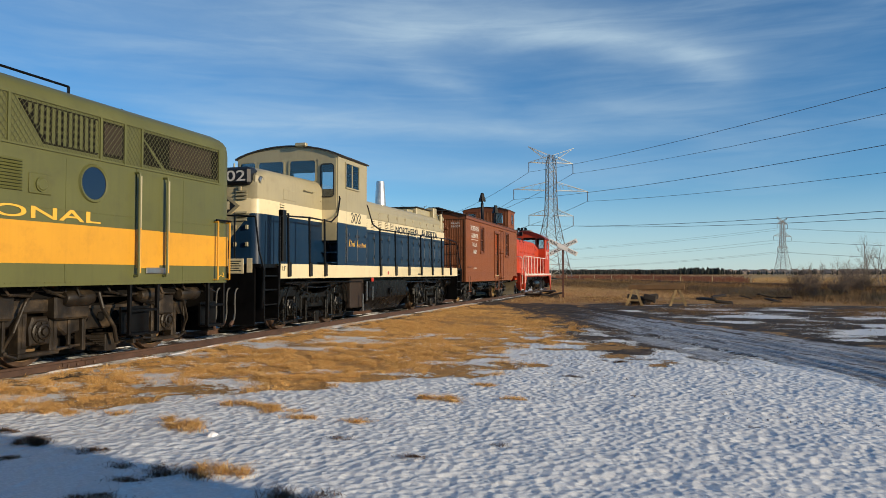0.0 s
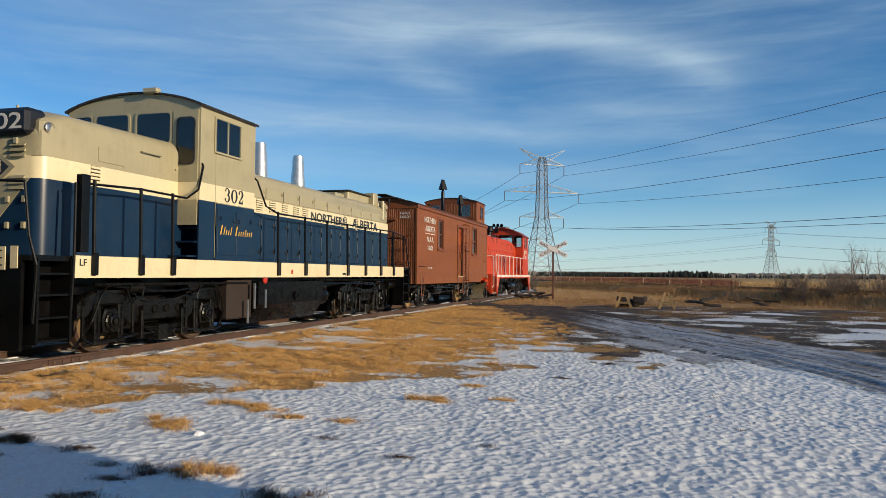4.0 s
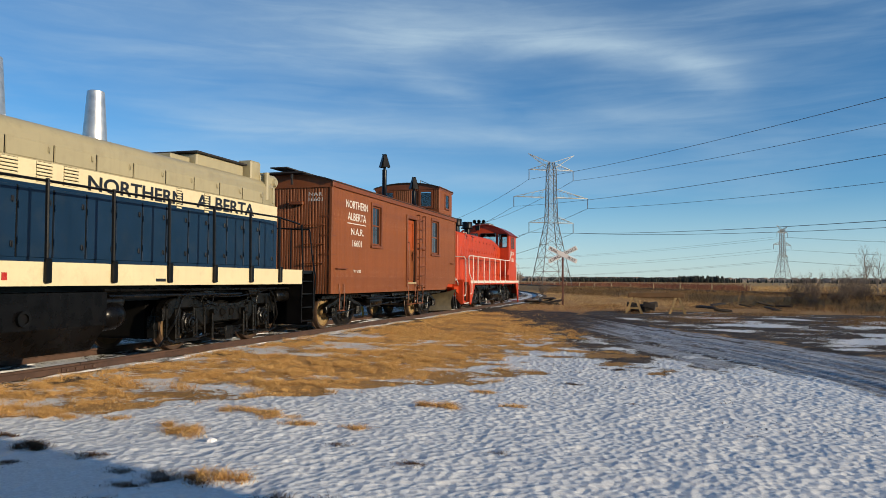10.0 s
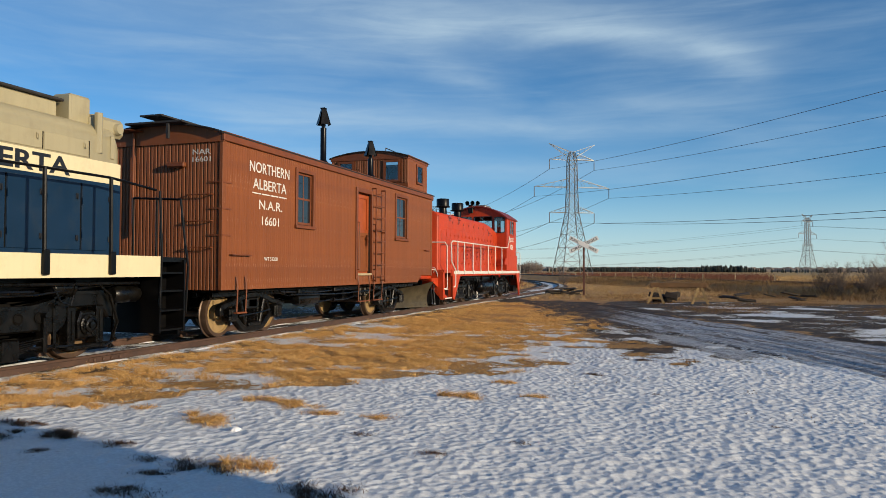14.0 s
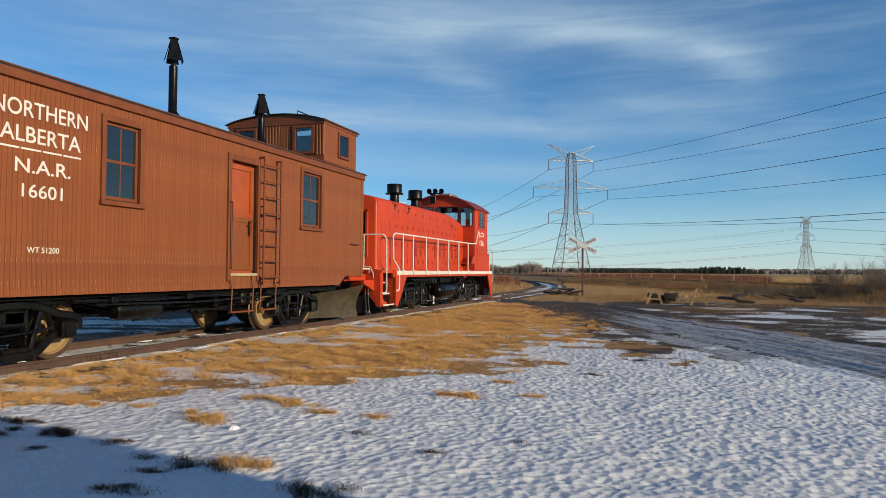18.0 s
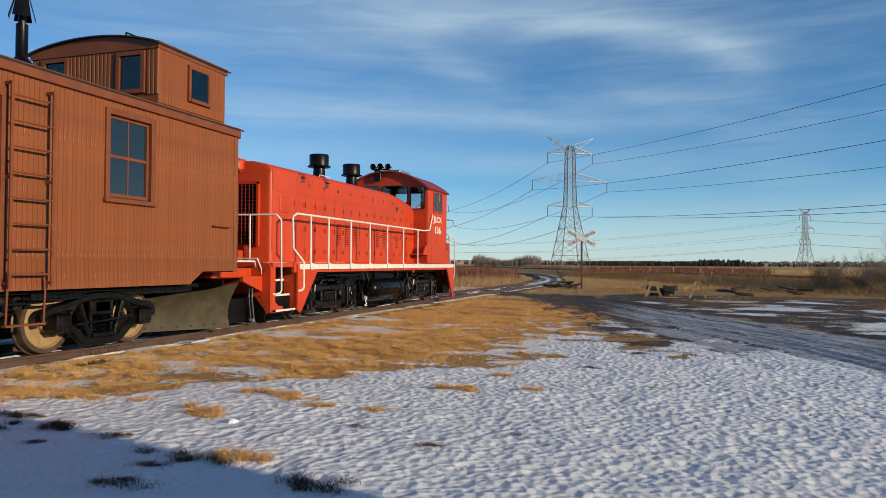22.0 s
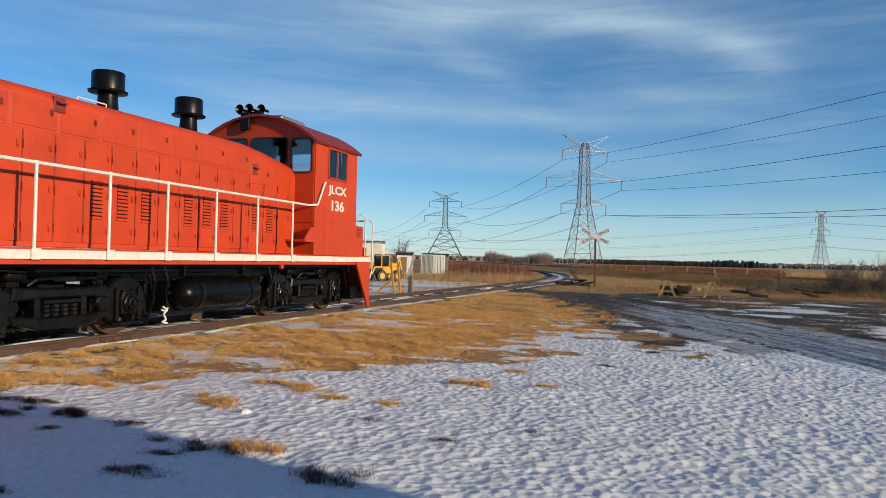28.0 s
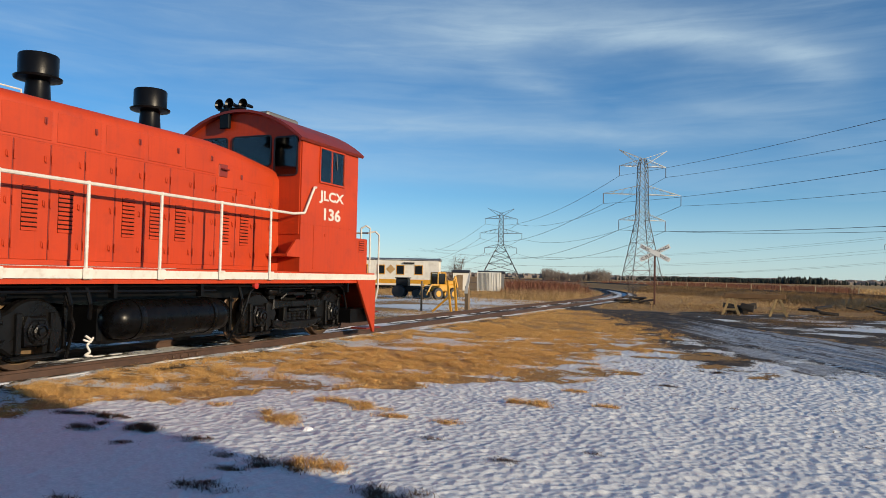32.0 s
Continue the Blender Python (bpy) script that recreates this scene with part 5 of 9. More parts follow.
        G(oy).cyl((x + 0.09, y + 0.028, 1.34), (x + 0.09, y + 0.028, 2.05), 0.021, n=8).ob("grab_bar", "yellow", v)
    for y in (-6.26, -5.88):
        G(oy).tube([(x, y, 2.30), (x + 0.085, y, 2.30), (x + 0.085, y, 1.22), (x, y, 1.22)], 0.017, 8).ob("grab_iron", "yellow", v)
    G(oy).tube([(x + 0.07, -6.30, 2.33), (x + 0.08, -5.84, 2.33)], 0.02, 8).ob("grab_iron", "black", v)
    for a, b in ((-8.44, -7.78), (-6.36, -5.86)):
        s = G(oy)
        for y in (a, b):
            s.box(x - 0.10, x - 0.03, y - 0.025, y + 0.025, 0.36, 1.16, 0.008)
        for z in (0.36, 0.74):
            s.box(x - 0.22, x - 0.03, a, b, z - 0.02, z + 0.02, 0.006)
        s.box(x - 0.26, x - 0.22, a, b, 0.36, 0.80)
        s.ob("step", "black", v)
    # panel seams and bolts
    for y in (-9.83, -7.2, -12.6):
        G(oy).box(x, x + 0.005, y - 0.008, y + 0.008, 1.2, 2.95).ob("seam", "green", v)
    G(oy).box(x, x + 0.006, y0 + 0.4, -6.0, 2.22, 2.235).ob("seam", "green", v)
    g = G(oy)
    for k in range(120):
        g.box(x + 0.0, x + 0.008, -5.95 - k * 0.09, -5.94 - k * 0.09, 1.205, 1.215)
        g.box(0.9, 0.92, -6.04 - k * 0.09, -6.02 - k * 0.09, 4.03, 4.065)
    g.ob("bolts", "green", v)
    # conduit along the roof
    G(oy).tube([(1.1, -20, 4.12), (1.1, -9.35, 4.12)], 0.02).cyl((1.1, -9.35, 4.12), (1.1, -9.35, 3.98), 0.02, n=6).cyl((1.1, -10.9, 4.12), (1.1, -10.9, 3.98), 0.03, n=6).ob("roof_conduit", "black", v)
    G(oy).lathe([(0.02, 0), (0.03, 0.02), (0.02, 0.05), (0, 0.06)], (0.9, -8.0, 4.04), "z", 10).ob("lifting_eye", "black", v)
    lettering("ONAL", "gold", v, -11.0, -9.17, 2.07, 2.235, x + 0.004, oy)
    lettering("L-2", "gold", v, -6.15, -5.93, 1.27, 1.35, x + 0.004, oy)
    for c in (-8.43, -18.2):
        for y in (c - 1.37, c + 1.37):
            wheelset(v, y, oy, 0.51, "wheelbrown")
        cast_truck(v, c - 1.37, c + 1.37, oy, 0.51, "rustgear")
        # added near-black block: painted shade between the wheels, closes the view through
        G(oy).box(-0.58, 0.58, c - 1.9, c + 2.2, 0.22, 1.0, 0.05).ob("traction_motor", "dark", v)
    G(oy).box(-1.2, 1.2, -16.0, -11.2, 0.35, 1.0, 0.08).ob("fuel_tank", "blackgloss", v)
    for k, c in enumerate((-6.55, -9.2, -7.6)):
        G(oy).lathe([(0, -0.3), (0.10, -0.28), (0.13, -0.2), (0.13, 0.2), (0.10, 0.28), (0, 0.3)], (1.18, c, 0.97), "y", 14).ob("air_cylinder", "rustgear", v, smooth=True)
    G(oy).tube([(1.3, -8.9, 1.05), (1.34, -8.85, 0.8), (1.34, -8.6, 0.5), (1.3, -8.5, 0.25)], 0.03, 8).ob("sand_pipe", "rustgear", v)
    coupler(v, y1 - 0.05, oy, 1)
    for xx in (0.5, 0.75, 1.0):
        hose(v, xx, y1, oy, 1)
    return v


def hood_ring(y, half, ze, zt, z0=1.55):
    """A hood's cross-section with rounded shoulders."""
    pts = [(half, z0), (half, ze - 0.02)]
    for k in range(1, 6):
        a = radians(k * 90 / 6)
        pts.append((half - 0.28 * (1 - math.cos(a)), ze - 0.02 + (zt - ze - 0.05) * math.sin(a)))
    pts += [(half * 0.5, zt - 0.012), (0, zt)]
    return [(x, y, z) for x, z in pts] + [(-x, y, z) for x, z in reversed(pts[:-1])]


def louvres(parent, x, y0, y1, z0, z1, n, oy, mat):
    G(oy).box(x, x + 0.002, y0 - 0.004, y1 + 0.004, z0, z1 - 0.1 * (z1 - z0) / n).ob("louvre_slot", "dark", parent)
    for k in range(n):
        z = z0 + (z1 - z0) * k / n
        h = (z1 - z0) / n
        G(oy).prism([(x, z), (x + 0.016, z + 0.1 * h), (x, z + h * 0.88)], y0, y1, "y").ob("louvre", mat, parent)


def latch(parent, x, y, z, oy, mat):
    G(oy).box(x, x + 0.018, y - 0.022, y + 0.022, z - 0.04, z + 0.04, 0.005).box(x + 0.018, x + 0.03, y - 0.010, y + 0.010, z - 0.05, z + 0.02).ob("latch", mat, parent)


def blue_diesel():
    oy = 3.7
    v = vehicle("blue_and_cream_diesel_locomotive", "tan, cream and dark blue hood diesel locomotive with black handrails", "locomotive", oy)
    ZB, ZC = 2.67, 3.00          # tops of the blue and of the cream band
    HW = 1.05                    # half width of the hoods

    def banded(y0, y1, top):
        # hood walls, one piece for each band of colour
        for a, b, mt in ((1.55, ZB, "blue"), (ZB, ZC, "cream")):
            G(oy).box(-HW, HW, y0, y1, a, b).ob("hood_band", mt, v)
        if top > 0:
            G(oy).loft([hood_ring(y0, HW, 3.35, top, ZC), hood_ring(y1 - 0.12, HW, 3.35, top, ZC), hood_ring(y1, HW - 0.06, 3.24, top - 0.12, ZC)]).ob("hood_top", "tan", v, smooth=True)

    # long hood
    banded(1.30, 10.78, 3.66)
    # short hood with a rounded nose
    for a, b, mt in ((1.55, ZB, "blue"), (ZB, ZC, "cream")):
        g = G(oy)
        ring = [(HW, -0.66), (HW, -3.72), (HW - 0.06, -3.84), (HW - 0.18, -3.90), (-HW + 0.18, -3.90), (-HW + 0.06, -3.84), (-HW, -3.72), (-HW, -0.66)]
        g.prism([(p, q) for p, q in ring], a, b, "z")
        g.ob("nose_band", mt, v, smooth=True)
    G(oy).loft([hood_ring(-3.90, HW - 0.13, 3.22, 3.42, ZC), hood_ring(-3.84, HW - 0.04, 3.34, 3.58, ZC), hood_ring(-3.70, HW, 3.42, 3.70, ZC), hood_ring(-3.3, HW, 3.50, 3.80, ZC), hood_ring(-0.66, HW, 3.50, 3.84, ZC)]).ob("short_hood_top", "tan", v, smooth=True)
    # chevron of tan and cream on the nose
    G(oy).prism([(-0.88, 2.67), (0.88, 2.67), (0.06, 1.78), (-0.06, 1.78)], -3.912, -3.898, "y").ob("nose_panel", "tan", v)
    dm = G(oy).prism([(0.0, 2.36), (0.62, 2.84), (0.0, 3.30), (-0.62, 2.84)], -3.922, -3.912, "y").ob("diamond_badge", "tan", v, "black and cream diamond badge")
    G(oy).prism([(0.0, 2.44), (0.51, 2.84), (0.0, 3.22), (-0.51, 2.84)], -3.926, -3.922, "y").ob("badge_field", "ink", dm)
    G(oy).prism([(-0.17, 2.64), (-0.09, 2.64), (0.0, 3.0), (0.09, 2.64), (0.17, 2.64), (0.05, 3.12), (-0.05, 3.12)], -3.930, -3.926, "y").ob("badge_wedge", "cream", dm)
    for a in (-0.36, 0.24):
        G(oy).box(a, a + 0.12, -3.930, -3.926, 2.76, 2.94).ob("badge_block", "cream", dm)
    for z in (2.98, 3.06, 3.14, 2.66, 2.58, 2.50):
        G(oy).prism([(-3.912, z), (-3.945, z + 0.005), (-3.912, z + 0.05)], 0.52, 0.80, "x").ob("nose_louvre", "tan", v)
    for a, z in ((0.62, 3.22), (0.50, 2.36), (0.80, 2.36), (0.50, 1.98), (0.80, 1.98)):
        G(oy).box(a - 0.035, a + 0.035, -3.94, -3.90, z - 0.05, z + 0.05, 0.008).ob("nose_latch", "tan", v)
    G(oy).box(1.38, 1.50, -3.56, -3.40, 1.60, 2.76, 0.01).ob("drop_step_post", "black", v)
    G(oy).tube([(HW, -1.75, 3.40), (HW + 0.06, -1.75, 3.40), (HW + 0.06, -1.25, 3.40), (HW, -1.25, 3.40)], 0.014).ob("hood_grab", "tan", v)
    G(oy).box(0.30, 0.62, -0.80, -0.66, 4.70, 4.80, 0.02).ob("roof_lamp_box", "tan", v)
    G(oy).cyl((0.2, -3.5, 3.76), (0.2, -3.5, 3.86), 0.02, n=8).ob("lifting_eye", "tan", v)
    # number board and headlamps over the nose
    nb = G(oy).box(-0.02, 0.90, -4.00, -3.62, 3.30, 3.70, 0.06).ob("number_board", "ink", v)
    lettering("302", "white", nb, 0.08, 0.80, 3.38, 3.62, -4.002, oy, plane="end")
    hl = G(oy).box(0.86, 1.02, -3.86, -3.60, 3.28, 3.56, 0.05).ob("marker_lamp", "tan", v)
    G(oy).lathe([(0.0, 0.02), (0.06, 0.02), (0.075, 0.01), (0.085, 0.03), (0.09, 0)], (1.02, -3.73, 3.42), "x", 16).ob("lens", "steel", hl, smooth=True)
    # cab
    for a, b, mt in ((1.55, ZB, "blue"), (ZB, ZC, "cream"), (ZC, 4.45, "tan")):
        if mt == "blue":
            G(oy).box(-1.5, 1.5, -0.10, 1.30, a, b).ob("cab_wall", mt, v)
            G(oy).box(-1.04, 1.04, -0.66, -0.10, a, b).ob("cab_wall", mt, v)
            G(oy).box(1.47, 1.5, -0.66, -0.10, a, b).box(1.0, 1.5, -0.16, -0.10, a, b).ob("stairwell", mt, v)
        elif mt == "cream":
            G(oy).box(-1.5, 1.5, -0.66, 1.30, a, b).ob("cab_wall", mt, v)
    side_hole = (-0.19, 0.70, 3.65, 4.29)
    end_holes = [(0.10, 0.84, 3.76, 4.33), (-0.84, -0.10, 3.76, 4.33), (-1.40, -0.95, 3.76, 4.33)]
    G(oy).holed(-0.66, 1.30, ZC, 4.45, 1.46, 1.5, [side_hole], "x").ob("cab_wall", "tan", v)
    G(oy).holed(-0.66, 1.30, ZC, 4.45, -1.5, -1.46, [side_hole], "x").ob("cab_wall", "tan", v)
    G(oy).holed(-1.46, 1.46, ZC, 4.45, -0.66, -0.62, end_holes + [(1.03, 1.37, 3.36, 4.20)], "y").ob("cab_wall", "tan", v)
    G(oy).holed(-1.46, 1.46, ZC, 4.45, 1.26, 1.30, [(a, b, 3.80, 4.30) for a, b in ((0.10, 0.84), (-0.84, -0.10))] + [(0.98, 1.36, 3.4, 4.15), (-1.36, -0.98, 3.4, 4.15)], "y").ob("cab_wall", "tan", v)
    G(oy).box(-1.45, 1.45, -0.61, 1.25, 4.36, 4.40).ob("cab_ceiling", "lining", v)
    G(oy).box(-0.35, 0.25, 0.35, 0.75, ZC, 3.72, 0.03).ob("control_stand", "lining", v)
    for k in range(4):
        G(oy).box(1.05, 1.46, -0.95 + 0.22 * k, -0.6 + 0.22 * k, 1.60 + 0.27 * k, 1.63 + 0.27 * k).ob("cab_step", "blue", v)
    ro = [(x, z) for x, z in arch(1.56, 4.45, 0.31)]
    G(oy).prism(ro + [(x * 0.985, z - 0.035) for x, z in reversed(ro)], -0.72, 1.35, "y").ob("cab_roof", "roof", v, smooth=True)
    G(oy).prism([(x * 0.955, z - 0.02) for x, z in ro] + [(-1.49, 4.40), (1.49, 4.40)], -0.659, 1.299, "y").ob("cab_gable", "tan", v)
    window_unit(v, 1.5, -0.19, 0.70, 3.65, 4.29, oy, "tan", bars_y=(0.26,), t=0.035, glass="clear")
    # the cab's nose-side wall: door and windshields
    d = G(oy).holed(0.92, 1.46, 2.20, 4.36, -0.685, -0.66, [(1.03, 1.37, 3.36, 4.20)], "y").ob("cab_door", "tan", v)
    G(oy).box(0.925, 1.455, -0.690, -0.684, ZB, ZC).ob("door_band", "cream", d)
    end_window(d, -0.685, 1.03, 1.37, 3.36, 4.20, oy, glass="clear")
    for a, b in ((0.10, 0.84), (-0.84, -0.10), (-1.40, -0.95)):
        end_window(v, -0.66, a, b, 3.76, 4.33, oy, rim="tan", t=0.045, glass="clear")
    G(oy).cyl((0.95, -0.69, 3.22), (0.95, -0.78, 3.22), 0.02, n=6).cyl((0.95, -0.78, 3.22), (1.08, -0.78, 3.22), 0.018, n=6).ob("door_handle", "tan", d)
    # seams, doors, latches
    G(oy).box(1.5, 1.504, -0.1, 1.33, 2.655, 2.665).box(1.5, 1.505, -0.15, -0.14, 1.6, 4.4).ob("seam", "tan", v)
    for a, b in ((-0.06, 0.58), (0.62, 1.26)):
        p = G(oy).box(1.5, 1.512, a, b, 1.66, 2.56, 0.006).ob("battery_box_door", "blue", v)
        latch(p, 1.512, a + 0.1 if a < 0 else b - 0.1, 2.38, oy, "blue")
        latch(p, 1.512, b - 0.06 if a < 0 else a + 0.06, 2.36, oy, "blue")
    # painted number with heavy sides and ball ends
    num = G(oy)
    zc = 2.85

    def swell(pts, thick):
        """A stroke through pts (y, z) whose half width follows thick."""
        c = ribbon(pts, 0.0, 6)
        c = c[:len(c) // 2]
        hw_ = np.interp(np.linspace(0, 1, len(c)), np.linspace(0, 1, len(thick)), thick)
        lf, rt = [], []
        for k, p in enumerate(c):
            a, b = c[max(0, k - 1)], c[min(len(c) - 1, k + 1)]
            d = Vector((b[0] - a[0], b[1] - a[1])).normalized()
            lf.append((p[0] - d.y * hw_[k], p[1] + d.x * hw_[k]))
            rt.append((p[0] + d.y * hw_[k], p[1] - d.x * hw_[k]))
        for k in range(len(c) - 1):
            num.prism([lf[k], lf[k + 1], rt[k + 1], rt[k]], 1.501, 1.505, "x")

    swell([(0.20, zc + 0.07), (0.215, zc + 0.115), (0.275, zc + 0.132), (0.325, zc + 0.075), (0.300, zc + 0.015), (0.255, zc + 0.005)], (0.026, 0.010, 0.010, 0.028, 0.016, 0.008))
    swell([(0.255, zc + 0.005), (0.315, zc - 0.010), (0.338, zc - 0.065), (0.280, zc - 0.132), (0.215, zc - 0.115), (0.195, zc - 0.065)], (0.008, 0.018, 0.030, 0.010, 0.010, 0.028))
    swell([(0.52 + 0.085 * math.sin(radians(k)), zc + 0.13 * math.cos(radians(k))) for k in range(0, 361, 24)], (0.008, 0.034, 0.008, 0.034, 0.008))
    swell([(0.695, zc + 0.06), (0.715, zc + 0.118), (0.775, zc + 0.130), (0.826, zc + 0.068), (0.790, zc - 0.010), (0.700, zc - 0.100)], (0.028, 0.010, 0.012, 0.034, 0.022, 0.010))
    num.prism([(0.685, zc - 0.135), (0.835, zc - 0.135), (0.850, zc - 0.045), (0.835, zc - 0.045), (0.810, zc - 0.090), (0.695, zc - 0.095)], 1.501, 1.505, "x")
    num.ob("painted_number", "ink", v)
    # the painted name, kept as plain slanted bars
    nm = G(oy)
    for y, hs_ in ((0.02, (0.19, 0.16, 0.10, 0.10, 0.17)), (0.56, (0.19, 0.09, 0.09, 0.10, 0.14, 0.09, 0.09, 0.10))):
        for k, h in enumerate(hs_):
            w = 0.034 if k == 0 else 0.022
            nm.prism([(y, 2.06), (y + w, 2.06), (y + w + h * 0.3, 2.06 + h), (y + h * 0.3, 2.06 + h)], 1.513, 1.517, "x")
            y += 0.115 if k == 0 else 0.080
    nm.ob("painted_name", "gold", v, "yellow painted name reduced to bars")
    # hood doors: blue lower doors and tan upper panels
    y = 1.75
    while y < 10.2:
        p = G(oy).box(HW, HW + 0.014, y, y + 0.60, 1.62, 2.62, 0.008).ob("hood_door", "blue", v)
        latch(p, HW + 0.014, y + 0.53, 2.42, oy, "ink")
        latch(p, HW + 0.014, y + 0.53, 1.80, oy, "ink")
        G(oy).box(HW + 0.014, HW + 0.03, y - 0.01, y + 0.02, 2.3, 2.4).ob("hinge", "blue", p)
        G(oy).box(HW + 0.014, HW + 0.03, y - 0.01, y + 0.02, 1.8, 1.9).ob("hinge", "blue", p)
        G(oy).box(HW, HW + 0.003, y + 0.608, y + 0.627, 1.62, 2.62).ob("door_gap", "dark", v)
        y += 0.635
    y = 1.75
    k = 0
    while y < 10.0:
        p = G(oy).box(HW, HW + 0.012, y, y + 0.80, 3.02, 3.27, 0.006).ob("access_panel", "tan", v)
        latch(p, HW + 0.012, y + 0.72, 3.19, oy, "tan")
        G(oy).box(HW, HW + 0.003, y + 0.812, y + 0.828, 3.02, 3.27).ob("door_gap", "dark", v)
        y += 0.84
        k += 1
    for y in (1.45, 2.15, 2.75, 3.35, 3.95, 4.45):
        louvres(v, HW, y, y + 0.28, 2.70, 3.00, 6, oy, "cream")
    for y in (-2.9,):
        louvres(v, HW, y, y + 0.2, 2.66, 3.0, 6, oy, "cream")
    for y in (7.1, 7.95):
        louvres(v, HW, y, y + 0.14, 2.62, 3.0, 8, oy, "cream")
    G(oy).box(HW, HW + 0.012, -2.75, -2.15, 3.08, 3.32, 0.006).ob("access_panel", "tan", v)
    lettering("NORTHERN", "ink", v, 4.93, 7.28, 2.69, 2.93, HW + 0.003, oy, weight=0.022)
    lettering("ALBERTA", "ink", v, 7.70, 9.77, 2.70, 2.96, HW + 0.003, oy, weight=0.022)
    # roof gear
    for y in (4.10, 6.20):
        G(oy).lathe([(0.21, 0), (0.21, 0.05), (0.145, 1.0), (0.13, 1.01), (0.11, 0.94), (0.0, 0.8)], (0, y, 3.62), "z", 20).ob("exhaust_stack", "alu", v, "bright tapered exhaust stack", smooth=True)
    fh = G(oy).box(-0.7, 0.72, 8.15, 9.85, 3.56, 3.84, 0.03).ob("fan_housing", "tan", v)
    G(oy).box(-0.76, 0.78, 8.08, 9.92, 3.84, 3.88, 0.012).ob("fan_cover", "roof", fh)
    G(oy).box(0.2, 0.60, 7.5, 8.1, 3.56, 3.74, 0.02).ob("hatch", "tan", v)
    hb = G(oy).box(0.50, 0.86, 9.95, 10.35, 3.50, 3.98, 0.03).box(0.5, 0.94, 10.30, 11.0, 3.44, 3.74, 0.06).ob("end_number_box", "tan", v)
    G(oy).lathe([(0.0, 0.05), (0.075, 0.05), (0.09, 0.02), (0.1, 0)], (0.94, 10.83, 3.58), "x", 14).ob("lens", "tan", hb, smooth=True)
    G(oy).cyl((1.02, 10.34, 3.12), (1.02, 10.34, 3.74), 0.06, n=10).ob("bracket", "tan", v)
    G(oy).box(1.0, 1.07, 10.55, 10.63, 3.06, 3.42, 0.01).ob("bracket", "tan", v)
    # walkway, side sill and handrails
    for s in (1, -1):
        G(oy).box(s * 1.44, s * 1.5, -3.66, 11.20, 1.22, 1.55).ob("side_sill", "cream", v, "cream walkway sill")
    G(oy).box(-1.44, 1.44, -3.66, 11.2, 1.46, 1.545).ob("walkway", "black", v)
    G(oy).box(-0.9, 0.9, -3.9, 11.4, 0.95, 1.46).ob("underframe", "black", v)
    posts = [-3.3, -2.25, -1.42, 2.38, 3.73, 5.0, 6.33, 7.65, 8.93, 10.12]
    for y in posts:
        h = 2.70
        G(oy).cyl((1.50, y, 1.5), (1.48, y, h), 0.028, n=8).box(1.5, 1.56, y - 0.055, y + 0.055, 1.26, 1.60, 0.015).ob("handrail_post", "black", v)
    G(oy).tube([(1.47, 11.1, 2.62), (1.47, 10.12, 2.70), (1.47, 2.38, 2.66), (1.47, 1.85, 2.78), (1.42, 1.55, 3.30), (1.30, 1.45, 3.45)], 0.02, 8).ob("handrail", "black", v)
    G(oy).tube([(1.47, -3.6, 2.62), (1.47, -2.25, 2.68), (1.47, -1.0, 2.66), (1.52, -0.72, 2.85), (1.53, -0.60, 3.30), (1.5, -0.6, 3.36)], 0.02, 8).ob("handrail", "black", v)
    # end steps and railings, both ends
    for e, w in ((-3.66, -1), (11.2, 1)):
        G(oy).box(-1.44, 1.44, e, e + w * 0.75, 1.46, 1.54).box(-1.3, 1.3, e + w * 0.70, e + w * 0.76, 0.22, 1.46).ob("end_platform", "black", v)
        if w < 0:
            pl = G(oy).box(0.66, 1.04, e + w * 0.775, e + w * 0.76, 1.33, 1.65, 0.005).ob("notice_plate", "cream", v, "cream notice plate with small dark lines")
            for k in range(5):
                G(oy).box(0.71, 0.99 - 0.05 * (k % 2), e + w * 0.779, e + w * 0.774, 1.385 + k * 0.05, 1.405 + k * 0.05).ob("text_bar", "ink", pl)
            G(oy).box(1.12, 1.25, e + w * 0.775, e + w * 0.76, 1.35, 1.66, 0.005).ob("end_stripe", "cream", v)
        st = G(oy)
        st.box(1.10, 1.48, e + w * 0.02, e + w * 0.06, 0.30, 1.50).box(1.10, 1.48, e + w * 0.62, e + w * 0.66, 0.30, 1.50)
        for z in (0.34, 0.66, 0.98, 1.28):
            G(oy).box(1.10, 1.46, e + w * 0.06, e + w * 0.62, z - 0.015, z + 0.015).ob("step_tread", "black", v)
        st.box(1.08, 1.12, e + w * 0.04, e + w * 0.62, 0.3, 1.5)
        st.ob("step_stringer", "black", v)
        G(oy).tube([(1.47, e + w * 0.03, 0.75), (1.5, e + w * 0.03, 1.55), (1.47, e + w * 0.0, 2.62)], 0.02, 8).ob("step_rail", "black", v)
        G(oy).tube([(1.46, e + w * 0.70, 0.6), (1.50, e + w * 0.70, 1.40), (1.40, e + w * 0.74, 1.8), (1.30, e + w * 0.74, 2.55), (0.3, e + w * 0.74, 2.6)], 0.02, 8).ob("step_rail", "black", v)
        G(oy).cyl((0.8, e + w * 0.74, 1.5), (0.8, e + w * 0.74, 2.6), 0.02, n=8).cyl((0.3, e + w * 0.74, 1.5), (0.3, e + w * 0.74, 2.6), 0.02, n=8).ob("end_rail_post", "black", v)
        coupler(v, e + w * 0.7, oy, w)
        for xx in (0.45, 0.7, 0.9):
            hose(v, xx, e + w * 0.74, oy, w)
    G(oy).box(1.3, 1.44, -3.70, -3.60, 1.24, 1.52).ob("end_tab", "cream", v)
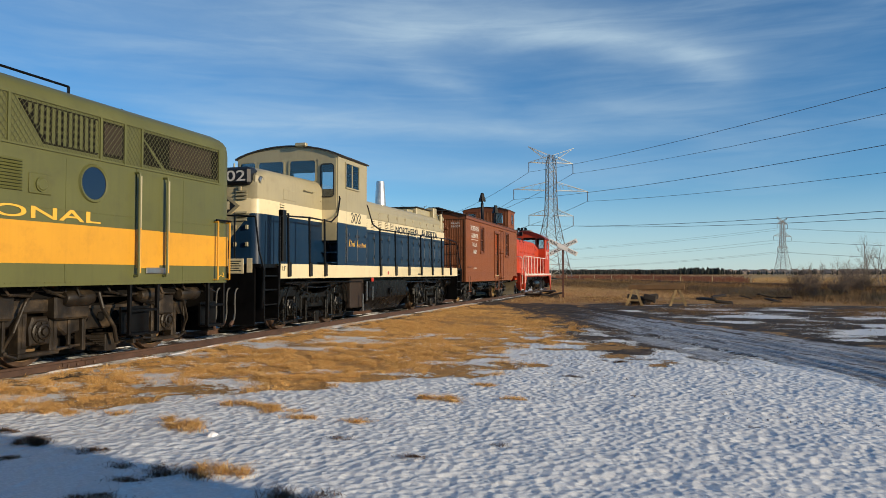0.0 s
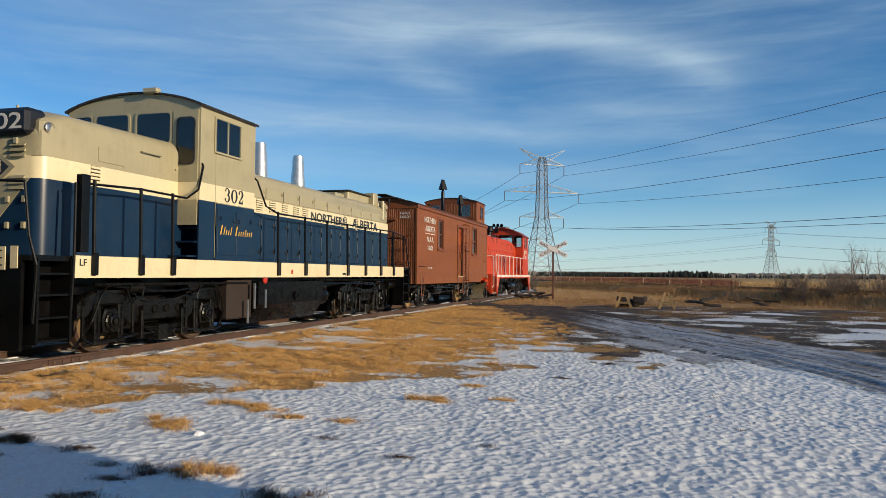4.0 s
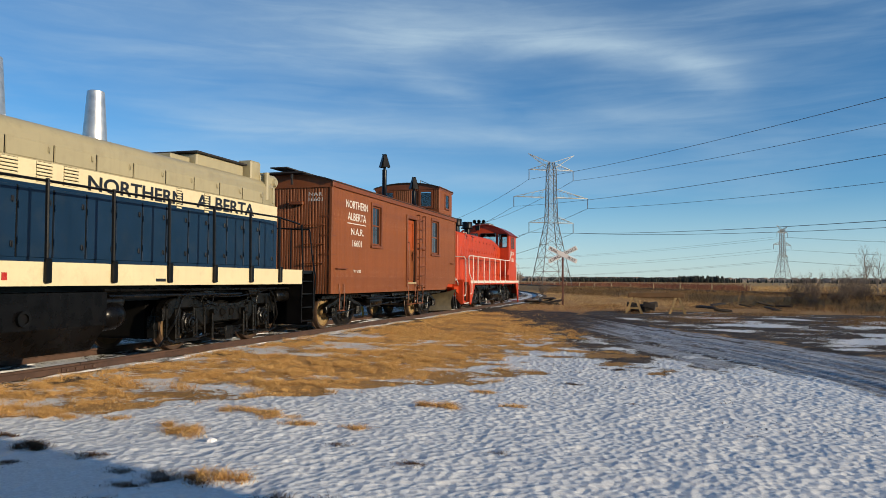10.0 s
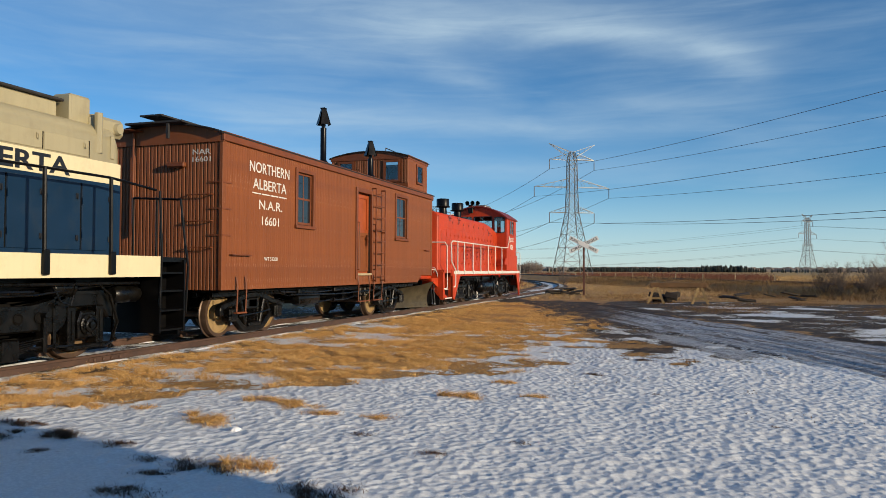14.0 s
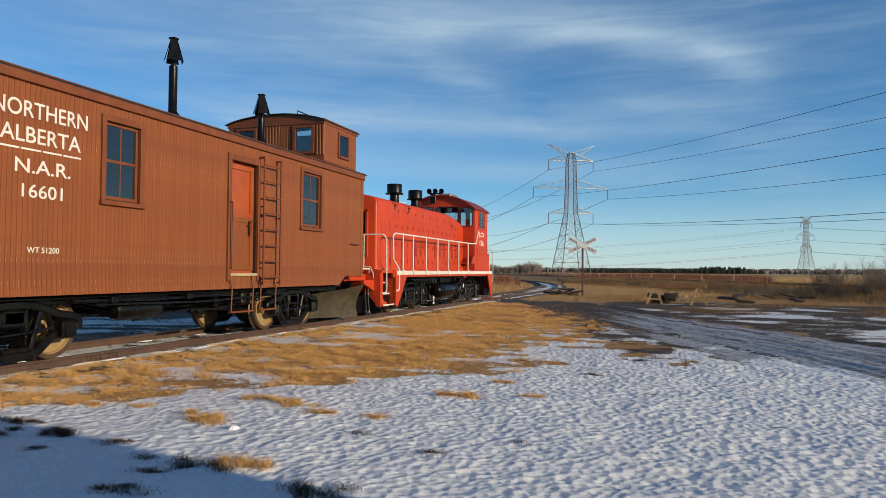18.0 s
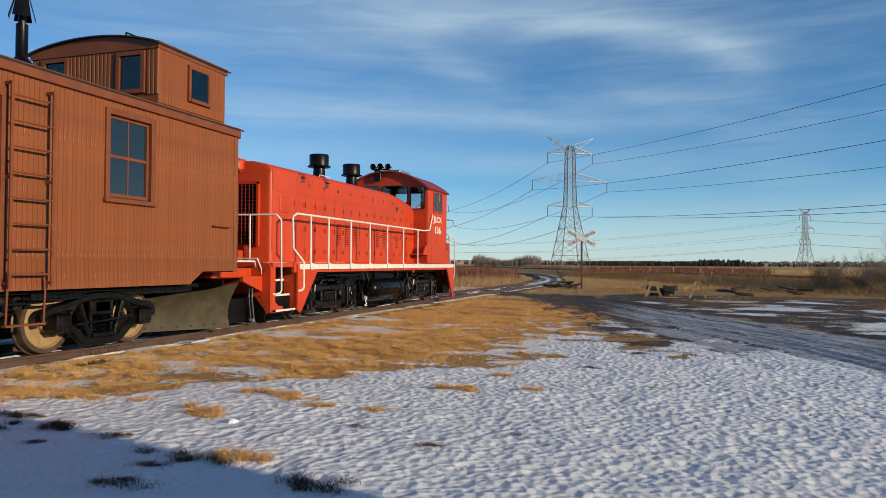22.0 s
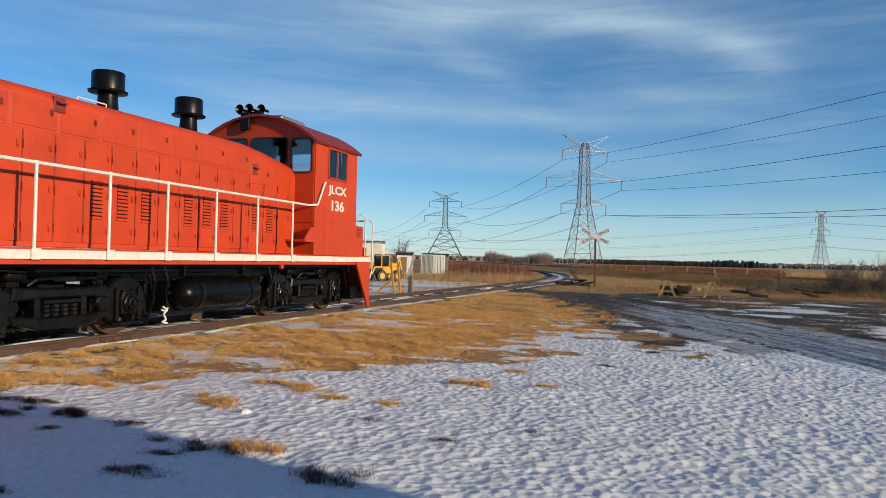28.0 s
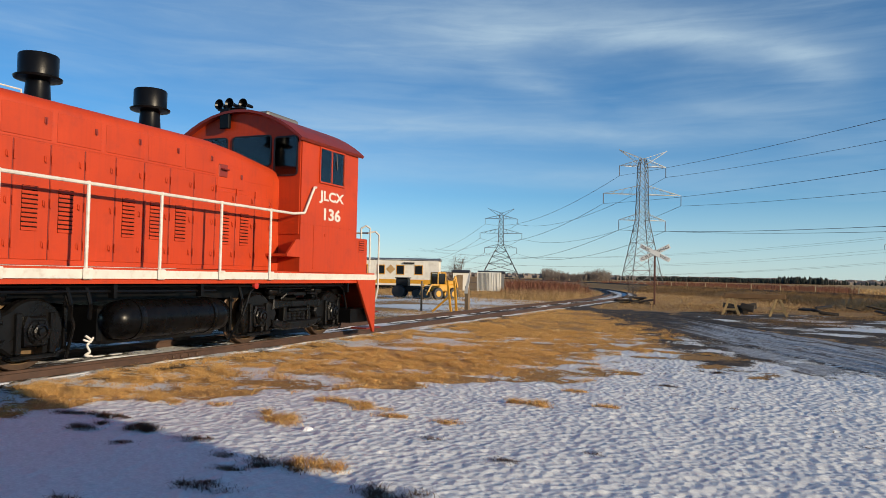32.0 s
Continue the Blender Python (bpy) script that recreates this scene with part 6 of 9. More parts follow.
    G(oy).box(1.5, 1.505, 6.0, 6.25, 1.28, 1.33).ob("sill_mark", "ink", v)
    G(oy).box(1.5, 1.508, 3.02, 3.10, 1.30, 1.40).ob("sill_reflector", "redlamp", v)
    lettering("LF", "ink", v, -3.58, -3.44, 1.40, 1.50, 1.502, oy)
    # fuel tank, chamfered below, with sight glasses
    tk = [(1.4, 1.12), (1.4, 0.62), (1.1, 0.22), (-1.1, 0.22), (-1.4, 0.62), (-1.4, 1.12)]
    ft = G(oy).prism(tk, 1.72, 5.0, "y").ob("fuel_tank", "blackgloss", v, "black fuel tank with sloping lower sides")
    G(oy).lathe([(0.0, 0.02), (0.07, 0.02), (0.07, 0.05), (0.11, 0.05), (0.11, 0)], (1.4, 3.45, 0.78), "x", 18).ob("filler_neck", "black", ft)
    for a in ((1.4, 1.42, 1.98, 2.04, 0.55, 0.95), (1.4, 1.43, 1.5, 1.56, 0.55, 1.1), (1.38, 1.4, 1.28, 1.34, 0.25, 0.75)):
        G(oy).box(*a).ob("sight_glass", "steel", ft)
    G(oy).box(0.4, 1.25, 0.75, 1.70, 0.35, 1.2, 0.03).ob("tool_box", "rustdark", v, "rusty dark box beside the tank")
    for y in (5.32,):
        G(oy).lathe([(0, -0.30), (0.12, -0.28), (0.20, -0.20), (0.24, -0.08), (0.24, 0.08), (0.20, 0.20), (0.12, 0.28), (0, 0.30)], (1.12, y, 0.74), "y", 20).ob("air_reservoir", "blackgloss", v, "black domed air reservoir", smooth=True)
    G(oy).lathe([(0.0, -0.03), (0.08, -0.02), (0.09, 0), (0.08, 0.02), (0, 0.03)], (1.42, 1.95, 1.17), "x", 16).ob("marker_disc", "redlamp", v)
    for y in (5.35, 10.85):
        G(oy).lathe([(0, -0.28), (0.10, -0.28), (0.14, -0.22), (0.14, 0.22), (0.1, 0.28), (0, 0.28)], (1.1, y, 0.95), "y", 14).ob("air_cylinder", "grease", v, smooth=True)
    for y0, y1, z in ((-3, 1.5, 1.12), (5.1, 11.0, 1.14), (5.2, 9, 1.05)):
        G(oy).cyl((1.25, y0, z), (1.25, y1, z - 0.02), 0.025, n=6).ob("air_pipe", "grease", v)
    for a, b in ((-2.43, 0.20), (7.45, 10.10)):
        wheelset(v, a, oy, 0.51, "wheelbrown"), wheelset(v, b, oy, 0.51, "wheelbrown")
        # near-black block added for the shade between the wheels
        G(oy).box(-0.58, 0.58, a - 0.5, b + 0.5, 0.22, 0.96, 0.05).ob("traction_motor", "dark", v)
        cast_truck(v, a, b, oy, 0.51, "grease")
    return v


def brown_caboose():
    oy = 19.0
    v = vehicle("wooden_caboose", "brown wooden-sided caboose with a roof cupola and white lettering", "caboose", oy)
    y0, y1, zb, ze, hw = 13.0, 25.1, 0.95, 3.90, 1.40
    xi = hw - 0.03
    W1, W2, DR = (15.79, 16.51, 2.36, 3.53), (21.75, 22.65, 2.32, 3.56), (18.98, 19.90, 1.25, 3.42)
    # inner box behind the boards, open at the near windows and the door
    G(oy).box(-hw, hw - 0.45, y0 + 0.03, 23.72, zb, ze).box(-hw, hw - 0.45, 23.72, y1 - 0.03, zb + 0.22, ze).ob("far_wall", "brown", v)
    core = G(oy)
    cuts = sorted([W1, W2, DR])
    a = y0 + 0.03
    for c in cuts:
        core.box(hw - 0.45, xi, a, c[0], zb, ze)
        core.box(hw - 0.45, xi, c[0], c[1], zb, c[2]).box(hw - 0.45, xi, c[0], c[1], c[3], ze)
        a = c[1]
    core.box(hw - 0.45, xi, a, 23.72, zb, ze).box(hw - 0.45, xi, 23.72, y1 - 0.03, zb + 0.22, ze)
    core.ob("wall_core", "rustdark", v)
    # matchboard siding, board by board
    bw = 0.0815
    kinds = {}

    def board(z0, z1, place, turn, groove=0.0035, slope=0.0):
        key = (round(z0, 3), round(z1, 3), groove, slope)
        if key not in kinds:
            b = bw / 2 - 0.0017
            m = G()
            m.prism([(-b, 0.0), (-b, 0.0205 - groove), (-b + groove, 0.022), (b - groove, 0.022), (b, 0.0205 - groove), (b, 0.0)], z0, z1, "z")
            o = m.ob("board", "brown", v)
            for p in o.data.vertices:
                if p.co.z < z0 + 0.001:
                    p.co.z -= slope * p.co.x
            kinds[key] = o.data
        else:
            o = new("board", kinds[key])
            o.parent = v
        o.location = place
        o.rotation_euler = (0, 0, turn)

    y = y0 + bw / 2
    while y < y1 - 0.02:
        cut = (y - 23.70) * 0.60
        runs = [(zb + min(0.22, max(0.0, cut)), 3.80)]
        for c in cuts:
            if c[0] - 0.05 < y < c[1] + 0.05:
                runs = [(zb, c[2] - 0.03), (c[3] + 0.03, 3.80)]
        for z0, z1 in runs:
            board(z0, z1, (xi, y - oy, 0), -math.pi / 2, slope=0.60 if 0.0 < cut < 0.22 else 0.0)
        y += bw
    x = -hw + bw / 2
    while x < hw - 0.05:
        board(zb, 3.80, (x, y0 + 0.03 - oy, 0), math.pi, 0.016)
        x += bw
    G(oy).box(-hw, hw, y1 - 0.03, y1, zb + 0.2, 3.8).ob("end_wall", "brown", v)
    # corner posts, sills and fascia
    for yy in (y0 + 0.05, y1 - 0.05):
        G(oy).box(hw - 0.07, hw + 0.006, yy - 0.06, yy + 0.06, zb + (0.2 if yy > 20 else 0), 3.8, 0.006).ob("corner_post", "brown", v)
    G(oy).box(hw - 0.01, hw + 0.045, y0 - 0.03, y1 + 0.03, 3.76, 3.93, 0.008).ob("fascia", "trim", v)
    ends = [(x_, z_) for x_, z_ in arch(hw + 0.03, 3.88, 0.24)]
    G(oy).prism(ends + [(-hw - 0.03, 3.74), (hw + 0.03, 3.74)], y0 - 0.02, y0 + 0.02, "y").ob("end_fascia", "brown", v)
    G(oy).prism(ends + [(-hw - 0.03, 3.74), (hw + 0.03, 3.74)], y1 - 0.02, y1 + 0.05, "y").ob("end_fascia", "trim", v)
    rf = [(x_, z_) for x_, z_ in arch(hw + 0.065, 3.905, 0.23)]
    G(oy).prism(rf + [(x_ * 0.99, z_ - 0.022) for x_, z_ in reversed(rf)], y0 - 0.12, y1 + 0.12, "y").ob("roof", "roof", v, "black tarred roof", smooth=True)
    rw = G(oy)
    for k in range(3):
        rw.box(-0.25 + 0.17 * k, -0.10 + 0.17 * k, y0 - 0.30, 22.8, 4.24, 4.27)
    rw.ob("running_board", "roof", v)
    G(oy).box(-0.6, 0.70, y0 - 0.30, y0 + 0.6, 4.10, 4.135).box(0.35, 0.40, y0 - 0.3, y0 - 0.25, 3.8, 4.08).ob("roof_platform", "roof", v)
    # windows and door
    for w in (W1, W2):
        tr = G(oy)
        t = 0.085
        tr.box(xi, hw + 0.03, w[0] - t, w[0], w[2] - 0.09, w[3] + 0.09, 0.006).box(xi, hw + 0.03, w[1], w[1] + t, w[2] - 0.09, w[3] + 0.09, 0.006)
        tr.box(xi, hw + 0.03, w[0], w[1], w[3], w[3] + 0.09, 0.006).box(xi, hw + 0.055, w[0] - t - 0.02, w[1] + t + 0.02, w[2] - 0.09, w[2] - 0.02, 0.006)
        c = tr.ob("window_casing", "trim", v)
        m = (w[0] + w[1]) / 2
        zm = (w[2] + w[3]) / 2
        window_unit(v, hw - 0.06, w[0] + 0.05, w[1] - 0.05, w[2] + 0.05, w[3] - 0.05, oy, "trim", bars_y=(m,), bars_z=(zm,), t=0.05, glass="palepane")
    d = G(oy).box(hw - 0.16, hw - 0.11, DR[0], DR[1], DR[2], DR[3]).ob("side_door", "doorwood", v, "orange-brown panelled side door")
    for a, b, c, e in ((DR[0] + 0.12, DR[1] - 0.12, 2.45, 3.28), (DR[0] + 0.12, DR[1] - 0.12, 1.40, 2.25)):
        pn = G(oy)
        pn.box(hw - 0.11, hw - 0.085, a - 0.12, a, c - 0.1, e + 0.1).box(hw - 0.11, hw - 0.085, b, b + 0.12, c - 0.1, e + 0.1).box(hw - 0.11, hw - 0.085, a, b, e, e + 0.1).box(hw - 0.11, hw - 0.085, a, b, c - 0.1, c)
        pn.ob("door_stile", "doorwood" if c > 2.3 else "brown", d)
    G(oy).box(hw - 0.112, hw - 0.10, DR[0] + 0.12, DR[1] - 0.12, 1.40, 2.25).ob("door_panel", "brown", d)
    G(oy).box(hw - 0.06, hw - 0.03, 19.72, 19.78, 2.0, 2.3).cyl((hw - 0.03, 19.75, 2.2), (hw - 0.03, 19.66, 2.2), 0.02, n=6).ob("door_latch", "trim", d)
    G(oy).box(xi, hw + 0.035, DR[0] - 0.10, DR[0], 1.1, 3.54, 0.006).box(xi, hw + 0.035, DR[1], DR[1] + 0.06, 1.1, 3.54, 0.006).box(xi, hw + 0.035, DR[0], DR[1], DR[3], 3.54, 0.006).ob("door_casing", "trim", v)
    G(oy).box(xi - 0.1, hw + 0.03, DR[0], DR[1], 1.19, 1.25, 0.01).ob("door_sill", "paleboard", v)
    # ladder beside the door, and grab irons
    lad = G(oy)
    ladder_rungs(lad, hw + 0.12, 19.97, 20.62, 1.0, 3.62, 8)
    for z in (1.05, 2.4, 3.6):
        lad.box(hw, hw + 0.12, 19.96, 19.99, z - 0.02, z + 0.02).box(hw, hw + 0.12, 20.60, 20.63, z - 0.02, z + 0.02)
    lad.ob("ladder", "trim", v, "brown iron side ladder")
    for y, z, n in ((13.25, 1.62, 0.65), (24.3, 2.0, 0.5)):
        G(oy).tube([(hw, y, z), (hw + 0.07, y, z), (hw + 0.07, y + n, z), (hw, y + n, z)], 0.013).ob("grab_iron", "trim", v)
    for y in (18.93, 20.0):
        G(oy).tube([(hw + 0.02, y, 2.6), (hw + 0.09, y, 2.6), (hw + 0.09, y, 1.35), (hw + 0.02, y, 1.35)], 0.014).ob("door_grab", "trim", v)
    for z in (1.75, 2.25, 2.75):
        G(oy).tube([(0.65, y0, z), (0.65, y0 - 0.07, z), (1.2, y0 - 0.07, z), (1.2, y0, z)], 0.013).ob("end_grab", "trim", v)
        G(oy).box(hw, hw + 0.012, 13.0, 13.28, z + 0.22, z + 0.25).box(hw - 0.3, hw, y0 - 0.012, y0, z + 0.22, z + 0.25).ob("corner_strap", "trim", v)
    for a in (13.45, 13.75, 19.0, 19.72, 20.0, 20.58):
        G(oy).tube([(hw + 0.02, a, 1.2), (hw + 0.05, a, 0.95), (hw + 0.03, a, 0.50)], 0.016).ob("stirrup", "trim", v)
    for a, b in ((13.45, 13.75), (19.0, 19.72), (20.0, 20.58)):
        G(oy).box(hw - 0.02, hw + 0.06, a - 0.02, b + 0.02, 0.49, 0.52).ob("stirrup_step", "trim", v)
    G(oy).cyl((-0.6, y0 - 0.05, 2.0), (-0.6, y0 - 0.05, 4.0), 0.025, n=8).lathe([(0.20, 0), (0.23, 0.015), (0.20, 0.03)], (-0.6, y0 - 0.05, 4.0), "z", 16).ob("brake_wheel", "trim", v)
    G(oy).box(0.2, 0.6, y0 - 0.10, y0, 3.28, 3.38, 0.02).ob("lamp_bracket", "trim", v)
    # cupola
    c0, c1, cx = 22.88, 24.75, 1.33
    cs, ce_ = (23.70, 24.20, 4.22, 4.74), [(0.58, 1.02, 4.22, 4.79), (-1.02, -0.58, 4.22, 4.79)]
    cup = G(oy).holed(c0, c1, 3.9, 4.98, cx - 0.05, cx, [cs], "x").holed(c0, c1, 3.9, 4.98, -cx, -cx + 0.05, [cs], "x").holed(-cx + 0.05, cx - 0.05, 3.9, 4.98, c0, c0 + 0.05, ce_, "y").holed(-cx + 0.05, cx - 0.05, 3.9, 4.98, c1 - 0.05, c1, ce_, "y").ob("cupola", "brown", v, "boarded lookout cupola with small windows")
    n = int((c1 - c0) / bw)
    for k in range(n):
        yy = c0 + (k + 0.5) * bw
        if 23.62 < yy < 24.28:
            board(3.98, 4.14, (cx, yy - oy, 0), -math.pi / 2), board(4.80, 4.95, (cx, yy - oy, 0), -math.pi / 2)
        else:
            board(3.98, 4.95, (cx, yy - oy, 0), -math.pi / 2)
    x = -cx + bw / 2
    while x < cx:
        if not (0.50 < x < 1.10 or -1.10 < x < -0.5):
            board(4.12, 4.95, (x, c0 - oy, 0), math.pi, 0.016)
        x += bw
    window_unit(cup, cx + 0.02, 23.70, 24.20, 4.22, 4.74, oy, "trim", t=0.06, glass="clear")
    for a, b in ((0.58, 1.02), (-1.02, -0.58)):
        w = G(oy)
        w.box(a - 0.07, a, c0 - 0.05, c0, 4.15, 4.86).box(b, b + 0.07, c0 - 0.05, c0, 4.15, 4.86).box(a, b, c0 - 0.05, c0, 4.79, 4.86).box(a, b, c0 - 0.05, c0, 4.15, 4.22)
        f = w.ob("cupola_window", "trim", cup)
        G(oy).box(a, b, c0 - 0.012, c0 - 0.004, 4.22, 4.79).ob("pane", "clear", f)
    cr = [(x_, z_) for x_, z_ in arch(cx + 0.07, 4.965, 0.21)]
    G(oy).prism(cr + [(x_ * 0.99, z_ - 0.022) for x_, z_ in reversed(cr)], c0 - 0.10, c1 + 0.10, "y").ob("cupola_roof", "roof", v, smooth=True)
    ce = [(x_, z_) for x_, z_ in arch(cx + 0.02, 4.95, 0.20)]
    G(oy).prism(ce + [(-cx - 0.02, 4.88), (cx + 0.02, 4.88)], c0 - 0.04, c0 + 0.01, "y").box(cx, cx + 0.035, c0 - 0.04, c1 + 0.04, 4.88, 5.0).ob("cupola_fascia", "trim", v)
    G(oy).tube([(0.5, c0 + 0.2, 5.18), (0.5, c0 + 0.2, 5.28), (0.5, c1 - 0.2, 5.28), (0.5, c1 - 0.2, 5.18)], 0.015).ob("roof_grab", "black", v)
    # stove and lamp chimneys with their cowls
    for x_, y_, h, top in ((1.02, 17.75, 4.02, 5.40), (1.12, 20.45, 4.0, 5.02)):
        s = G(oy).lathe([(0.14, 0), (0.09, 0.06), (0.075, 0.08), (0.075, top - h - 0.5), (0.0, top - h - 0.5)], (x_, y_, h), "z", 14).ob("chimney", "black", v, "black iron chimney with a cowl", smooth=True)
        g = G(oy)
        for k in range(4):
            a = math.pi / 4 + k * math.pi / 2
            cxx, cyy = math.cos(a), math.sin(a)
            px, py = -cyy, cxx
            b0, t0 = 0.16, 0.05
            g.add([(x_ + cxx * b0 + px * 0.11, y_ + cyy * b0 + py * 0.11, top - 0.42), (x_ + cxx * b0 - px * 0.11, y_ + cyy * b0 - py * 0.11, top - 0.42),
                   (x_ + cxx * t0 - px * 0.05, y_ + cyy * t0 - py * 0.05, top), (x_ + cxx * t0 + px * 0.05, y_ + cyy * t0 + py * 0.05, top),
                   (x_ + cxx * (b0 - 0.01) + px * 0.10, y_ + cyy * (b0 - 0.01) + py * 0.10, top - 0.42), (x_ + cxx * (t0 - 0.01), y_ + cyy * (t0 - 0.01), top)], [(0, 1, 2, 3), (4, 1, 2, 5), (0, 4, 5, 3)])
        g.box(x_ - 0.06, x_ + 0.06, y_ - 0.06, y_ + 0.06, top - 0.02, top + 0.01)
        g.cyl((x_, y_, top - 0.5), (x_, y_, top - 0.02), 0.05, n=8)
        g.ob("cowl", "black", s)
    # lettering
    X = hw - 0.004
    lettering("NORTHERN", "white", v, 13.90, 15.44, 3.30, 3.52, X, oy)
    lettering("ALBERTA", "white", v, 14.02, 15.32, 2.97, 3.18, X, oy)
    for k in range(4):
        G(oy).box(X, X + 0.004, 14.00 + 0.34 * k, 14.31 + 0.34 * k, 2.87, 2.895).ob("lettering_bar", "white", v)
    lettering("N.A.R.", "white", v, 14.25, 15.15, 2.57, 2.76, X, oy)
    lettering("16601", "white", v, 14.36, 15.02, 2.25, 2.43, X, oy)
    lettering("WT 51200", "white", v, 14.46, 14.98, 1.52, 1.60, X, oy)
    lettering("NAR", "white", v, 0.72, 1.12, 3.52, 3.62, y0 + 0.012, oy, plane="end")
    lettering("16601", "white", v, 0.72, 1.12, 3.38, 3.48, y0 + 0.012, oy, plane="end")
    # underframe, truss rods, trucks
    # floor and centre sill in near-black: shade under the body put into their colour
    G(oy).box(-1.2, 1.2, y0 + 0.2, y1 - 0.9, 0.89, 0.95).ob("underframe", "dark", v)
    tr = G(oy)
    for x_ in (0.45, 0.95, -0.45, -0.95):
        tr.tube([(x_, 15.6, 0.86), (x_, 17.2, 0.56), (x_, 19.4, 0.56), (x_, 21.0, 0.86)], 0.018)
    tr.ob("truss_rods", "grease", v)
    G(oy).box(-0.30, 0.30, y0 + 0.3, y1 - 0.8, 0.58, 0.90, 0.02).ob("centre_sill", "dark", v)
    for xx in (0.62, 0.98, -0.62, -0.98):
        G(oy).box(xx - 0.05, xx + 0.05, y0 + 0.25, y1 - 0.85, 0.80, 0.90, 0.01).ob("floor_sill", "grease", v)
    for yy in (16.2, 18.0, 20.6):
        G(oy).box(-1.28, 1.28, yy - 0.08, yy + 0.08, 0.80, 0.90, 0.01).ob("cross_bearer", "grease", v)
    for yy, w, z in ((19.95, 0.15, 0.64), (20.25, 0.10, 0.60), (20.50, 0.13, 0.66)):
        valve = G(oy).box(0.86, 1.10, yy - w / 2, yy + w / 2, z, 0.86, 0.03).ob("valve_box", "rustgear", v, "dusty valve casting under the side door")
        G(oy).cyl((1.10, yy, z + 0.10), (1.13, yy, z + 0.10), 0.04, n=10).ob("valve_cover", "grease", valve)
    G(oy).lathe([(0, -0.55), (0.13, -0.52), (0.17, -0.42), (0.17, 0.42), (0.13, 0.52), (0, 0.55)], (0.95, 17.0, 0.66), "y", 16).ob("air_reservoir", "grease", v, smooth=True)
    for xx, z, a_, b_ in ((1.22, 0.86, 15.4, 18.9), (1.18, 0.78, 15.9, 21.0), (0.70, 0.60, 15.6, 21.1), (1.25, 0.84, 20.4, 21.6)):
        G(oy).tube([(xx, a_, z), (xx - 0.02, (a_ + b_) / 2, z - 0.05), (xx, b_, z)], 0.02, 6).ob("air_pipe", "grease", v)
    for yy, w in ((16.5, 1), (18.3, -1)):
        G(oy).box(0.5, 1.1, yy - 0.03, yy + 0.03, 0.55, 0.63, 0.01).tube([(1.05, yy, 0.60), (0.95, yy + w * 0.9, 0.52), (0.9, yy + w * 1.3, 0.46)], 0.018, 6).ob("brake_lever", "grease", v)
    for y_ in (17.1, 19.35):
        G(oy).box(-0.8, 0.8, y_, y_ + 0.15, 0.52, 0.85).ob("queen_post", "grease", v)
    G(oy).lathe([(0, -0.4), (0.15, -0.4), (0.17, -0.3), (0.17, 0.3), (0.15, 0.4), (0, 0.4)], (0.3, 18.2, 0.66), "y", 14).ob("brake_cylinder", "grease", v, smooth=True)
    r = 0.455
    for a, b in ((13.78, 15.45), (21.22, 22.89)):
        wheelset(v, a, oy, r, "wheelface"), wheelset(v, b, oy, r, "wheelface")
        m = (a + b) / 2
        for s in (1, -1):
            x0_, x1_ = s * 0.95, s * 1.07
            g = G(oy)
            # cast side frame: arched top chord, dropped bottom chord and two columns round the springs
            top = [(a - 0.26, r - 0.02), (a - 0.24, r + 0.14), (a + 0.12, r + 0.22), (m - 0.42, r + 0.32), (m - 0.15, r + 0.36), (m + 0.15, r + 0.36), (m + 0.42, r + 0.32), (b - 0.12, r + 0.22), (b + 0.24, r + 0.14), (b + 0.26, r - 0.02)]
            low = [(a + 0.10, r - 0.06), (a + 0.24, r - 0.12), (m - 0.36, r - 0.30), (m - 0.2, r - 0.33), (m + 0.2, r - 0.33), (m + 0.36, r - 0.30), (b - 0.24, r - 0.12), (b - 0.10, r - 0.06)]
            for pts, th, dp in ((top, 0.058, 0.0), (low, 0.062, 0.0), ([(m - 0.44, r + 0.27), (m - 0.26, r - 0.28)], 0.04, 0.01), ([(m + 0.44, r + 0.27), (m + 0.26, r - 0.28)], 0.04, 0.01), ([(m - 0.22, r + 0.33), (m - 0.20, r - 0.30)], 0.022, 0.03), ([(m + 0.22, r + 0.33), (m + 0.20, r - 0.30)], 0.022, 0.03),
                                ([(a + 0.17, r - 0.08), (a + 0.22, r + 0.10), (a + 0.33, r + 0.25)], 0.028, 0.015), ([(b - 0.17, r - 0.08), (b - 0.22, r + 0.10), (b - 0.33, r + 0.25)], 0.028, 0.015)):
                g.casting(ribbon(pts, th), x0_ + s * dp, x1_ - s * dp, 0.018)
            g.ob("side_frame", "grease", v, "black cast truck side frame")
            G(oy).box(s * 0.90, s * 1.05, m - 0.20, m + 0.20, r + 0.06, r + 0.28, 0.02).ob("bolster_end", "grease", v)
            G(oy).box(s * 0.90, s * 1.10, m - 0.22, m + 0.22, r - 0.28, r - 0.20, 0.02).ob("spring_plank", "grease", v)
            G(oy).tube([(s * 1.10, a + 0.25, r - 0.05), (s * 1.11, m, r - 0.02), (s * 1.10, b - 0.25, r + 0.03)], 0.018, 6).ob("brake_rod", "grease", v)
            for yy in (a, b):
                G(oy).box(s * 0.93, s * 1.16, yy - 0.13, yy + 0.13, r - 0.14, r + 0.13, 0.03).box(s * 1.14, s * 1.19, yy - 0.10, yy + 0.10, r - 0.10, r + 0.12, 0.02).ob("journal_box", "grease", v)
            sp = G(oy)
            for yy in (m - 0.14, m, m + 0.14):
                for k in range(6):
                    sp.lathe([(0.045, 0), (0.07, 0.012), (0.045, 0.024)], (s * 1.02, yy, r - 0.19 + k * 0.045), "z", 10)
            sp.ob("spring_nest", "grease", v)
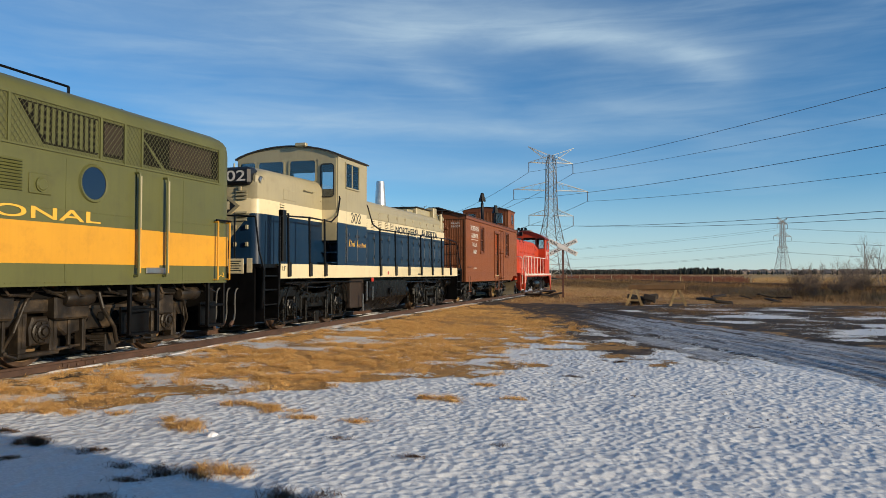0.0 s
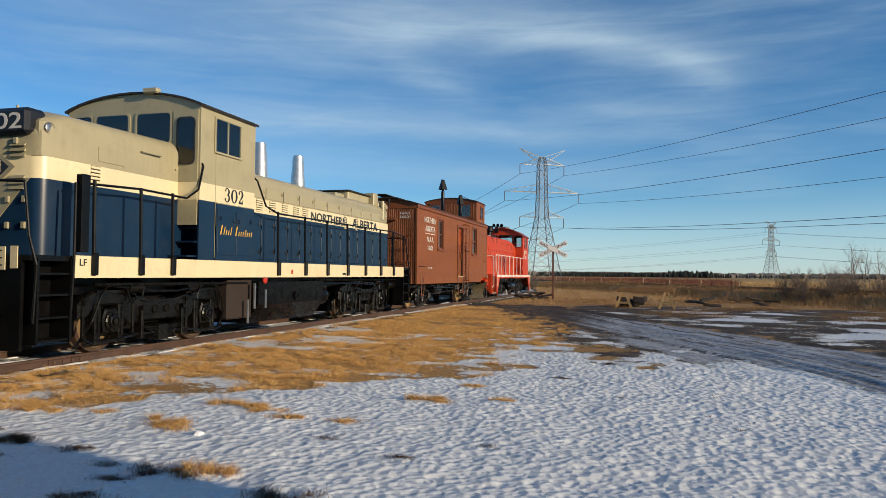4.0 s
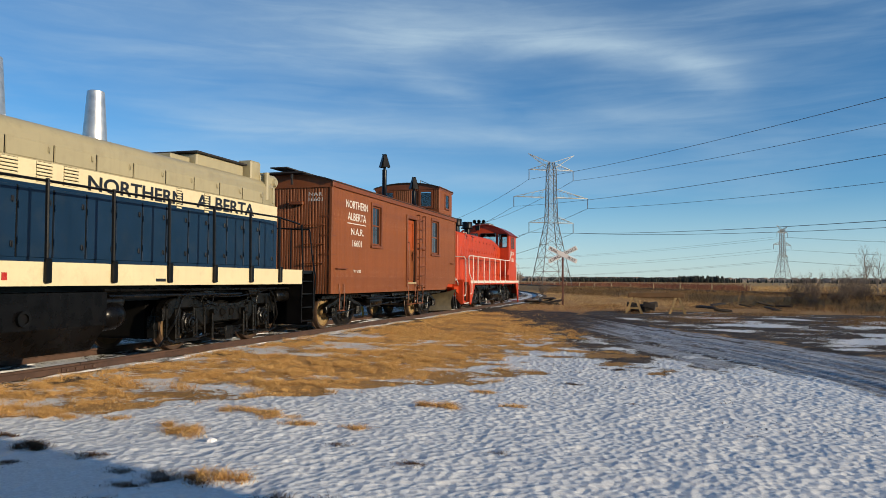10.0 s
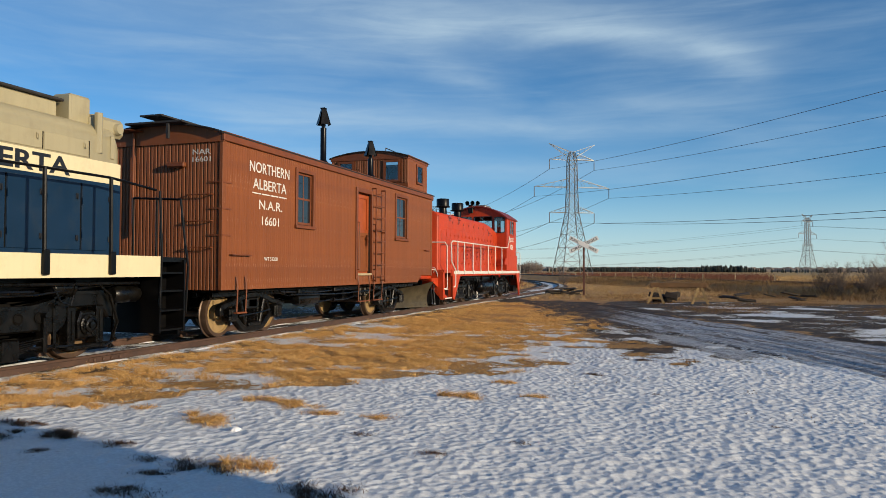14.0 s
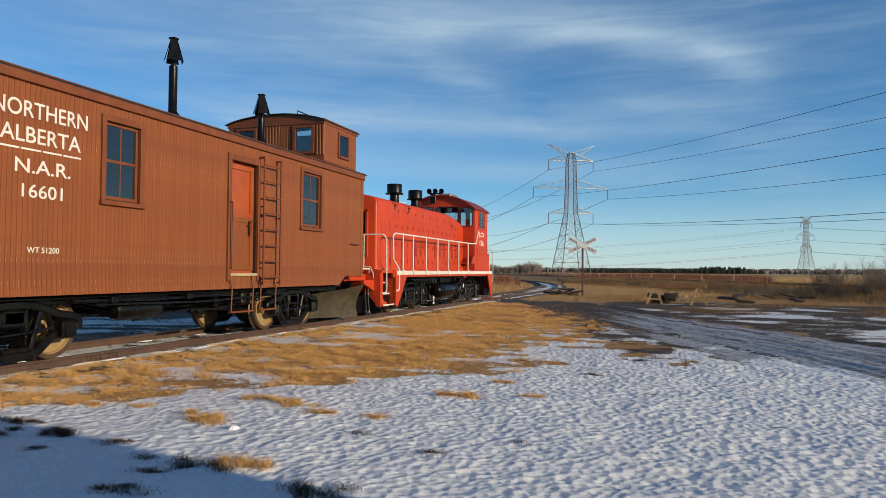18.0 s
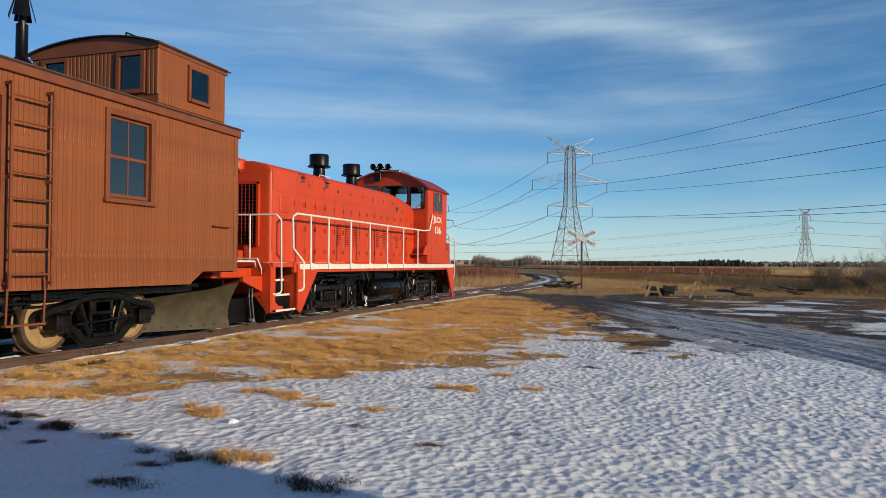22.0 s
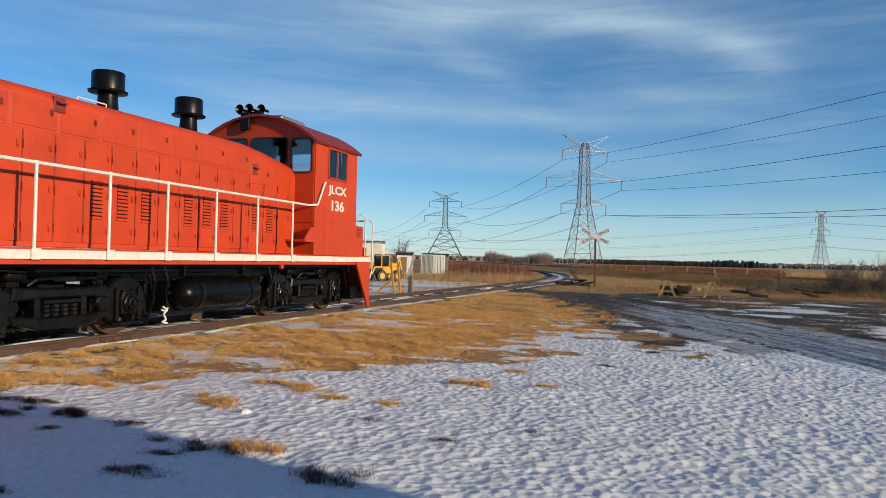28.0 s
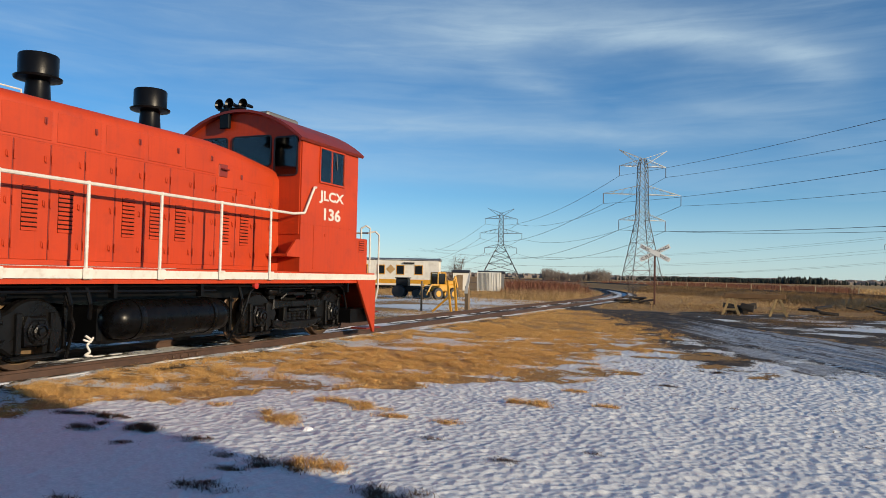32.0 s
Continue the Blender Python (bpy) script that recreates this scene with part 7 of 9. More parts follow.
        G(oy).box(-1.05, 1.05, m - 0.16, m + 0.16, r + 0.1, r + 0.30, 0.02).box(-0.9, 0.9, m - 0.2, m + 0.2, r - 0.16, r - 0.05, 0.02).ob("bolster", "grease", v)
        for yy in (a + r + 0.1, b - r - 0.1):
            G(oy).box(0.66, 0.82, yy - 0.05, yy + 0.05, r - 0.2, r + 0.15, 0.02).box(-0.82, -0.66, yy - 0.05, yy + 0.05, r - 0.2, r + 0.15, 0.02).box(-0.8, 0.8, yy - 0.03, yy + 0.03, r - 0.08, r - 0.02).ob("brake_beam", "grease", v)
    coupler(v, y0 + 0.1, oy, -1), coupler(v, y1 - 0.3, oy, 1)
    hose(v, 0.4, y0, oy, -1)
    return v


def red_switcher():
    oy = 33.0
    v = vehicle("red_switcher_locomotive", "orange-red switcher diesel locomotive with white handrails", "locomotive", oy)
    HW = 1.0
    e0, e1 = 26.30, 39.15
    # hood
    G(oy).loft([hood_ring(26.98, HW - 0.07, 3.30, 3.54, 1.35), hood_ring(27.01, HW - 0.02, 3.36, 3.60, 1.35), hood_ring(27.06, HW, 3.38, 3.62, 1.35), hood_ring(34.2, HW, 3.38, 3.63, 1.35), hood_ring(35.0, HW, 3.27, 3.56, 1.35), hood_ring(36.12, HW, 3.02, 3.40, 1.35)]).ob("hood", "red", v, smooth=True)
    # radiator grille and number box on the nose
    G(oy).box(-0.66, 0.66, 26.955, 26.985, 1.75, 3.08).ob("radiator_grille", "dark", v)
    g = G(oy)
    for k in range(15):
        g.box(-0.66 + k * 0.094, -0.65 + k * 0.094, 26.93, 26.955, 1.75, 3.08)
    for k in range(16):
        g.box(-0.66, 0.66, 26.935, 26.95, 1.78 + k * 0.084, 1.79 + k * 0.084)
    g.ob("grille_bar", "darkred", v)
    G(oy).box(-0.72, -0.66, 26.92, 26.99, 1.7, 3.12).box(0.66, 0.72, 26.92, 26.99, 1.7, 3.12).box(-0.72, 0.72, 26.92, 26.99, 3.08, 3.14).ob("grille_frame", "red", v)
    nb = G(oy).box(-0.30, 0.30, 26.85, 27.2, 3.36, 3.66, 0.06).ob("number_box", "red", v)
    G(oy).prism(round_rect(0.0, 0.27, 3.42, 3.57, 0.05), 26.842, 26.85, "y").ob("number_plate", "white", nb)
    lettering("136", "ink", nb, 0.04, 0.23, 3.45, 3.54, 26.841, oy, plane="end")
    for z in (3.43, 3.58):
        lamp = G(oy).lathe([(0.075, 0.0), (0.075, -0.05), (0.062, -0.06), (0.055, -0.03), (0.0, -0.02)], (-0.13, 26.86, z), "y", 18).ob("headlamp", "black", nb, "round headlamp with a dark rim")
        G(oy).lathe([(0.0, -0.045), (0.045, -0.040), (0.055, -0.030), (0.0, -0.028)], (-0.13, 26.86, z), "y", 16).ob("lens", "steel", lamp)
    G(oy).box(0.10, 0.48, 26.42, 26.72, 1.335, 1.60, 0.015).ob("sand_box", "red", v)
    G(oy).cyl((0.29, 26.57, 1.60), (0.29, 26.57, 1.63), 0.09, n=14).ob("box_lid", "darkred", v)
    for z in (1.9, 2.5, 3.1):
        G(oy).box(0.935, 1.006, 27.035, 27.065, z - 0.3, z + 0.3, 0.004).ob("corner_seam", "red", v)
    # hood doors with louvres and latches
    y, k = 28.0, 0
    while y < 35.7:
        w = 0.50
        p = G(oy).box(HW, HW + 0.012, y, y + w, 1.42, 2.92 if y < 34 else 2.7, 0.007).ob("hood_door", "red", v)
        for z in (1.62, 2.15, 2.72):
            latch(p, HW + 0.012, y + w - 0.07, min(z, 2.6 if y > 34 else z), oy, "red")
            G(oy).box(HW + 0.012, HW + 0.028, y - 0.012, y + 0.016, z - 0.06, z + 0.06).ob("hinge", "red", p)
        if 29.9 < y < 35.2 and k % 4 != 3:
            louvres(p, HW + 0.012, y + 0.12, y + 0.34, 1.78, 2.36, 10, oy, "red")
        G(oy).box(HW, HW + 0.003, y + w + 0.006, y + 0.519, 1.42, 2.92 if y < 34 else 2.7).ob("door_gap", "darkred", v)
        y += 0.525
        k += 1
    for k in range(9):
        y = 28.1 + k * 0.78
        zt = 3.36 if y < 33.9 else 3.14
        p = G(oy).box(HW, HW + 0.010, y, y + 0.70, 2.97 if y < 34 else 2.76, zt, 0.006).ob("upper_panel", "red", v)
        latch(p, HW + 0.010, y + 0.6, zt - 0.14, oy, "darkred")
    for y, z in ((28.35, 3.40), (29.6, 3.40), (34.45, 3.10)):
        G(oy).tube([(HW + 0.0, y - 0.05, z - 0.02), (HW + 0.08, y - 0.05, z - 0.03), (HW + 0.08, y + 0.08, z - 0.03), (HW, y + 0.08, z - 0.03)], 0.014).box(HW - 0.05, HW + 0.02, y - 0.09, y + 0.12, z - 0.16, z + 0.06, 0.01).ob("lifting_lug", "darkred", v)
    G(oy).box(HW, HW + 0.02, 27.35, 27.75, 2.48, 2.86, 0.008).ob("filler_door", "red", v)
    for s in (1, -1):
        G(oy).box(s * HW, s * (HW + 0.006), 27.2, 35.9, 2.935, 2.95).ob("seam", "red", v)
    # exhaust stacks
    for x_, y in ((-0.46, 32.02), (-0.44, 34.2)):
        G(oy).lathe([(0.22, 0.0), (0.22, 0.05), (0.20, 0.08), (0.165, 0.56), (0.33, 0.58), (0.34, 0.61), (0.28, 0.63), (0.28, 0.93), (0.265, 0.95), (0.23, 0.93), (0.2, 0.65), (0, 0.65)], (x_, y, 3.55), "z", 24).ob("exhaust_stack", "black", v, "black capped exhaust stack", smooth=True)
    G(oy).tube([(0.3, 30.6, 3.60), (0.3, 30.6, 3.72), (0.3, 31.2, 3.72), (0.3, 31.2, 3.60)], 0.012).ob("roof_grab", "white", v)
    # cab
    c0, c1 = 36.10, 38.22
    G(oy).box(-1.5, 1.5, c0, c1, 1.336, 2.60).ob("cab_body", "red", v)
    side_hole = (36.72, 37.62, 3.14, 3.80)
    for s in (1, -1):
        G(oy).holed(c0, c1, 2.60, 3.92, min(s * 1.46, s * 1.5), max(s * 1.46, s * 1.5), [side_hole], "x").ob("cab_wall", "red", v)
    fronts = [(0.89, 1.39, 3.20, 3.92), (-0.13, 0.76, 3.40, 3.97), (-1.0, -0.30, 3.40, 3.97), (-1.40, -1.10, 3.18, 3.84)]
    rears = [(0.70, 1.35, 3.18, 3.90), (-1.35, -0.70, 3.18, 3.90), (-0.5, 0.5, 3.18, 3.92)]
    for ya, yb, hs_ in ((c0, c0 + 0.04, fronts), (c1 - 0.04, c1, rears)):
        G(oy).holed(-1.42, 1.42, 2.60, 4.0, ya, yb, hs_, "y").box(1.42, 1.46, ya, yb, 2.60, 3.92).box(-1.46, -1.42, ya, yb, 2.60, 3.92).ob("cab_wall", "red", v)
    G(oy).box(-0.3, 0.3, 37.2, 37.6, 2.60, 3.35, 0.03).ob("control_stand", "lining", v)
    G(oy).box(-1.45, 1.45, c0 + 0.05, c1 - 0.05, 2.60, 2.62).ob("cab_floor", "lining", v)
    G(oy).box(1.0, 1.5, c0 - 0.40, c0, 1.62, 1.67).ob("cab_step", "red", v)
    G(oy).prism([(c0 - 0.40, 1.67), (c0, 1.67), (c0, 1.95), (c0 - 0.12, 1.95)], 1.46, 1.5, "x").ob("step_cheek", "red", v)
    ro = [(1.57 * math.cos(math.pi * k / 16), 3.89 + 0.63 * (1 - math.cos(math.pi * k / 16) ** 2) ** 0.95) for k in range(17)]
    G(oy).prism(ro + [(x_ * 0.98, z_ - 0.05) for x_, z_ in reversed(ro)], c0 - 0.13, c1 + 0.13, "y").ob("cab_roof", "darkred", v, "faded dark red arched cab roof", smooth=True)
    gable = [(x_ * 0.95, z_ - 0.02) for x_, z_ in ro if z_ > 4.03] + [(-1.40, 4.0), (1.40, 4.0)]
    for ya, yb in ((c0 + 0.001, c0 + 0.04), (c1 - 0.04, c1 - 0.001)):
        G(oy).prism(gable, ya, yb, "y").ob("cab_gable", "red", v)
    window_unit(v, 1.5, 36.72, 37.62, 3.14, 3.80, oy, "red", bars_y=(37.16,), t=0.03, glass="clear")
    G(oy).cyl((1.5, 37.34, 3.8), (1.52, 37.34, 3.45), 0.01, n=6).ob("wiper", "ink", v)
    d = G(oy).holed(0.82, 1.47, 2.06, 3.93, c0 - 0.022, c0, [(0.89, 1.39, 3.20, 3.92)], "y").ob("cab_door", "red", v)
    end_window(d, c0 - 0.022, 0.89, 1.39, 3.20, 3.92, oy, r=0.06, glass="clear")
    for a, b in ((-0.13, 0.76), (-1.0, -0.30)):
        end_window(v, c0, a, b, 3.40, 3.97, oy, r=0.06, glass="clear")
    for a, b in ((-1.40, -1.10),):
        end_window(v, c0, a, b, 3.18, 3.84, oy, r=0.06, glass="clear")
    lettering("JLCX", "white", v, 36.72, 37.65, 2.71, 2.97, 1.502, oy, weight=0.03)
    lettering("136", "white", v, 36.90, 37.53, 2.38, 2.63, 1.502, oy, weight=0.03)
    G(oy).box(1.5, 1.506, 36.12, 38.2, 2.26, 2.27).box(1.5, 1.506, 36.55, 36.56, 1.4, 2.26).box(1.5, 1.512, 36.95, 37.02, 2.05, 2.11).ob("seam", "red", v)
    # horns and the white roof vent
    h = G(oy)
    for k, (y, x_) in enumerate(((36.28, -0.22), (36.30, -0.49), (36.40, 0.02))):
        h.lathe([(0.03, 0.30), (0.035, 0.18), (0.045, 0.10), (0.11, 0.0), (0.10, 0.0), (0.03, 0.1), (0, 0.12)], (x_, y - 0.26, 4.67), "y", 14)
    h.cyl((-0.30, 36.15, 4.4), (-0.30, 36.15, 4.64), 0.03, n=8).box(-0.56, 0.08, 36.08, 36.20, 4.56, 4.60, 0.01).box(-0.42, -0.18, 35.98, 36.06, 4.16, 4.56, 0.015)
    h.ob("horn", "black", v)
    G(oy).box(-0.25, 0.30, 36.6, 37.7, 4.48, 4.62, 0.04).ob("roof_vent", "galv", v)
    # tool box behind the cab
    tb = G(oy).box(-0.9, 1.42, 38.22, 38.86, 1.32, 2.10, 0.02).ob("rear_box", "red", v)
    louvres(tb, 1.42, 38.48, 38.70, 1.80, 2.05, 5, oy, "red")
    # frame: white stripe, sills, end plates cut back to the steps
    for s in (1, -1):
        G(oy).box(s * 1.46, s * 1.5, 27.40, e1, 1.19, 1.31).ob("side_stripe", "white", v, "chipped white sill stripe")
        G(oy).box(s * 1.40, s * 1.46, 27.2, e1, 1.12, 1.34).ob("sill", "red", v)
        G(oy).prism([(27.32, 1.30), (27.32, 0.30), (27.42, 0.22), (27.52, 0.26), (28.30, 1.19), (28.30, 1.30)], s * 1.44, s * 1.49, "x").ob("step_plate", "red", v)
        G(oy).prism([(26.365, 1.24), (26.365, 0.28), (26.78, 0.28), (26.82, 0.33), (26.80, 0.40), (26.62, 0.42), (26.50, 0.50), (26.50, 1.24)], s * 1.38, s * 1.42, "x").ob("step_flange", "red", v)
        G(oy).box(s * 0.98, s * 1.43, 27.33, 27.38, 0.28, 1.235).ob("step_bulkhead", "red", v)
        G(oy).prism([(39.15, 1.30), (39.15, 0.02), (39.08, 0.02), (38.32, 1.19), (38.32, 1.30)], s * 1.44, s * 1.49, "x").ob("step_plate", "red", v)
        for z, xo in ((0.31, 1.42), (0.63, 1.27), (0.95, 1.12)):
            tread = G(oy).box(s * 0.96, s * xo, 26.37, 27.325, z - 0.02, z + 0.02).ob("step_tread", "black", v)
            G(oy).box(s * (xo + 0.001), s * (xo + 0.016), 26.51, 27.32, z - 0.018, z + 0.024).ob("step_edge", "white", tread, "white-painted step edge")
            G(oy).box(s * (xo - 0.16), s * (xo - 0.13), 26.37, 27.325, z + 0.02, z + 0.30).ob("step_riser", "black", v)
        G(oy).box(s * 1.05, s * 1.45, 38.85, 39.5, 0.08, 0.12).ob("step_tread", "darkred", v)
        G(oy).box(s * 1.05, s * 1.45, 39.14, 39.4, 0.45, 0.48).ob("step_tread", "darkred", v)
    G(oy).box(-1.44, 1.44, e0 + 0.05, e1, 1.24, 1.335).ob("walkway", "red", v)
    sheet = [(1.34, 1.34), (1.42, 1.26), (1.42, 0.30), (1.40, 0.28), (1.33, 0.28), (1.29, 0.33), (1.0, 0.68)]
    G(oy).prism(sheet + [(-x_, z_) for x_, z_ in reversed(sheet)], e0, e0 + 0.06, "y").ob("end_plate", "red", v)
    for x_, z_ in ((1.20, 0.62), (1.26, 0.52), (1.31, 0.42), (1.30, 1.18), (0.75, 1.14), (0.45, 1.14)):
        G(oy).cyl((x_, e0 - 0.02, z_), (x_, e0, z_), 0.018, n=6).ob("plate_bolt", "darkred", v)
    G(oy).box(-1.40, 1.40, e1 - 0.04, e1 + 0.02, 0.40, 1.34).ob("end_plate", "red", v)
    G(oy).box(-0.85, 0.85, e0 + 0.3, e1 - 0.3, 0.85, 1.24).ob("underframe", "black", v)
    G(oy).box(-1.35, 1.35, 38.3, 39.1, 0.25, 0.55).ob("rear_pilot", "black", v)
    # white handrails
    posts = [27.95, 28.85, 30.11, 31.34, 32.61, 33.91, 35.22]
    for y in posts:
        G(oy).cyl((1.47, y, 1.3), (1.47, y, 2.46), 0.024, n=8).box(1.5, 1.53, y - 0.075, y + 0.075, 1.18, 1.33, 0.012).ob("handrail_post", "white", v)
    G(oy).tube([(1.46, 27.36, 0.72), (1.50, 27.42, 0.71), (1.50, 27.55, 0.74), (1.50, 27.58, 0.80), (1.50, 27.58, 1.35), (1.49, 27.12, 1.65), (1.47, 27.12, 2.35), (1.47, 27.3, 2.43), (1.47, 35.9, 2.43), (1.55, 36.15, 2.46), (1.56, 36.45, 2.98), (1.5, 36.6, 3.0)], 0.025, 8).ob("handrail", "white", v)
    G(oy).tube([(1.42, 26.40, 0.67), (1.46, 26.44, 0.67), (1.46, 26.64, 0.69), (1.46, 26.68, 0.75), (1.45, 26.66, 2.25), (1.40, 26.55, 2.36), (0.35, 26.4, 2.36)], 0.020, 8).cyl((0.85, 26.4, 1.3), (0.85, 26.4, 2.36), 0.018, n=8).tube([(0.3, 26.3, 1.42), (1.1, 26.3, 1.42), (1.2, 26.3, 1.2), (1.2, 26.35, 0.8)], 0.016, 8).ob("end_handrail", "white", v)
    G(oy).tube([(1.46, 39.22, 0.75), (1.50, 39.25, 1.0), (1.50, 39.25, 2.22), (1.44, 39.18, 2.30), (1.30, 39.1, 2.26), (0.3, 39.1, 2.26)], 0.020, 8).tube([(1.38, 39.05, 1.3), (1.38, 39.05, 2.36), (1.30, 39.0, 2.42), (1.2, 38.95, 2.36), (1.2, 38.95, 1.3)], 0.020, 8).ob("end_handrail", "white", v)
    # underneath
    G(oy).lathe([(0, -1.22), (0.14, -1.2), (0.25, -1.10), (0.28, -0.95), (0.28, 0.95), (0.25, 1.10), (0.14, 1.2), (0, 1.22)], (1.12, 33.2, 0.60), "y", 22).ob("air_reservoir", "blackgloss", v, "black horizontal air reservoir", smooth=True)
    for y in (32.45, 33.95):
        G(oy).lathe([(0.282, -0.035), (0.292, -0.035), (0.292, 0.035), (0.282, 0.035)], (1.12, y, 0.60), "y", 22).ob("reservoir_strap", "grease", v)
    for y in (32.4, 34.0):
        G(oy).lathe([(0.285, -0.02), (0.295, -0.02), (0.295, 0.02), (0.285, 0.02)], (1.12, y, 0.60), "y", 22).ob("tank_strap", "black", v)
    G(oy).box(-1.0, 1.0, 32.0, 34.4, 0.25, 0.8, 0.05).ob("fuel_tank", "black", v)
    for z, a, b in ((1.10, 28.5, 38.0), (1.03, 29, 34)):
        G(oy).cyl((1.32, a, z), (1.32, b, z - 0.03), 0.022, n=6).ob("air_pipe", "black", v)
    for y in (31.2, 31.5, 34.6):
        G(oy).tube([(1.3, y, 1.1), (1.34, y + 0.05, 0.85), (1.25, y + 0.12, 0.65)], 0.028, 6).ob("down_pipe", "black", v)
    for y in (31.9, 33.6, 38.1):
        G(oy).box(1.30, 1.40, y - 0.03, y + 0.03, 0.92, 1.2).ob("pipe_bracket", "black", v)
    G(oy).lathe([(0.0, -0.02), (0.06, -0.02), (0.06, 0.03), (0, 0.04)], (1.42, 34.9, 1.08), "x", 14).ob("marker_disc", "redlamp", v)
    for a, b in ((28.45, 30.95), (35.45, 37.95)):
        wheelset(v, a, oy, 0.51, "wheelbrown"), wheelset(v, b, oy, 0.51, "wheelbrown")
        switcher_truck(v, a, b, oy, 0.51)
    G(oy).tube([(1.21, 31.60, 0.42), (1.235, 31.68, 0.36), (1.22, 31.62, 0.29), (1.24, 31.66, 0.20), (1.21, 31.60, 0.16), (1.23, 31.70, 0.14)], 0.017, 7).tube([(1.22, 31.56, 0.37), (1.24, 31.66, 0.33), (1.22, 31.72, 0.39)], 0.014, 6).ob("rope_knot", "white", v, "knotted white rope hanging by the truck")
    # snow plough on the nose, hung before the pilot
    pl = G(oy)
    rings = []
    for y, xo, zt in ((23.10, 0.15, 0.62), (23.9, 0.55, 0.74), (24.6, 0.95, 0.82), (25.05, 1.32, 0.95)):
        ring = []
        for k in range(7):
            t = k / 6
            z = 0.10 + (zt - 0.10) * t
            bulge = 0.12 * (1 - (2 * t - 0.6) ** 2)
            ring.append((xo - bulge + 0.06 * t, y + 0.06 * (1 - t) * smooth(23.4, 25.05, y), z))
        rings.append(ring + [(x_ - 0.05, y_ + 0.02, z_) for x_, y_, z_ in reversed(ring)])
    pl.loft(rings)
    plough = pl.ob("snow_plough", "plough", v, "weathered steel snow plough blade", smooth=True)
    G(oy).loft([[(-x_, y_, z_) for x_, y_, z_ in r_] for r_ in rings]).ob("plough_blade", "plough", plough, smooth=True)
    edge = [[(r_[i][0] + d, r_[i][1] - d, r_[i][2] - (0.03 if i == 0 else 0.0)) for i, d in ((0, 0.004), (1, 0.004), (1, 0.022), (0, 0.022))] for r_ in rings]
    strip = G(oy).loft(edge).ob("wear_strip", "plough", plough, "bolted wear strip along the lower edge")
    for k in range(9):
        i, f = divmod(0.15 + k * 0.34, 1.0)
        lo, hi = edge[int(i)], edge[int(i) + 1]
        p = [(lo[2][j] + lo[3][j]) / 2 * (1 - f) + (hi[2][j] + hi[3][j]) / 2 * f for j in range(3)]
        G(oy).cyl((p[0] - 0.005, p[1] + 0.005, p[2]), (p[0] + 0.010, p[1] - 0.010, p[2]), 0.017, n=6).ob("plough_bolt", "rustdark", strip)
    G(oy).box(-0.5, 0.5, 24.4, 26.12, 0.45, 0.75).prism([(-1.28, 0.08), (1.28, 0.08), (1.28, 0.33), (0.99, 0.675), (-0.99, 0.675), (-1.28, 0.33)], 26.31, 26.35, "y").ob("plough_frame", "black", v)
    # black sheets added behind the blade, painting the gap's shade
    G(oy).box(-1.0, 1.0, 25.2, 25.26, 0.12, 0.98).box(0.95, 1.0, 25.26, 26.30, 0.12, 0.60).box(-1.0, -0.95, 25.26, 26.30, 0.12, 0.60).ob("plough_brace", "black", v)
    G(oy).box(-0.95, 0.95, 24.95, 26.32, 1.02, 1.22, 0.02).prism([(25.6, 0.95), (26.32, 0.72), (26.32, 1.05), (25.6, 1.05)], 1.14, 1.22, "x").ob("drawgear_pocket", "red", v)
    G(oy).tube([(1.05, 25.2, 1.30), (1.16, 25.5, 1.36), (1.16, 26.1, 1.36), (1.05, 26.3, 1.26)], 0.02, 8).ob("uncoupling_bar", "white", v)
    coupler(v, e0 + 0.1, oy, -1)
    for xx, dy in ((1.05, 0.0), (1.16, 0.05)):
        hose = G(oy).tube([(xx, 26.30, 0.98), (xx, 26.12 - dy, 0.97), (xx, 26.07 - dy, 0.90), (xx + 0.01, 26.06 - dy, 0.55), (xx + 0.04, 26.08 - dy, 0.20), (xx + 0.06, 26.10 - dy, 0.08)], 0.016, 8).ob("air_hose", "hose", v)
        for z in (0.88, 0.62, 0.12):
            G(oy).cyl((xx + 0.01 + 0.06 * (0.62 - z) * (z < 0.5), 26.06 - dy, z), (xx + 0.01 + 0.06 * (0.62 - z) * (z < 0.5), 26.06 - dy, z + 0.06), 0.022, n=8).ob("hose_clamp", "steel", hose)
    return v


green_diesel()
blue_diesel()
brown_caboose()
red_switcher()


# ---------------------------------------------------------------- grass and weeds
def clumps(x, y):
    """0 between the tussocks of the matted grass, 1 in their middle."""
    return smooth(-0.35, 0.55, grain(x * 6.3 + y * 1.1, y * 7.0 - x * 0.8 + 90) + 0.45 * grain(x * 14.0, y * 15.5 + 20))


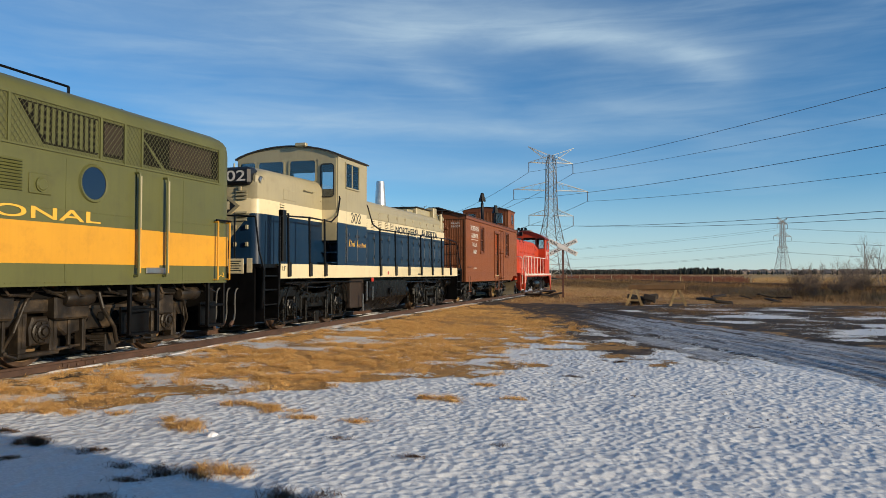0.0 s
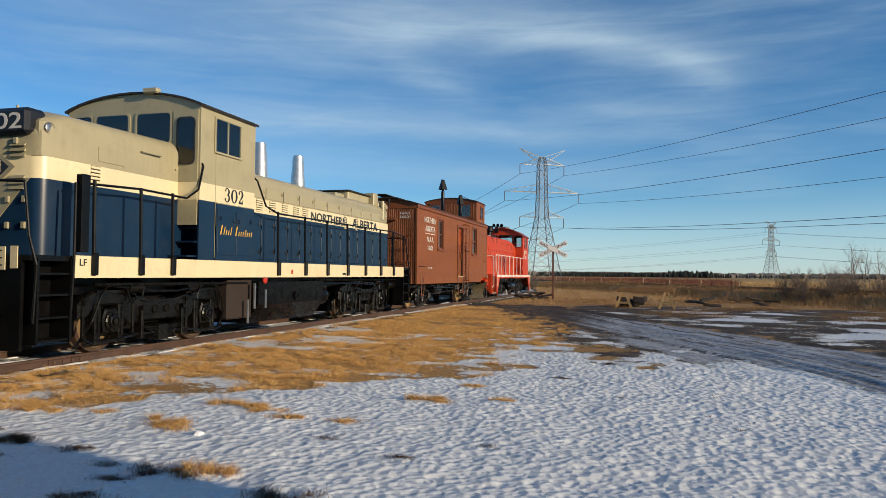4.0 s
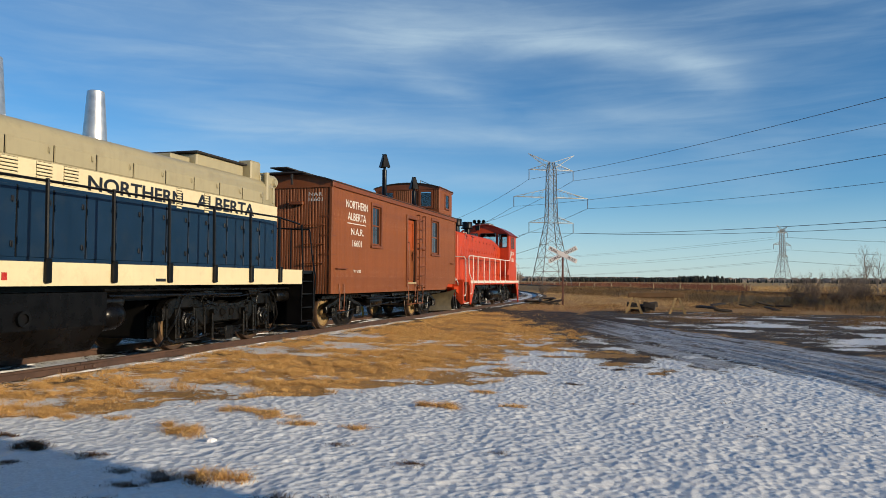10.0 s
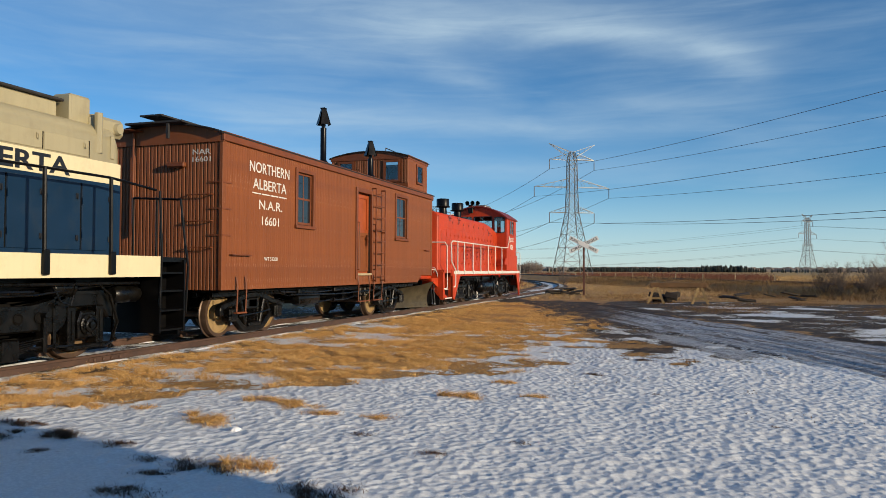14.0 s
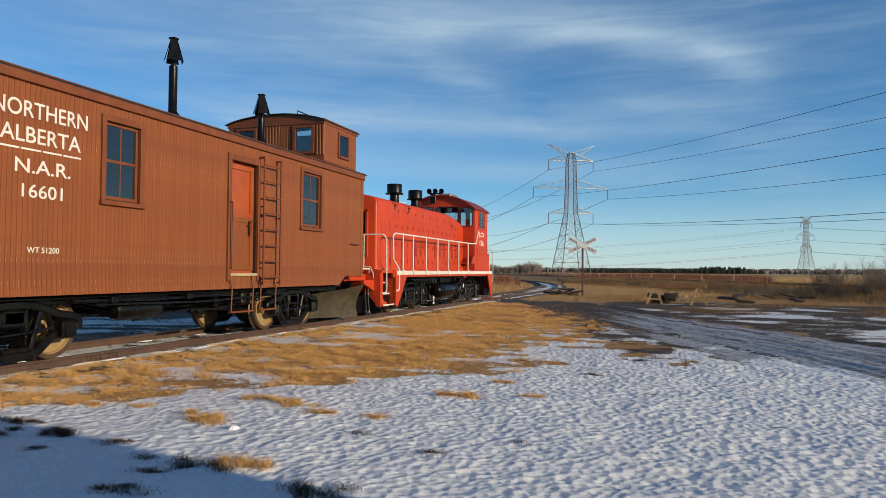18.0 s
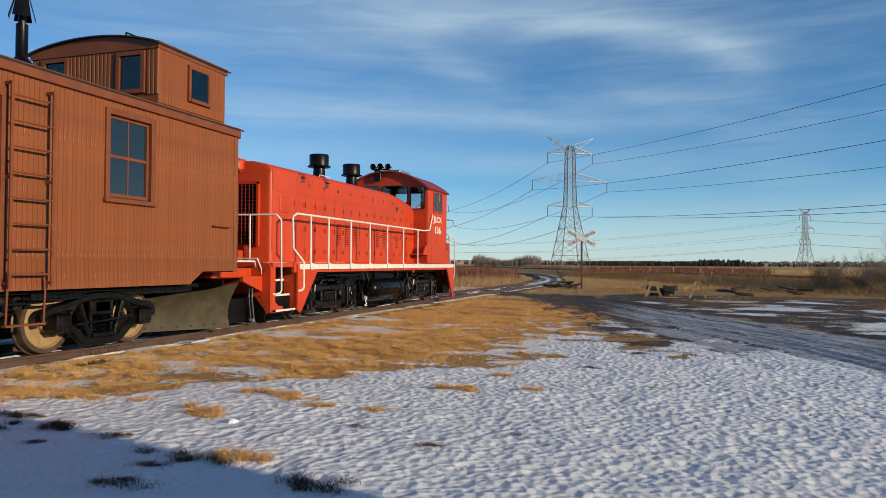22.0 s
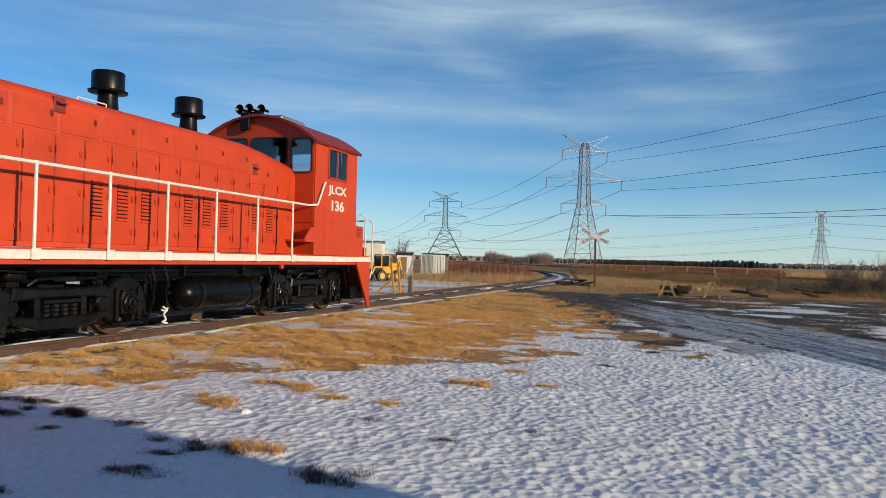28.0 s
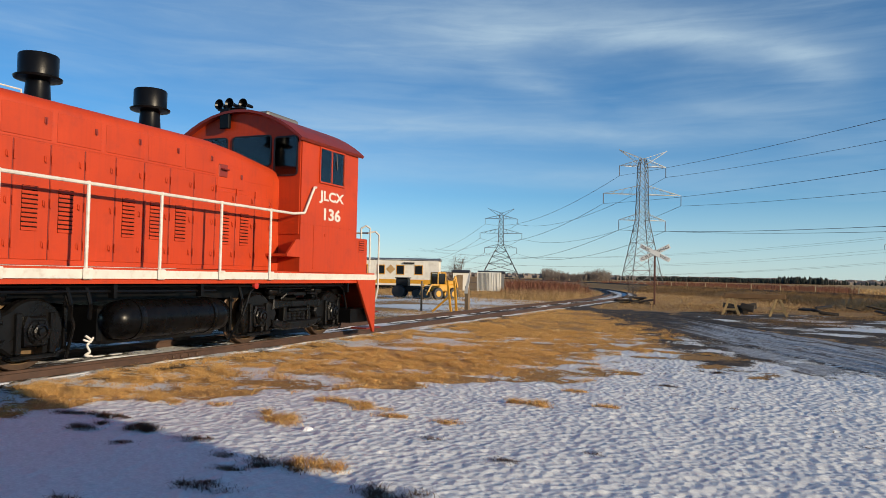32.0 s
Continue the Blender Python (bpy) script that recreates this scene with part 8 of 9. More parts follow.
def blades(name, mat, base, hgt, lean, width, seed, label="", category="grass", kind="stuff", parent=None, curve=0.5, short=False):
    """Thin bent blades, one island each, at the places in base (n x 3); short ones are single slips."""
    r = np.random.RandomState(seed)
    n = len(base)
    az, tw = r.uniform(0, 2 * np.pi, n), r.uniform(0, 2 * np.pi, n)
    h = hgt * r.uniform(0.55, 1.25, n) * (1 + 0.5 * grain(base[:, 0] * 3.3, base[:, 1] * 3.9))
    if short:
        h *= 0.5 + 1.15 * clumps(base[:, 0], base[:, 1])
    ln = lean * r.uniform(0.2, 1.4, n) * h
    w = width * r.uniform(0.6, 1.4, n)
    side = np.stack([np.cos(tw), np.sin(tw), np.zeros(n)], 1) * w[:, None]
    dirv = np.stack([np.cos(az), np.sin(az), np.zeros(n)], 1)
    up = np.array([0, 0, 1.0])
    p0 = base
    p1 = base + dirv * (ln * 0.3)[:, None] + up * (h * 0.6)[:, None]
    p2 = base + dirv * (ln * (0.7 + curve))[:, None] + up * h[:, None]
    k = np.arange(n)[:, None] * (3 if short else 5)
    if short:
        V = np.stack([p0 - side, p0 + side, p2], 1).reshape(-1, 3)
        loops = np.concatenate([k, k + 1, k + 2], 1).ravel()
        starts = np.arange(n) * 3
    else:
        V = np.stack([p0 - side, p0 + side, p1 - side * 0.7, p1 + side * 0.7, p2], 1).reshape(-1, 3)
        loops = np.concatenate([k, k + 1, k + 3, k + 2, k + 2, k + 3, k + 4], 1).ravel()
        starts = (np.arange(n)[:, None] * 7 + np.array([0, 4])).ravel()
    me = bpy.data.meshes.new(name)
    me.vertices.add(len(V))
    me.vertices.foreach_set("co", V.ravel())
    me.loops.add(len(loops))
    me.loops.foreach_set("vertex_index", loops)
    me.polygons.add(len(starts))
    me.polygons.foreach_set("loop_start", starts)
    me.update()
    me.materials.append(M[mat])
    o = new(name, me)
    if parent:
        o.parent = parent
    return tagged(o, label, category, kind=kind)


def ground_z(x, y):
    return height(np.asarray(x, float), np.asarray(y, float))


def scatter(n, x0, x1, y0, y1, keep, seed):
    r = np.random.RandomState(seed)
    x, y = r.uniform(x0, x1, n), r.uniform(y0, y1, n)
    k = r.uniform(0, 1, n) < keep(x, y)
    x, y = x[k], y[k]
    return np.stack([x, y, ground_z(x, y) - 0.005], 1)


def strip_keep(x, y):
    w = wob(x, y, 1.3, 21) * 0.45 + wob(x, y, 3.6, 22) * 0.3
    edge = np.interp(y, [0, 6, 8, 8.6, 9.8, 10.6, 13.7, 16.6, 22, 30], [-7.6, -6.6, -5.2, -4.1, -3.5, -3.0, -3.1, -2.9, -3.6, -5.5])
    soft = 0.35 + 0.26 * np.clip(y - 8.5, 0, 8)
    a = smooth(soft * 0.7, -soft * 0.7, x - edge + w * (0.6 + soft * 0.7) + 0.5 * soft * wob(x, y, 5.5, 24) + wob(x, y, 8.5, 23) * 0.25)
    bare = smooth(0.15, 0.75, wob(x * 0.8, y * 1.25, 1.5, 30) + 0.45 * wob(x, y, 4.0, 37))
    return a * (1 - 0.93 * bare) * (0.30 + 0.70 * clumps(x, y)) * (0.45 + 0.55 * smooth(-0.7, 0.2, grain(x * 2.3, y * 2.9))) * (1 - 0.95 * road_mask(x, y)) * smooth(XC + 0.85, XC + 1.35, x)


blades("straw_grass", "straw", scatter(1150000, -8.75, -0.6, 4.5, 20, strip_keep, 1), 0.038, 1.1, 0.0026, 2, "short matted straw-coloured winter grass beside the siding", short=True)
blades("straw_grass", "straw", scatter(240000, -8.4, -1.0, 18, 33, strip_keep, 5), 0.044, 1.1, 0.0046, 6, "short matted straw-coloured winter grass beside the siding", short=True)


# single tufts poking out of the snow
def tuft(x, y, size, mat, seed, tall=1.0, wide=1.0):
    r = np.random.RandomState(seed)
    n = int(430 * size * wide)
    cl = r.randint(0, 6, n)
    cx, cy = r.normal(0, 0.085 * size * wide, 6), r.normal(0, 0.045 * size, 6)
    sp = r.uniform(0.018, 0.055, 6)
    px, py = x + cx[cl] + r.normal(0, 1, n) * sp[cl] * 1.3, y + cy[cl] + r.normal(0, 1, n) * sp[cl]
    base = np.stack([px, py, ground_z(px, py) - 0.005], 1)
    base[:, :2] -= (x, y)
    o = blades("grass_tuft", mat, base, (0.062 if mat == "straw" else 0.050) * size * tall, 1.9, 0.0021, seed + 1, "tuft of dry grass standing in the snow" if mat == "straw" else "tuft of dark dead weeds standing in the snow", "grass tuft", kind="stuff")
    o.location = (x, y, 0)
    return tagged(o, group="tufts in the snow")


for k, (x, y, sz, mt, wd) in enumerate((
        (-5.18, 5.10, 1.3, "weed", 1.9), (-4.56, 5.0, 0.8, "weed", 1.0), (-4.0, 4.72, 0.55, "weed", 1.0), (-3.5, 4.66, 1.25, "weed", 1.5), (-3.62, 4.40, 0.7, "weed", 1.2), (-3.51, 3.97, 0.9, "weed", 1.1),
        (-2.34, 4.30, 1.35, "weed", 1.2), (-4.5, 6.18, 1.5, "straw", 1.8), (-3.03, 4.86, 1.35, "straw", 1.2), (-3.49, 6.78, 0.9, "straw", 1.1), (-2.44, 8.25, 1.3, "straw", 1.6), (-1.59, 8.5, 0.9, "straw", 1.0),
        (-2.87, 6.8, 0.75, "straw", 1.1), (-2.74, 6.06, 0.5, "weed", 1.0), (-1.91, 5.55, 0.6, "weed", 1.1), (-5.47, 6.45, 0.6, "straw", 1.3), (-6.2, 6.3, 1.1, "straw", 1.8), (-4.0, 7.1, 1.1, "straw", 1.7),
        (-1.31, 6.19, 0.4, "weed", 1.0), (-4.49, 7.26, 1.2, "straw", 1.8), (-6.0, 5.4, 1.0, "weed", 1.5), (-5.0, 4.66, 0.5, "weed", 1.4), (-5.76, 4.9, 0.9, "weed", 1.3), (-6.45, 5.36, 0.8, "weed", 1.4),
        (-4.09, 3.35, 0.8, "weed", 1.0), (-3.53, 4.03, 0.45, "weed", 1.2), (-2.2, 9.4, 0.8, "straw", 1.4), (-1.2, 10.6, 0.6, "weed", 1.5), (-0.3, 9.2, 0.35, "weed", 1.0), (0.9, 7.6, 0.3, "weed", 1.0), (-0.6, 12.6, 0.7, "weed", 1.8))):
    tuft(x, y, sz, mt, 100 + k, tall=0.6, wide=wd)
g = G()
g.loft([[(r * math.cos(a) * (1 + 0.25 * math.sin(3 * a + z * 40)), r * 0.8 * math.sin(a), z) for a in np.linspace(0, 2 * math.pi, 10)[:-1]] for z, r in ((-0.02, 0.05), (0.008, 0.055), (0.022, 0.042), (0.032, 0.018))])
sb = g.ob("snow_clod", material("clean_snow", (0.82, 0.82, 0.83), 0.8, var=0.04, scale=8.0, bump=0.3))
sb.location, sb.rotation_euler = (-3.93, 5.84, 0.0), (0.2, 0.1, 0.4)
tagged(sb, "small clod of clean white snow on the crust", "snow clod")


def snow_lumps(name, spots, label, seed):
    """Low uneven domes of old snow: spots are (x, y, z, length, width, height, turn)."""
    r = np.random.RandomState(seed)
    n, verts, faces = 11, [], []
    for x, y, z, ln, wd, h, turn in spots:
        b = len(verts)
        ca, sa = math.cos(turn), math.sin(turn)
        edge = 1 + r.uniform(-0.38, 0.38, n)
        for q, hh in ((1.0, -0.02), (0.8, 0.6 * h), (0.4, h)):
            for k in range(n):
                t = 2 * math.pi * k / n
                u, v = wd * q * edge[k] * math.cos(t), ln * q * edge[k] * math.sin(t)
                verts.append((x + u * ca - v * sa, y + u * sa + v * ca, z + hh * (0.8 + 0.4 * r.rand() if hh > 0 else 1)))
        for ring in (0, 1):
            for k in range(n):
                j = (k + 1) % n
                faces.append((b + ring * n + k, b + ring * n + j, b + ring * n + n + j, b + ring * n + n + k))
        faces.append(tuple(b + 2 * n + k for k in range(n)))
    me = bpy.data.meshes.new(name)
    me.from_pydata(verts, [], faces)
    me.shade_smooth()
    me.materials.append(bpy.data.materials["clean_snow"])
    return tagged(new(name, me), label, "snow", kind="stuff")


def rail_snow_spots():
    r = random.Random(41)
    out = []
    for so, gap, wide in ((0.92, 0.8, 0.06), (0.62, 0.5, 0.06), (-0.60, 0.5, 0.08), (-0.95, 0.5, 0.09), (1.12, 1.3, 0.07)):
        d = -2.0
        while d < 44:
            p, t = siding(d)
            o = so + r.uniform(-0.04, 0.05)
            x, y = p.x + t.y * o, p.y - t.x * o
            z = max(float(ground_z(x, y)), ZR - 0.15)
            out.append((x, y, z, r.uniform(0.10, 0.42), wide * r.uniform(0.5, 1.3), r.uniform(0.006, 0.018), math.atan2(t.y, t.x) - math.pi / 2))
            d += gap * r.uniform(0.5, 2.2) + (1.2 if r.random() < 0.15 else 0)
    return out


snow_lumps("rail_snow", rail_snow_spots(), "scraps of old white snow along the siding rails", 44)


# tall dead grass on the bank of the main line, round the sign and along the bend
def bank_keep(x, y):
    off, along = main_offset(x, y)
    return smooth(9.0, 5.5, np.abs(off - 0.5)) * smooth(1.1, 1.8, np.abs(off)) * (0.5 + 0.5 * (wob(x, y, 0.4, 41) > -0.3)) * (1 - road_mask(x, y)) * smooth(1.2, 2.6, np.hypot((x - 0.05) * 0.8, y - 34.2))


blades("bank_grass", "bankgrass", scatter(420000, -14, 30, 22, 100, bank_keep, 11), 0.26, 0.7, 0.0085, 12, "tall dead grass on the railway bank", short=True)


def verge_keep(x, y):
    off, along = main_offset(x, y)
    return smooth(-4, -8, off) * smooth(1.4, 2.2, np.abs(siding_offset(x, y))) * smooth(36, 40, y) * (1 - road_mask(x, y)) * (0.35 + 0.65 * (wob(x, y, 0.5, 42) > -0.1)) * smooth(-24, -18, -np.abs(x + 8))


blades("verge_grass", "tallgrass", scatter(60000, -24, 4, 37, 95, verge_keep, 13), 0.11, 1.0, 0.011, 14, "dead grass of the verge between the tracks")


def weeds_keep(x, y):
    return smooth(-2.0, -4.5, siding_offset(x, y)) * smooth(46, 52, y) * smooth(130, 100, y) * smooth(-46, -38, x) * (0.4 + 0.6 * (wob(x, y, 0.35, 43) > -0.2)) * smooth(-0.345, -0.315, x / y)


def roadside_keep(x, y):
    off, along = main_offset(x, y)
    return smooth(2.6, 4.6, road_lane(x, y)) * smooth(-4.0, -6.5, off) * smooth(-0.1, 0.6, wob(x, y, 0.8, 46) + 0.5 * wob(x, y, 2.6, 47)) * smooth(1.8, 2.6, np.abs(siding_offset(x, y)))


blades("roadside_grass", "bankgrass", scatter(320000, -8, 22, 18, 46, roadside_keep, 23), 0.07, 1.2, 0.0045, 24, "sparse dead grass and stalks between road and bank", short=True)


def speckle_keep(x, y):
    ln = road_lane(x, y)
    return smooth(-6.6, -5.0, ln) * smooth(-2.2, -3.4, ln) * smooth(0.1, 0.7, wob(x, y, 1.6, 48) + 0.6 * wob(x, y, 5.0, 49))


blades("roadside_grass", "weed", scatter(15000, -4, 7, 8, 23, speckle_keep, 25), 0.02, 1.6, 0.005, 26, "trampled brown grass bits in thin dirty snow by the road")
def yard_edge_keep(x, y):
    return smooth(1.5, 2.0, -siding_offset(x, y)) * smooth(4.2, 2.6, -siding_offset(x, y) + 0.6 * wob(x, y, 1.4, 57)) * (0.15 + 0.85 * smooth(-0.3, 0.5, wob(x, y, 1.1, 58)))


blades("yard_edge_grass", "tallgrass", scatter(50000, -16, -10.5, 20, 48, yard_edge_keep, 29), 0.06, 1.2, 0.006, 30, "matted dead grass along the yard side of the siding", short=True)
blades("yard_edge_grass", "tallgrass", scatter(60000, -30, -12, 44, 60, lambda x, y: smooth(44, 47, y) * smooth(1.8, 2.8, -siding_offset(x, y)) * (0.4 + 0.6 * (wob(x, y, 0.6, 59) > 0)), 31), 0.20, 0.9, 0.012, 32, "pale dead grass at the end of the yard", short=True)
blades("tall_weeds", "redweed", scatter(120000, -46, -10, 48, 120, weeds_keep, 15), 0.42, 0.8, 0.013, 16, "tall brown weeds along the bend of the siding")
blades("red_willow", "willow", scatter(22000, -46, -12, 60, 130, weeds_keep, 17), 0.95, 0.35, 0.02, 18, "low thicket of reddish willow", "shrubs")


def willow_keep(x, y):
    off, along = main_offset(x, y)
    return smooth(9, 13, off) * smooth(46, 38, off) * (0.25 + 0.75 * (wob(x, y, 0.12, 44) > -0.35)) * smooth(0.125, 0.085, x / y)


blades("red_willow", "willow", scatter(100000, -50, 36, 70, 200, willow_keep, 19), 0.95, 0.5, 0.022, 20, "broad band of red-brown willow beyond the main line", "shrubs")


def field_keep(x, y):
    off, along = main_offset(x, y)
    return smooth(5, 8, off) * smooth(22, 14, off) * 0.8


def stubble_keep(x, y):
    off, along = main_offset(x, y)
    return smooth(20, 30, off) * smooth(0.09, 0.12, x / y) * smooth(130, 330, 460 - y)


blades("stubble_field", "straw", scatter(60000, 12, 240, 90, 420, stubble_keep, 27), 0.22, 0.5, 0.07, 28, "golden stubble of the far field", "field")
blades("fence_grass", "tallgrass", scatter(40000, -30, 60, 40, 140, field_keep, 21), 0.24, 0.7, 0.018, 22, "pale dead grass beyond the main line")


# ---------------------------------------------------------------- trees
def branch(g, p, d, length, r, depth, rnd, spread_a=0.5, bend=0.12):
    n = 3 if depth > 0 else 2
    q = p.copy()
    dd = d.copy()
    rr = r
    for k in range(n):
        dd = (dd + Vector((rnd.uniform(-1, 1), rnd.uniform(-1, 1), rnd.uniform(-0.3, 0.9))) * bend).normalized()
        nq = q + dd * (length / n)
        r2 = rr * 0.78
        g.cyl(q, nq, rr, r2, n=6 if r > 0.03 else 4 if r > 0.012 else 3)
        if depth > 0 and (k > 0 or depth > 1):
            for _ in range(rnd.choice((1, 2, 2))):
                a = rnd.uniform(0, 2 * math.pi)
                s = dd.orthogonal().normalized()
                t = dd.cross(s)
                nd = (dd + (s * math.cos(a) + t * math.sin(a)) * rnd.uniform(spread_a * 0.6, spread_a * 1.5) + Vector((0, 0, 0.15))).normalized()
                branch(g, nq, nd, length * rnd.uniform(0.45, 0.7), r2 * 0.55, depth - 1, rnd, spread_a, bend)
        q, rr = nq, r2
    return q


def bare_tree(name, label, h, r, depth, seed, mat="bark", spread_a=0.5, stems=1):
    rnd = random.Random(seed)
    e = thing(name, label, "tree")
    tr, cr = G(), G()
    for s in range(stems):
        base = Vector((rnd.uniform(-0.2, 0.2) * (stems > 1), rnd.uniform(-0.2, 0.2) * (stems > 1), -0.05))
        d = Vector((rnd.uniform(-0.12, 0.12) * stems, rnd.uniform(-0.12, 0.12) * stems, 1)).normalized()
        p = base
        hh = h * rnd.uniform(0.75, 1.0)
        n = 7
        rr = r
        for k in range(n):
            d = (d + Vector((rnd.uniform(-0.08, 0.08), rnd.uniform(-0.08, 0.08), 0.05))).normalized()
            q = p + d * hh / n
            tr.cyl(p, q, rr, rr * 0.82, n=7)
            if k >= 2 or stems > 1:
                for _ in range(3):
                    a = rnd.uniform(0, 6.28)
                    nd = Vector((math.cos(a) * spread_a * 1.6, math.sin(a) * spread_a * 1.6, rnd.uniform(0.5, 1.1))).normalized()
                    branch(cr, q, nd, hh * rnd.uniform(0.16, 0.32) * (1.15 - k / n * 0.6), rr * 0.42, depth, rnd, spread_a)
            p, rr = q, rr * 0.82
    tr.ob("trunk", mat, e)
    cr.ob("crown", mat, e, "bare leafless branches")
    return e


protos = [bare_tree("aspen_tree", "bare pale aspen at the edge of the field", 4.6, 0.06, 2, 60 + k, "palebark", 0.36) for k in range(3)]
rnd = random.Random(9)
spots = [(0.195 + 0.0062 * k + rnd.uniform(-0.006, 0.006), 62 + 15 * rnd.random()) for k in range(26)]
for k, (az, y) in enumerate(spots):
    x = az * y
    o = protos[k] if k < 3 else copy_thing(protos[k % 3], Matrix())
    s = rnd.uniform(0.7, 1.1) if az > 0.235 else rnd.uniform(0.35, 0.75)
    o.location, o.rotation_euler, o.scale = (x, y, ground_z(x, y)), (0, 0, rnd.uniform(0, 6)), (s, s, s)
    tagged(o, group="aspens by the main line")
bush = bare_tree("leafless_bush", "round leafless bush beside the track", 1.9, 0.035, 2, 71, "bark", 0.75, stems=6)
bush.location = (-11.2, 75.0, 0)
for k in range(22):
    az, yy = 0.165 + 0.0062 * k + rnd.uniform(-0.01, 0.01), rnd.uniform(44, 60)
    o = copy_thing(bush, Matrix())
    s = rnd.uniform(0.45, 0.95)
    o.location, o.rotation_euler, o.scale = (az * yy, yy, ground_z(az * yy, yy)), (0, 0, rnd.uniform(0, 6)), (s, s, s)
    tagged(o, "leafless grey-brown bush on the railway bank", group="bushes on the bank")
b2 = bare_tree("bare_tree", "wide bare tree behind the sheds", 4.6, 0.12, 2, 72, "bark", 0.75, stems=4)
b2.location = (-39.5, 96.0, 0)
b3 = copy_thing(b2, pose(-43.0, 93.0, 0, 0, 0, 100))
b3.scale = (0.7, 0.7, 0.7)


def far_woods():
    r = random.Random(4)
    g = G()
    for k in range(3000):
        az = radians(r.uniform(-13, 30))
        d = r.uniform(820, 930)
        x, y = d * math.sin(az), d * math.cos(az)
        dens = 1.0 if -8 < math.degrees(az) < 4.7 else 0.10
        if r.random() > dens:
            continue
        hmax = 8.6 if 1.6 < math.degrees(az) < 4.7 else 6.2
        if math.degrees(az) > 6:
            hmax = 5
        h = r.uniform(0.55, 1.0) * hmax
        w = h * r.uniform(0.18, 0.3)
        rings = []
        for t, f in ((0.0, 0.6), (0.15, 1.0), (0.4, 0.75), (0.42, 0.9), (0.7, 0.4), (0.72, 0.5), (1.0, 0.03)):
            rings.append([(x + w * f * math.cos(a), y + w * f * math.sin(a), h * t) for a in (0.3, 1.56, 2.8, 4.05, 5.3)])
        g.loft(rings)
    tagged(g.ob("far_woods", "conifer"), "dark line of far spruce woods", "woods", kind="stuff")
    g = G()
    for k in range(420):
        az = radians(r.uniform(-15.4, -10.2))
        d = r.uniform(380, 420)
        x, y = d * math.sin(az), d * math.cos(az)
        h = r.uniform(4.5, 7.2) * (0.8 + 0.2 * math.sin(az * 90))
        for q in range(6):
            a = r.uniform(0, 6.3)
            b = r.uniform(0.2, 0.6)
            g.cyl((x, y, h * b), (x + math.cos(a) * h * 0.22, y + math.sin(a) * h * 0.22, h * (b + r.uniform(0.25, 0.45))), 0.10, 0.03, n=3)
        g.cyl((x, y, 0), (x, y, h), 0.14, 0.03, n=4)
    tagged(g.ob("far_grove", "tree_far"), "far grove of bare grey trees", "woods", kind="stuff")
    g = G()
    for k in range(2600):
        az = radians(r.uniform(-40, 34))
        d = r.uniform(1500, 1700)
        x, y = d * math.sin(az), d * math.cos(az)
        h, w = r.uniform(4, 10), r.uniform(4, 12)
        g.loft([[(x + w * f * math.cos(a), y + w * f * math.sin(a), h * t) for a in (0, 1.26, 2.5, 3.8, 5.0)] for t, f in ((0, 1), (0.6, 0.9), (1, 0.3))])
    tagged(g.ob("horizon_woods", "tree_far"), "low wooded rise along the horizon", "woods", kind="stuff")


far_woods()


# ---------------------------------------------------------------- power line
def strut(g, p, q, w):
    p, q = Vector(p), Vector(q)
    d = (q - p).normalized()
    s = d.orthogonal().normalized() * w
    t = d.cross(s).normalized() * w
    g.loft([[tuple(c + s), tuple(c + t), tuple(c - s), tuple(c - t)] for c in (p, q)])


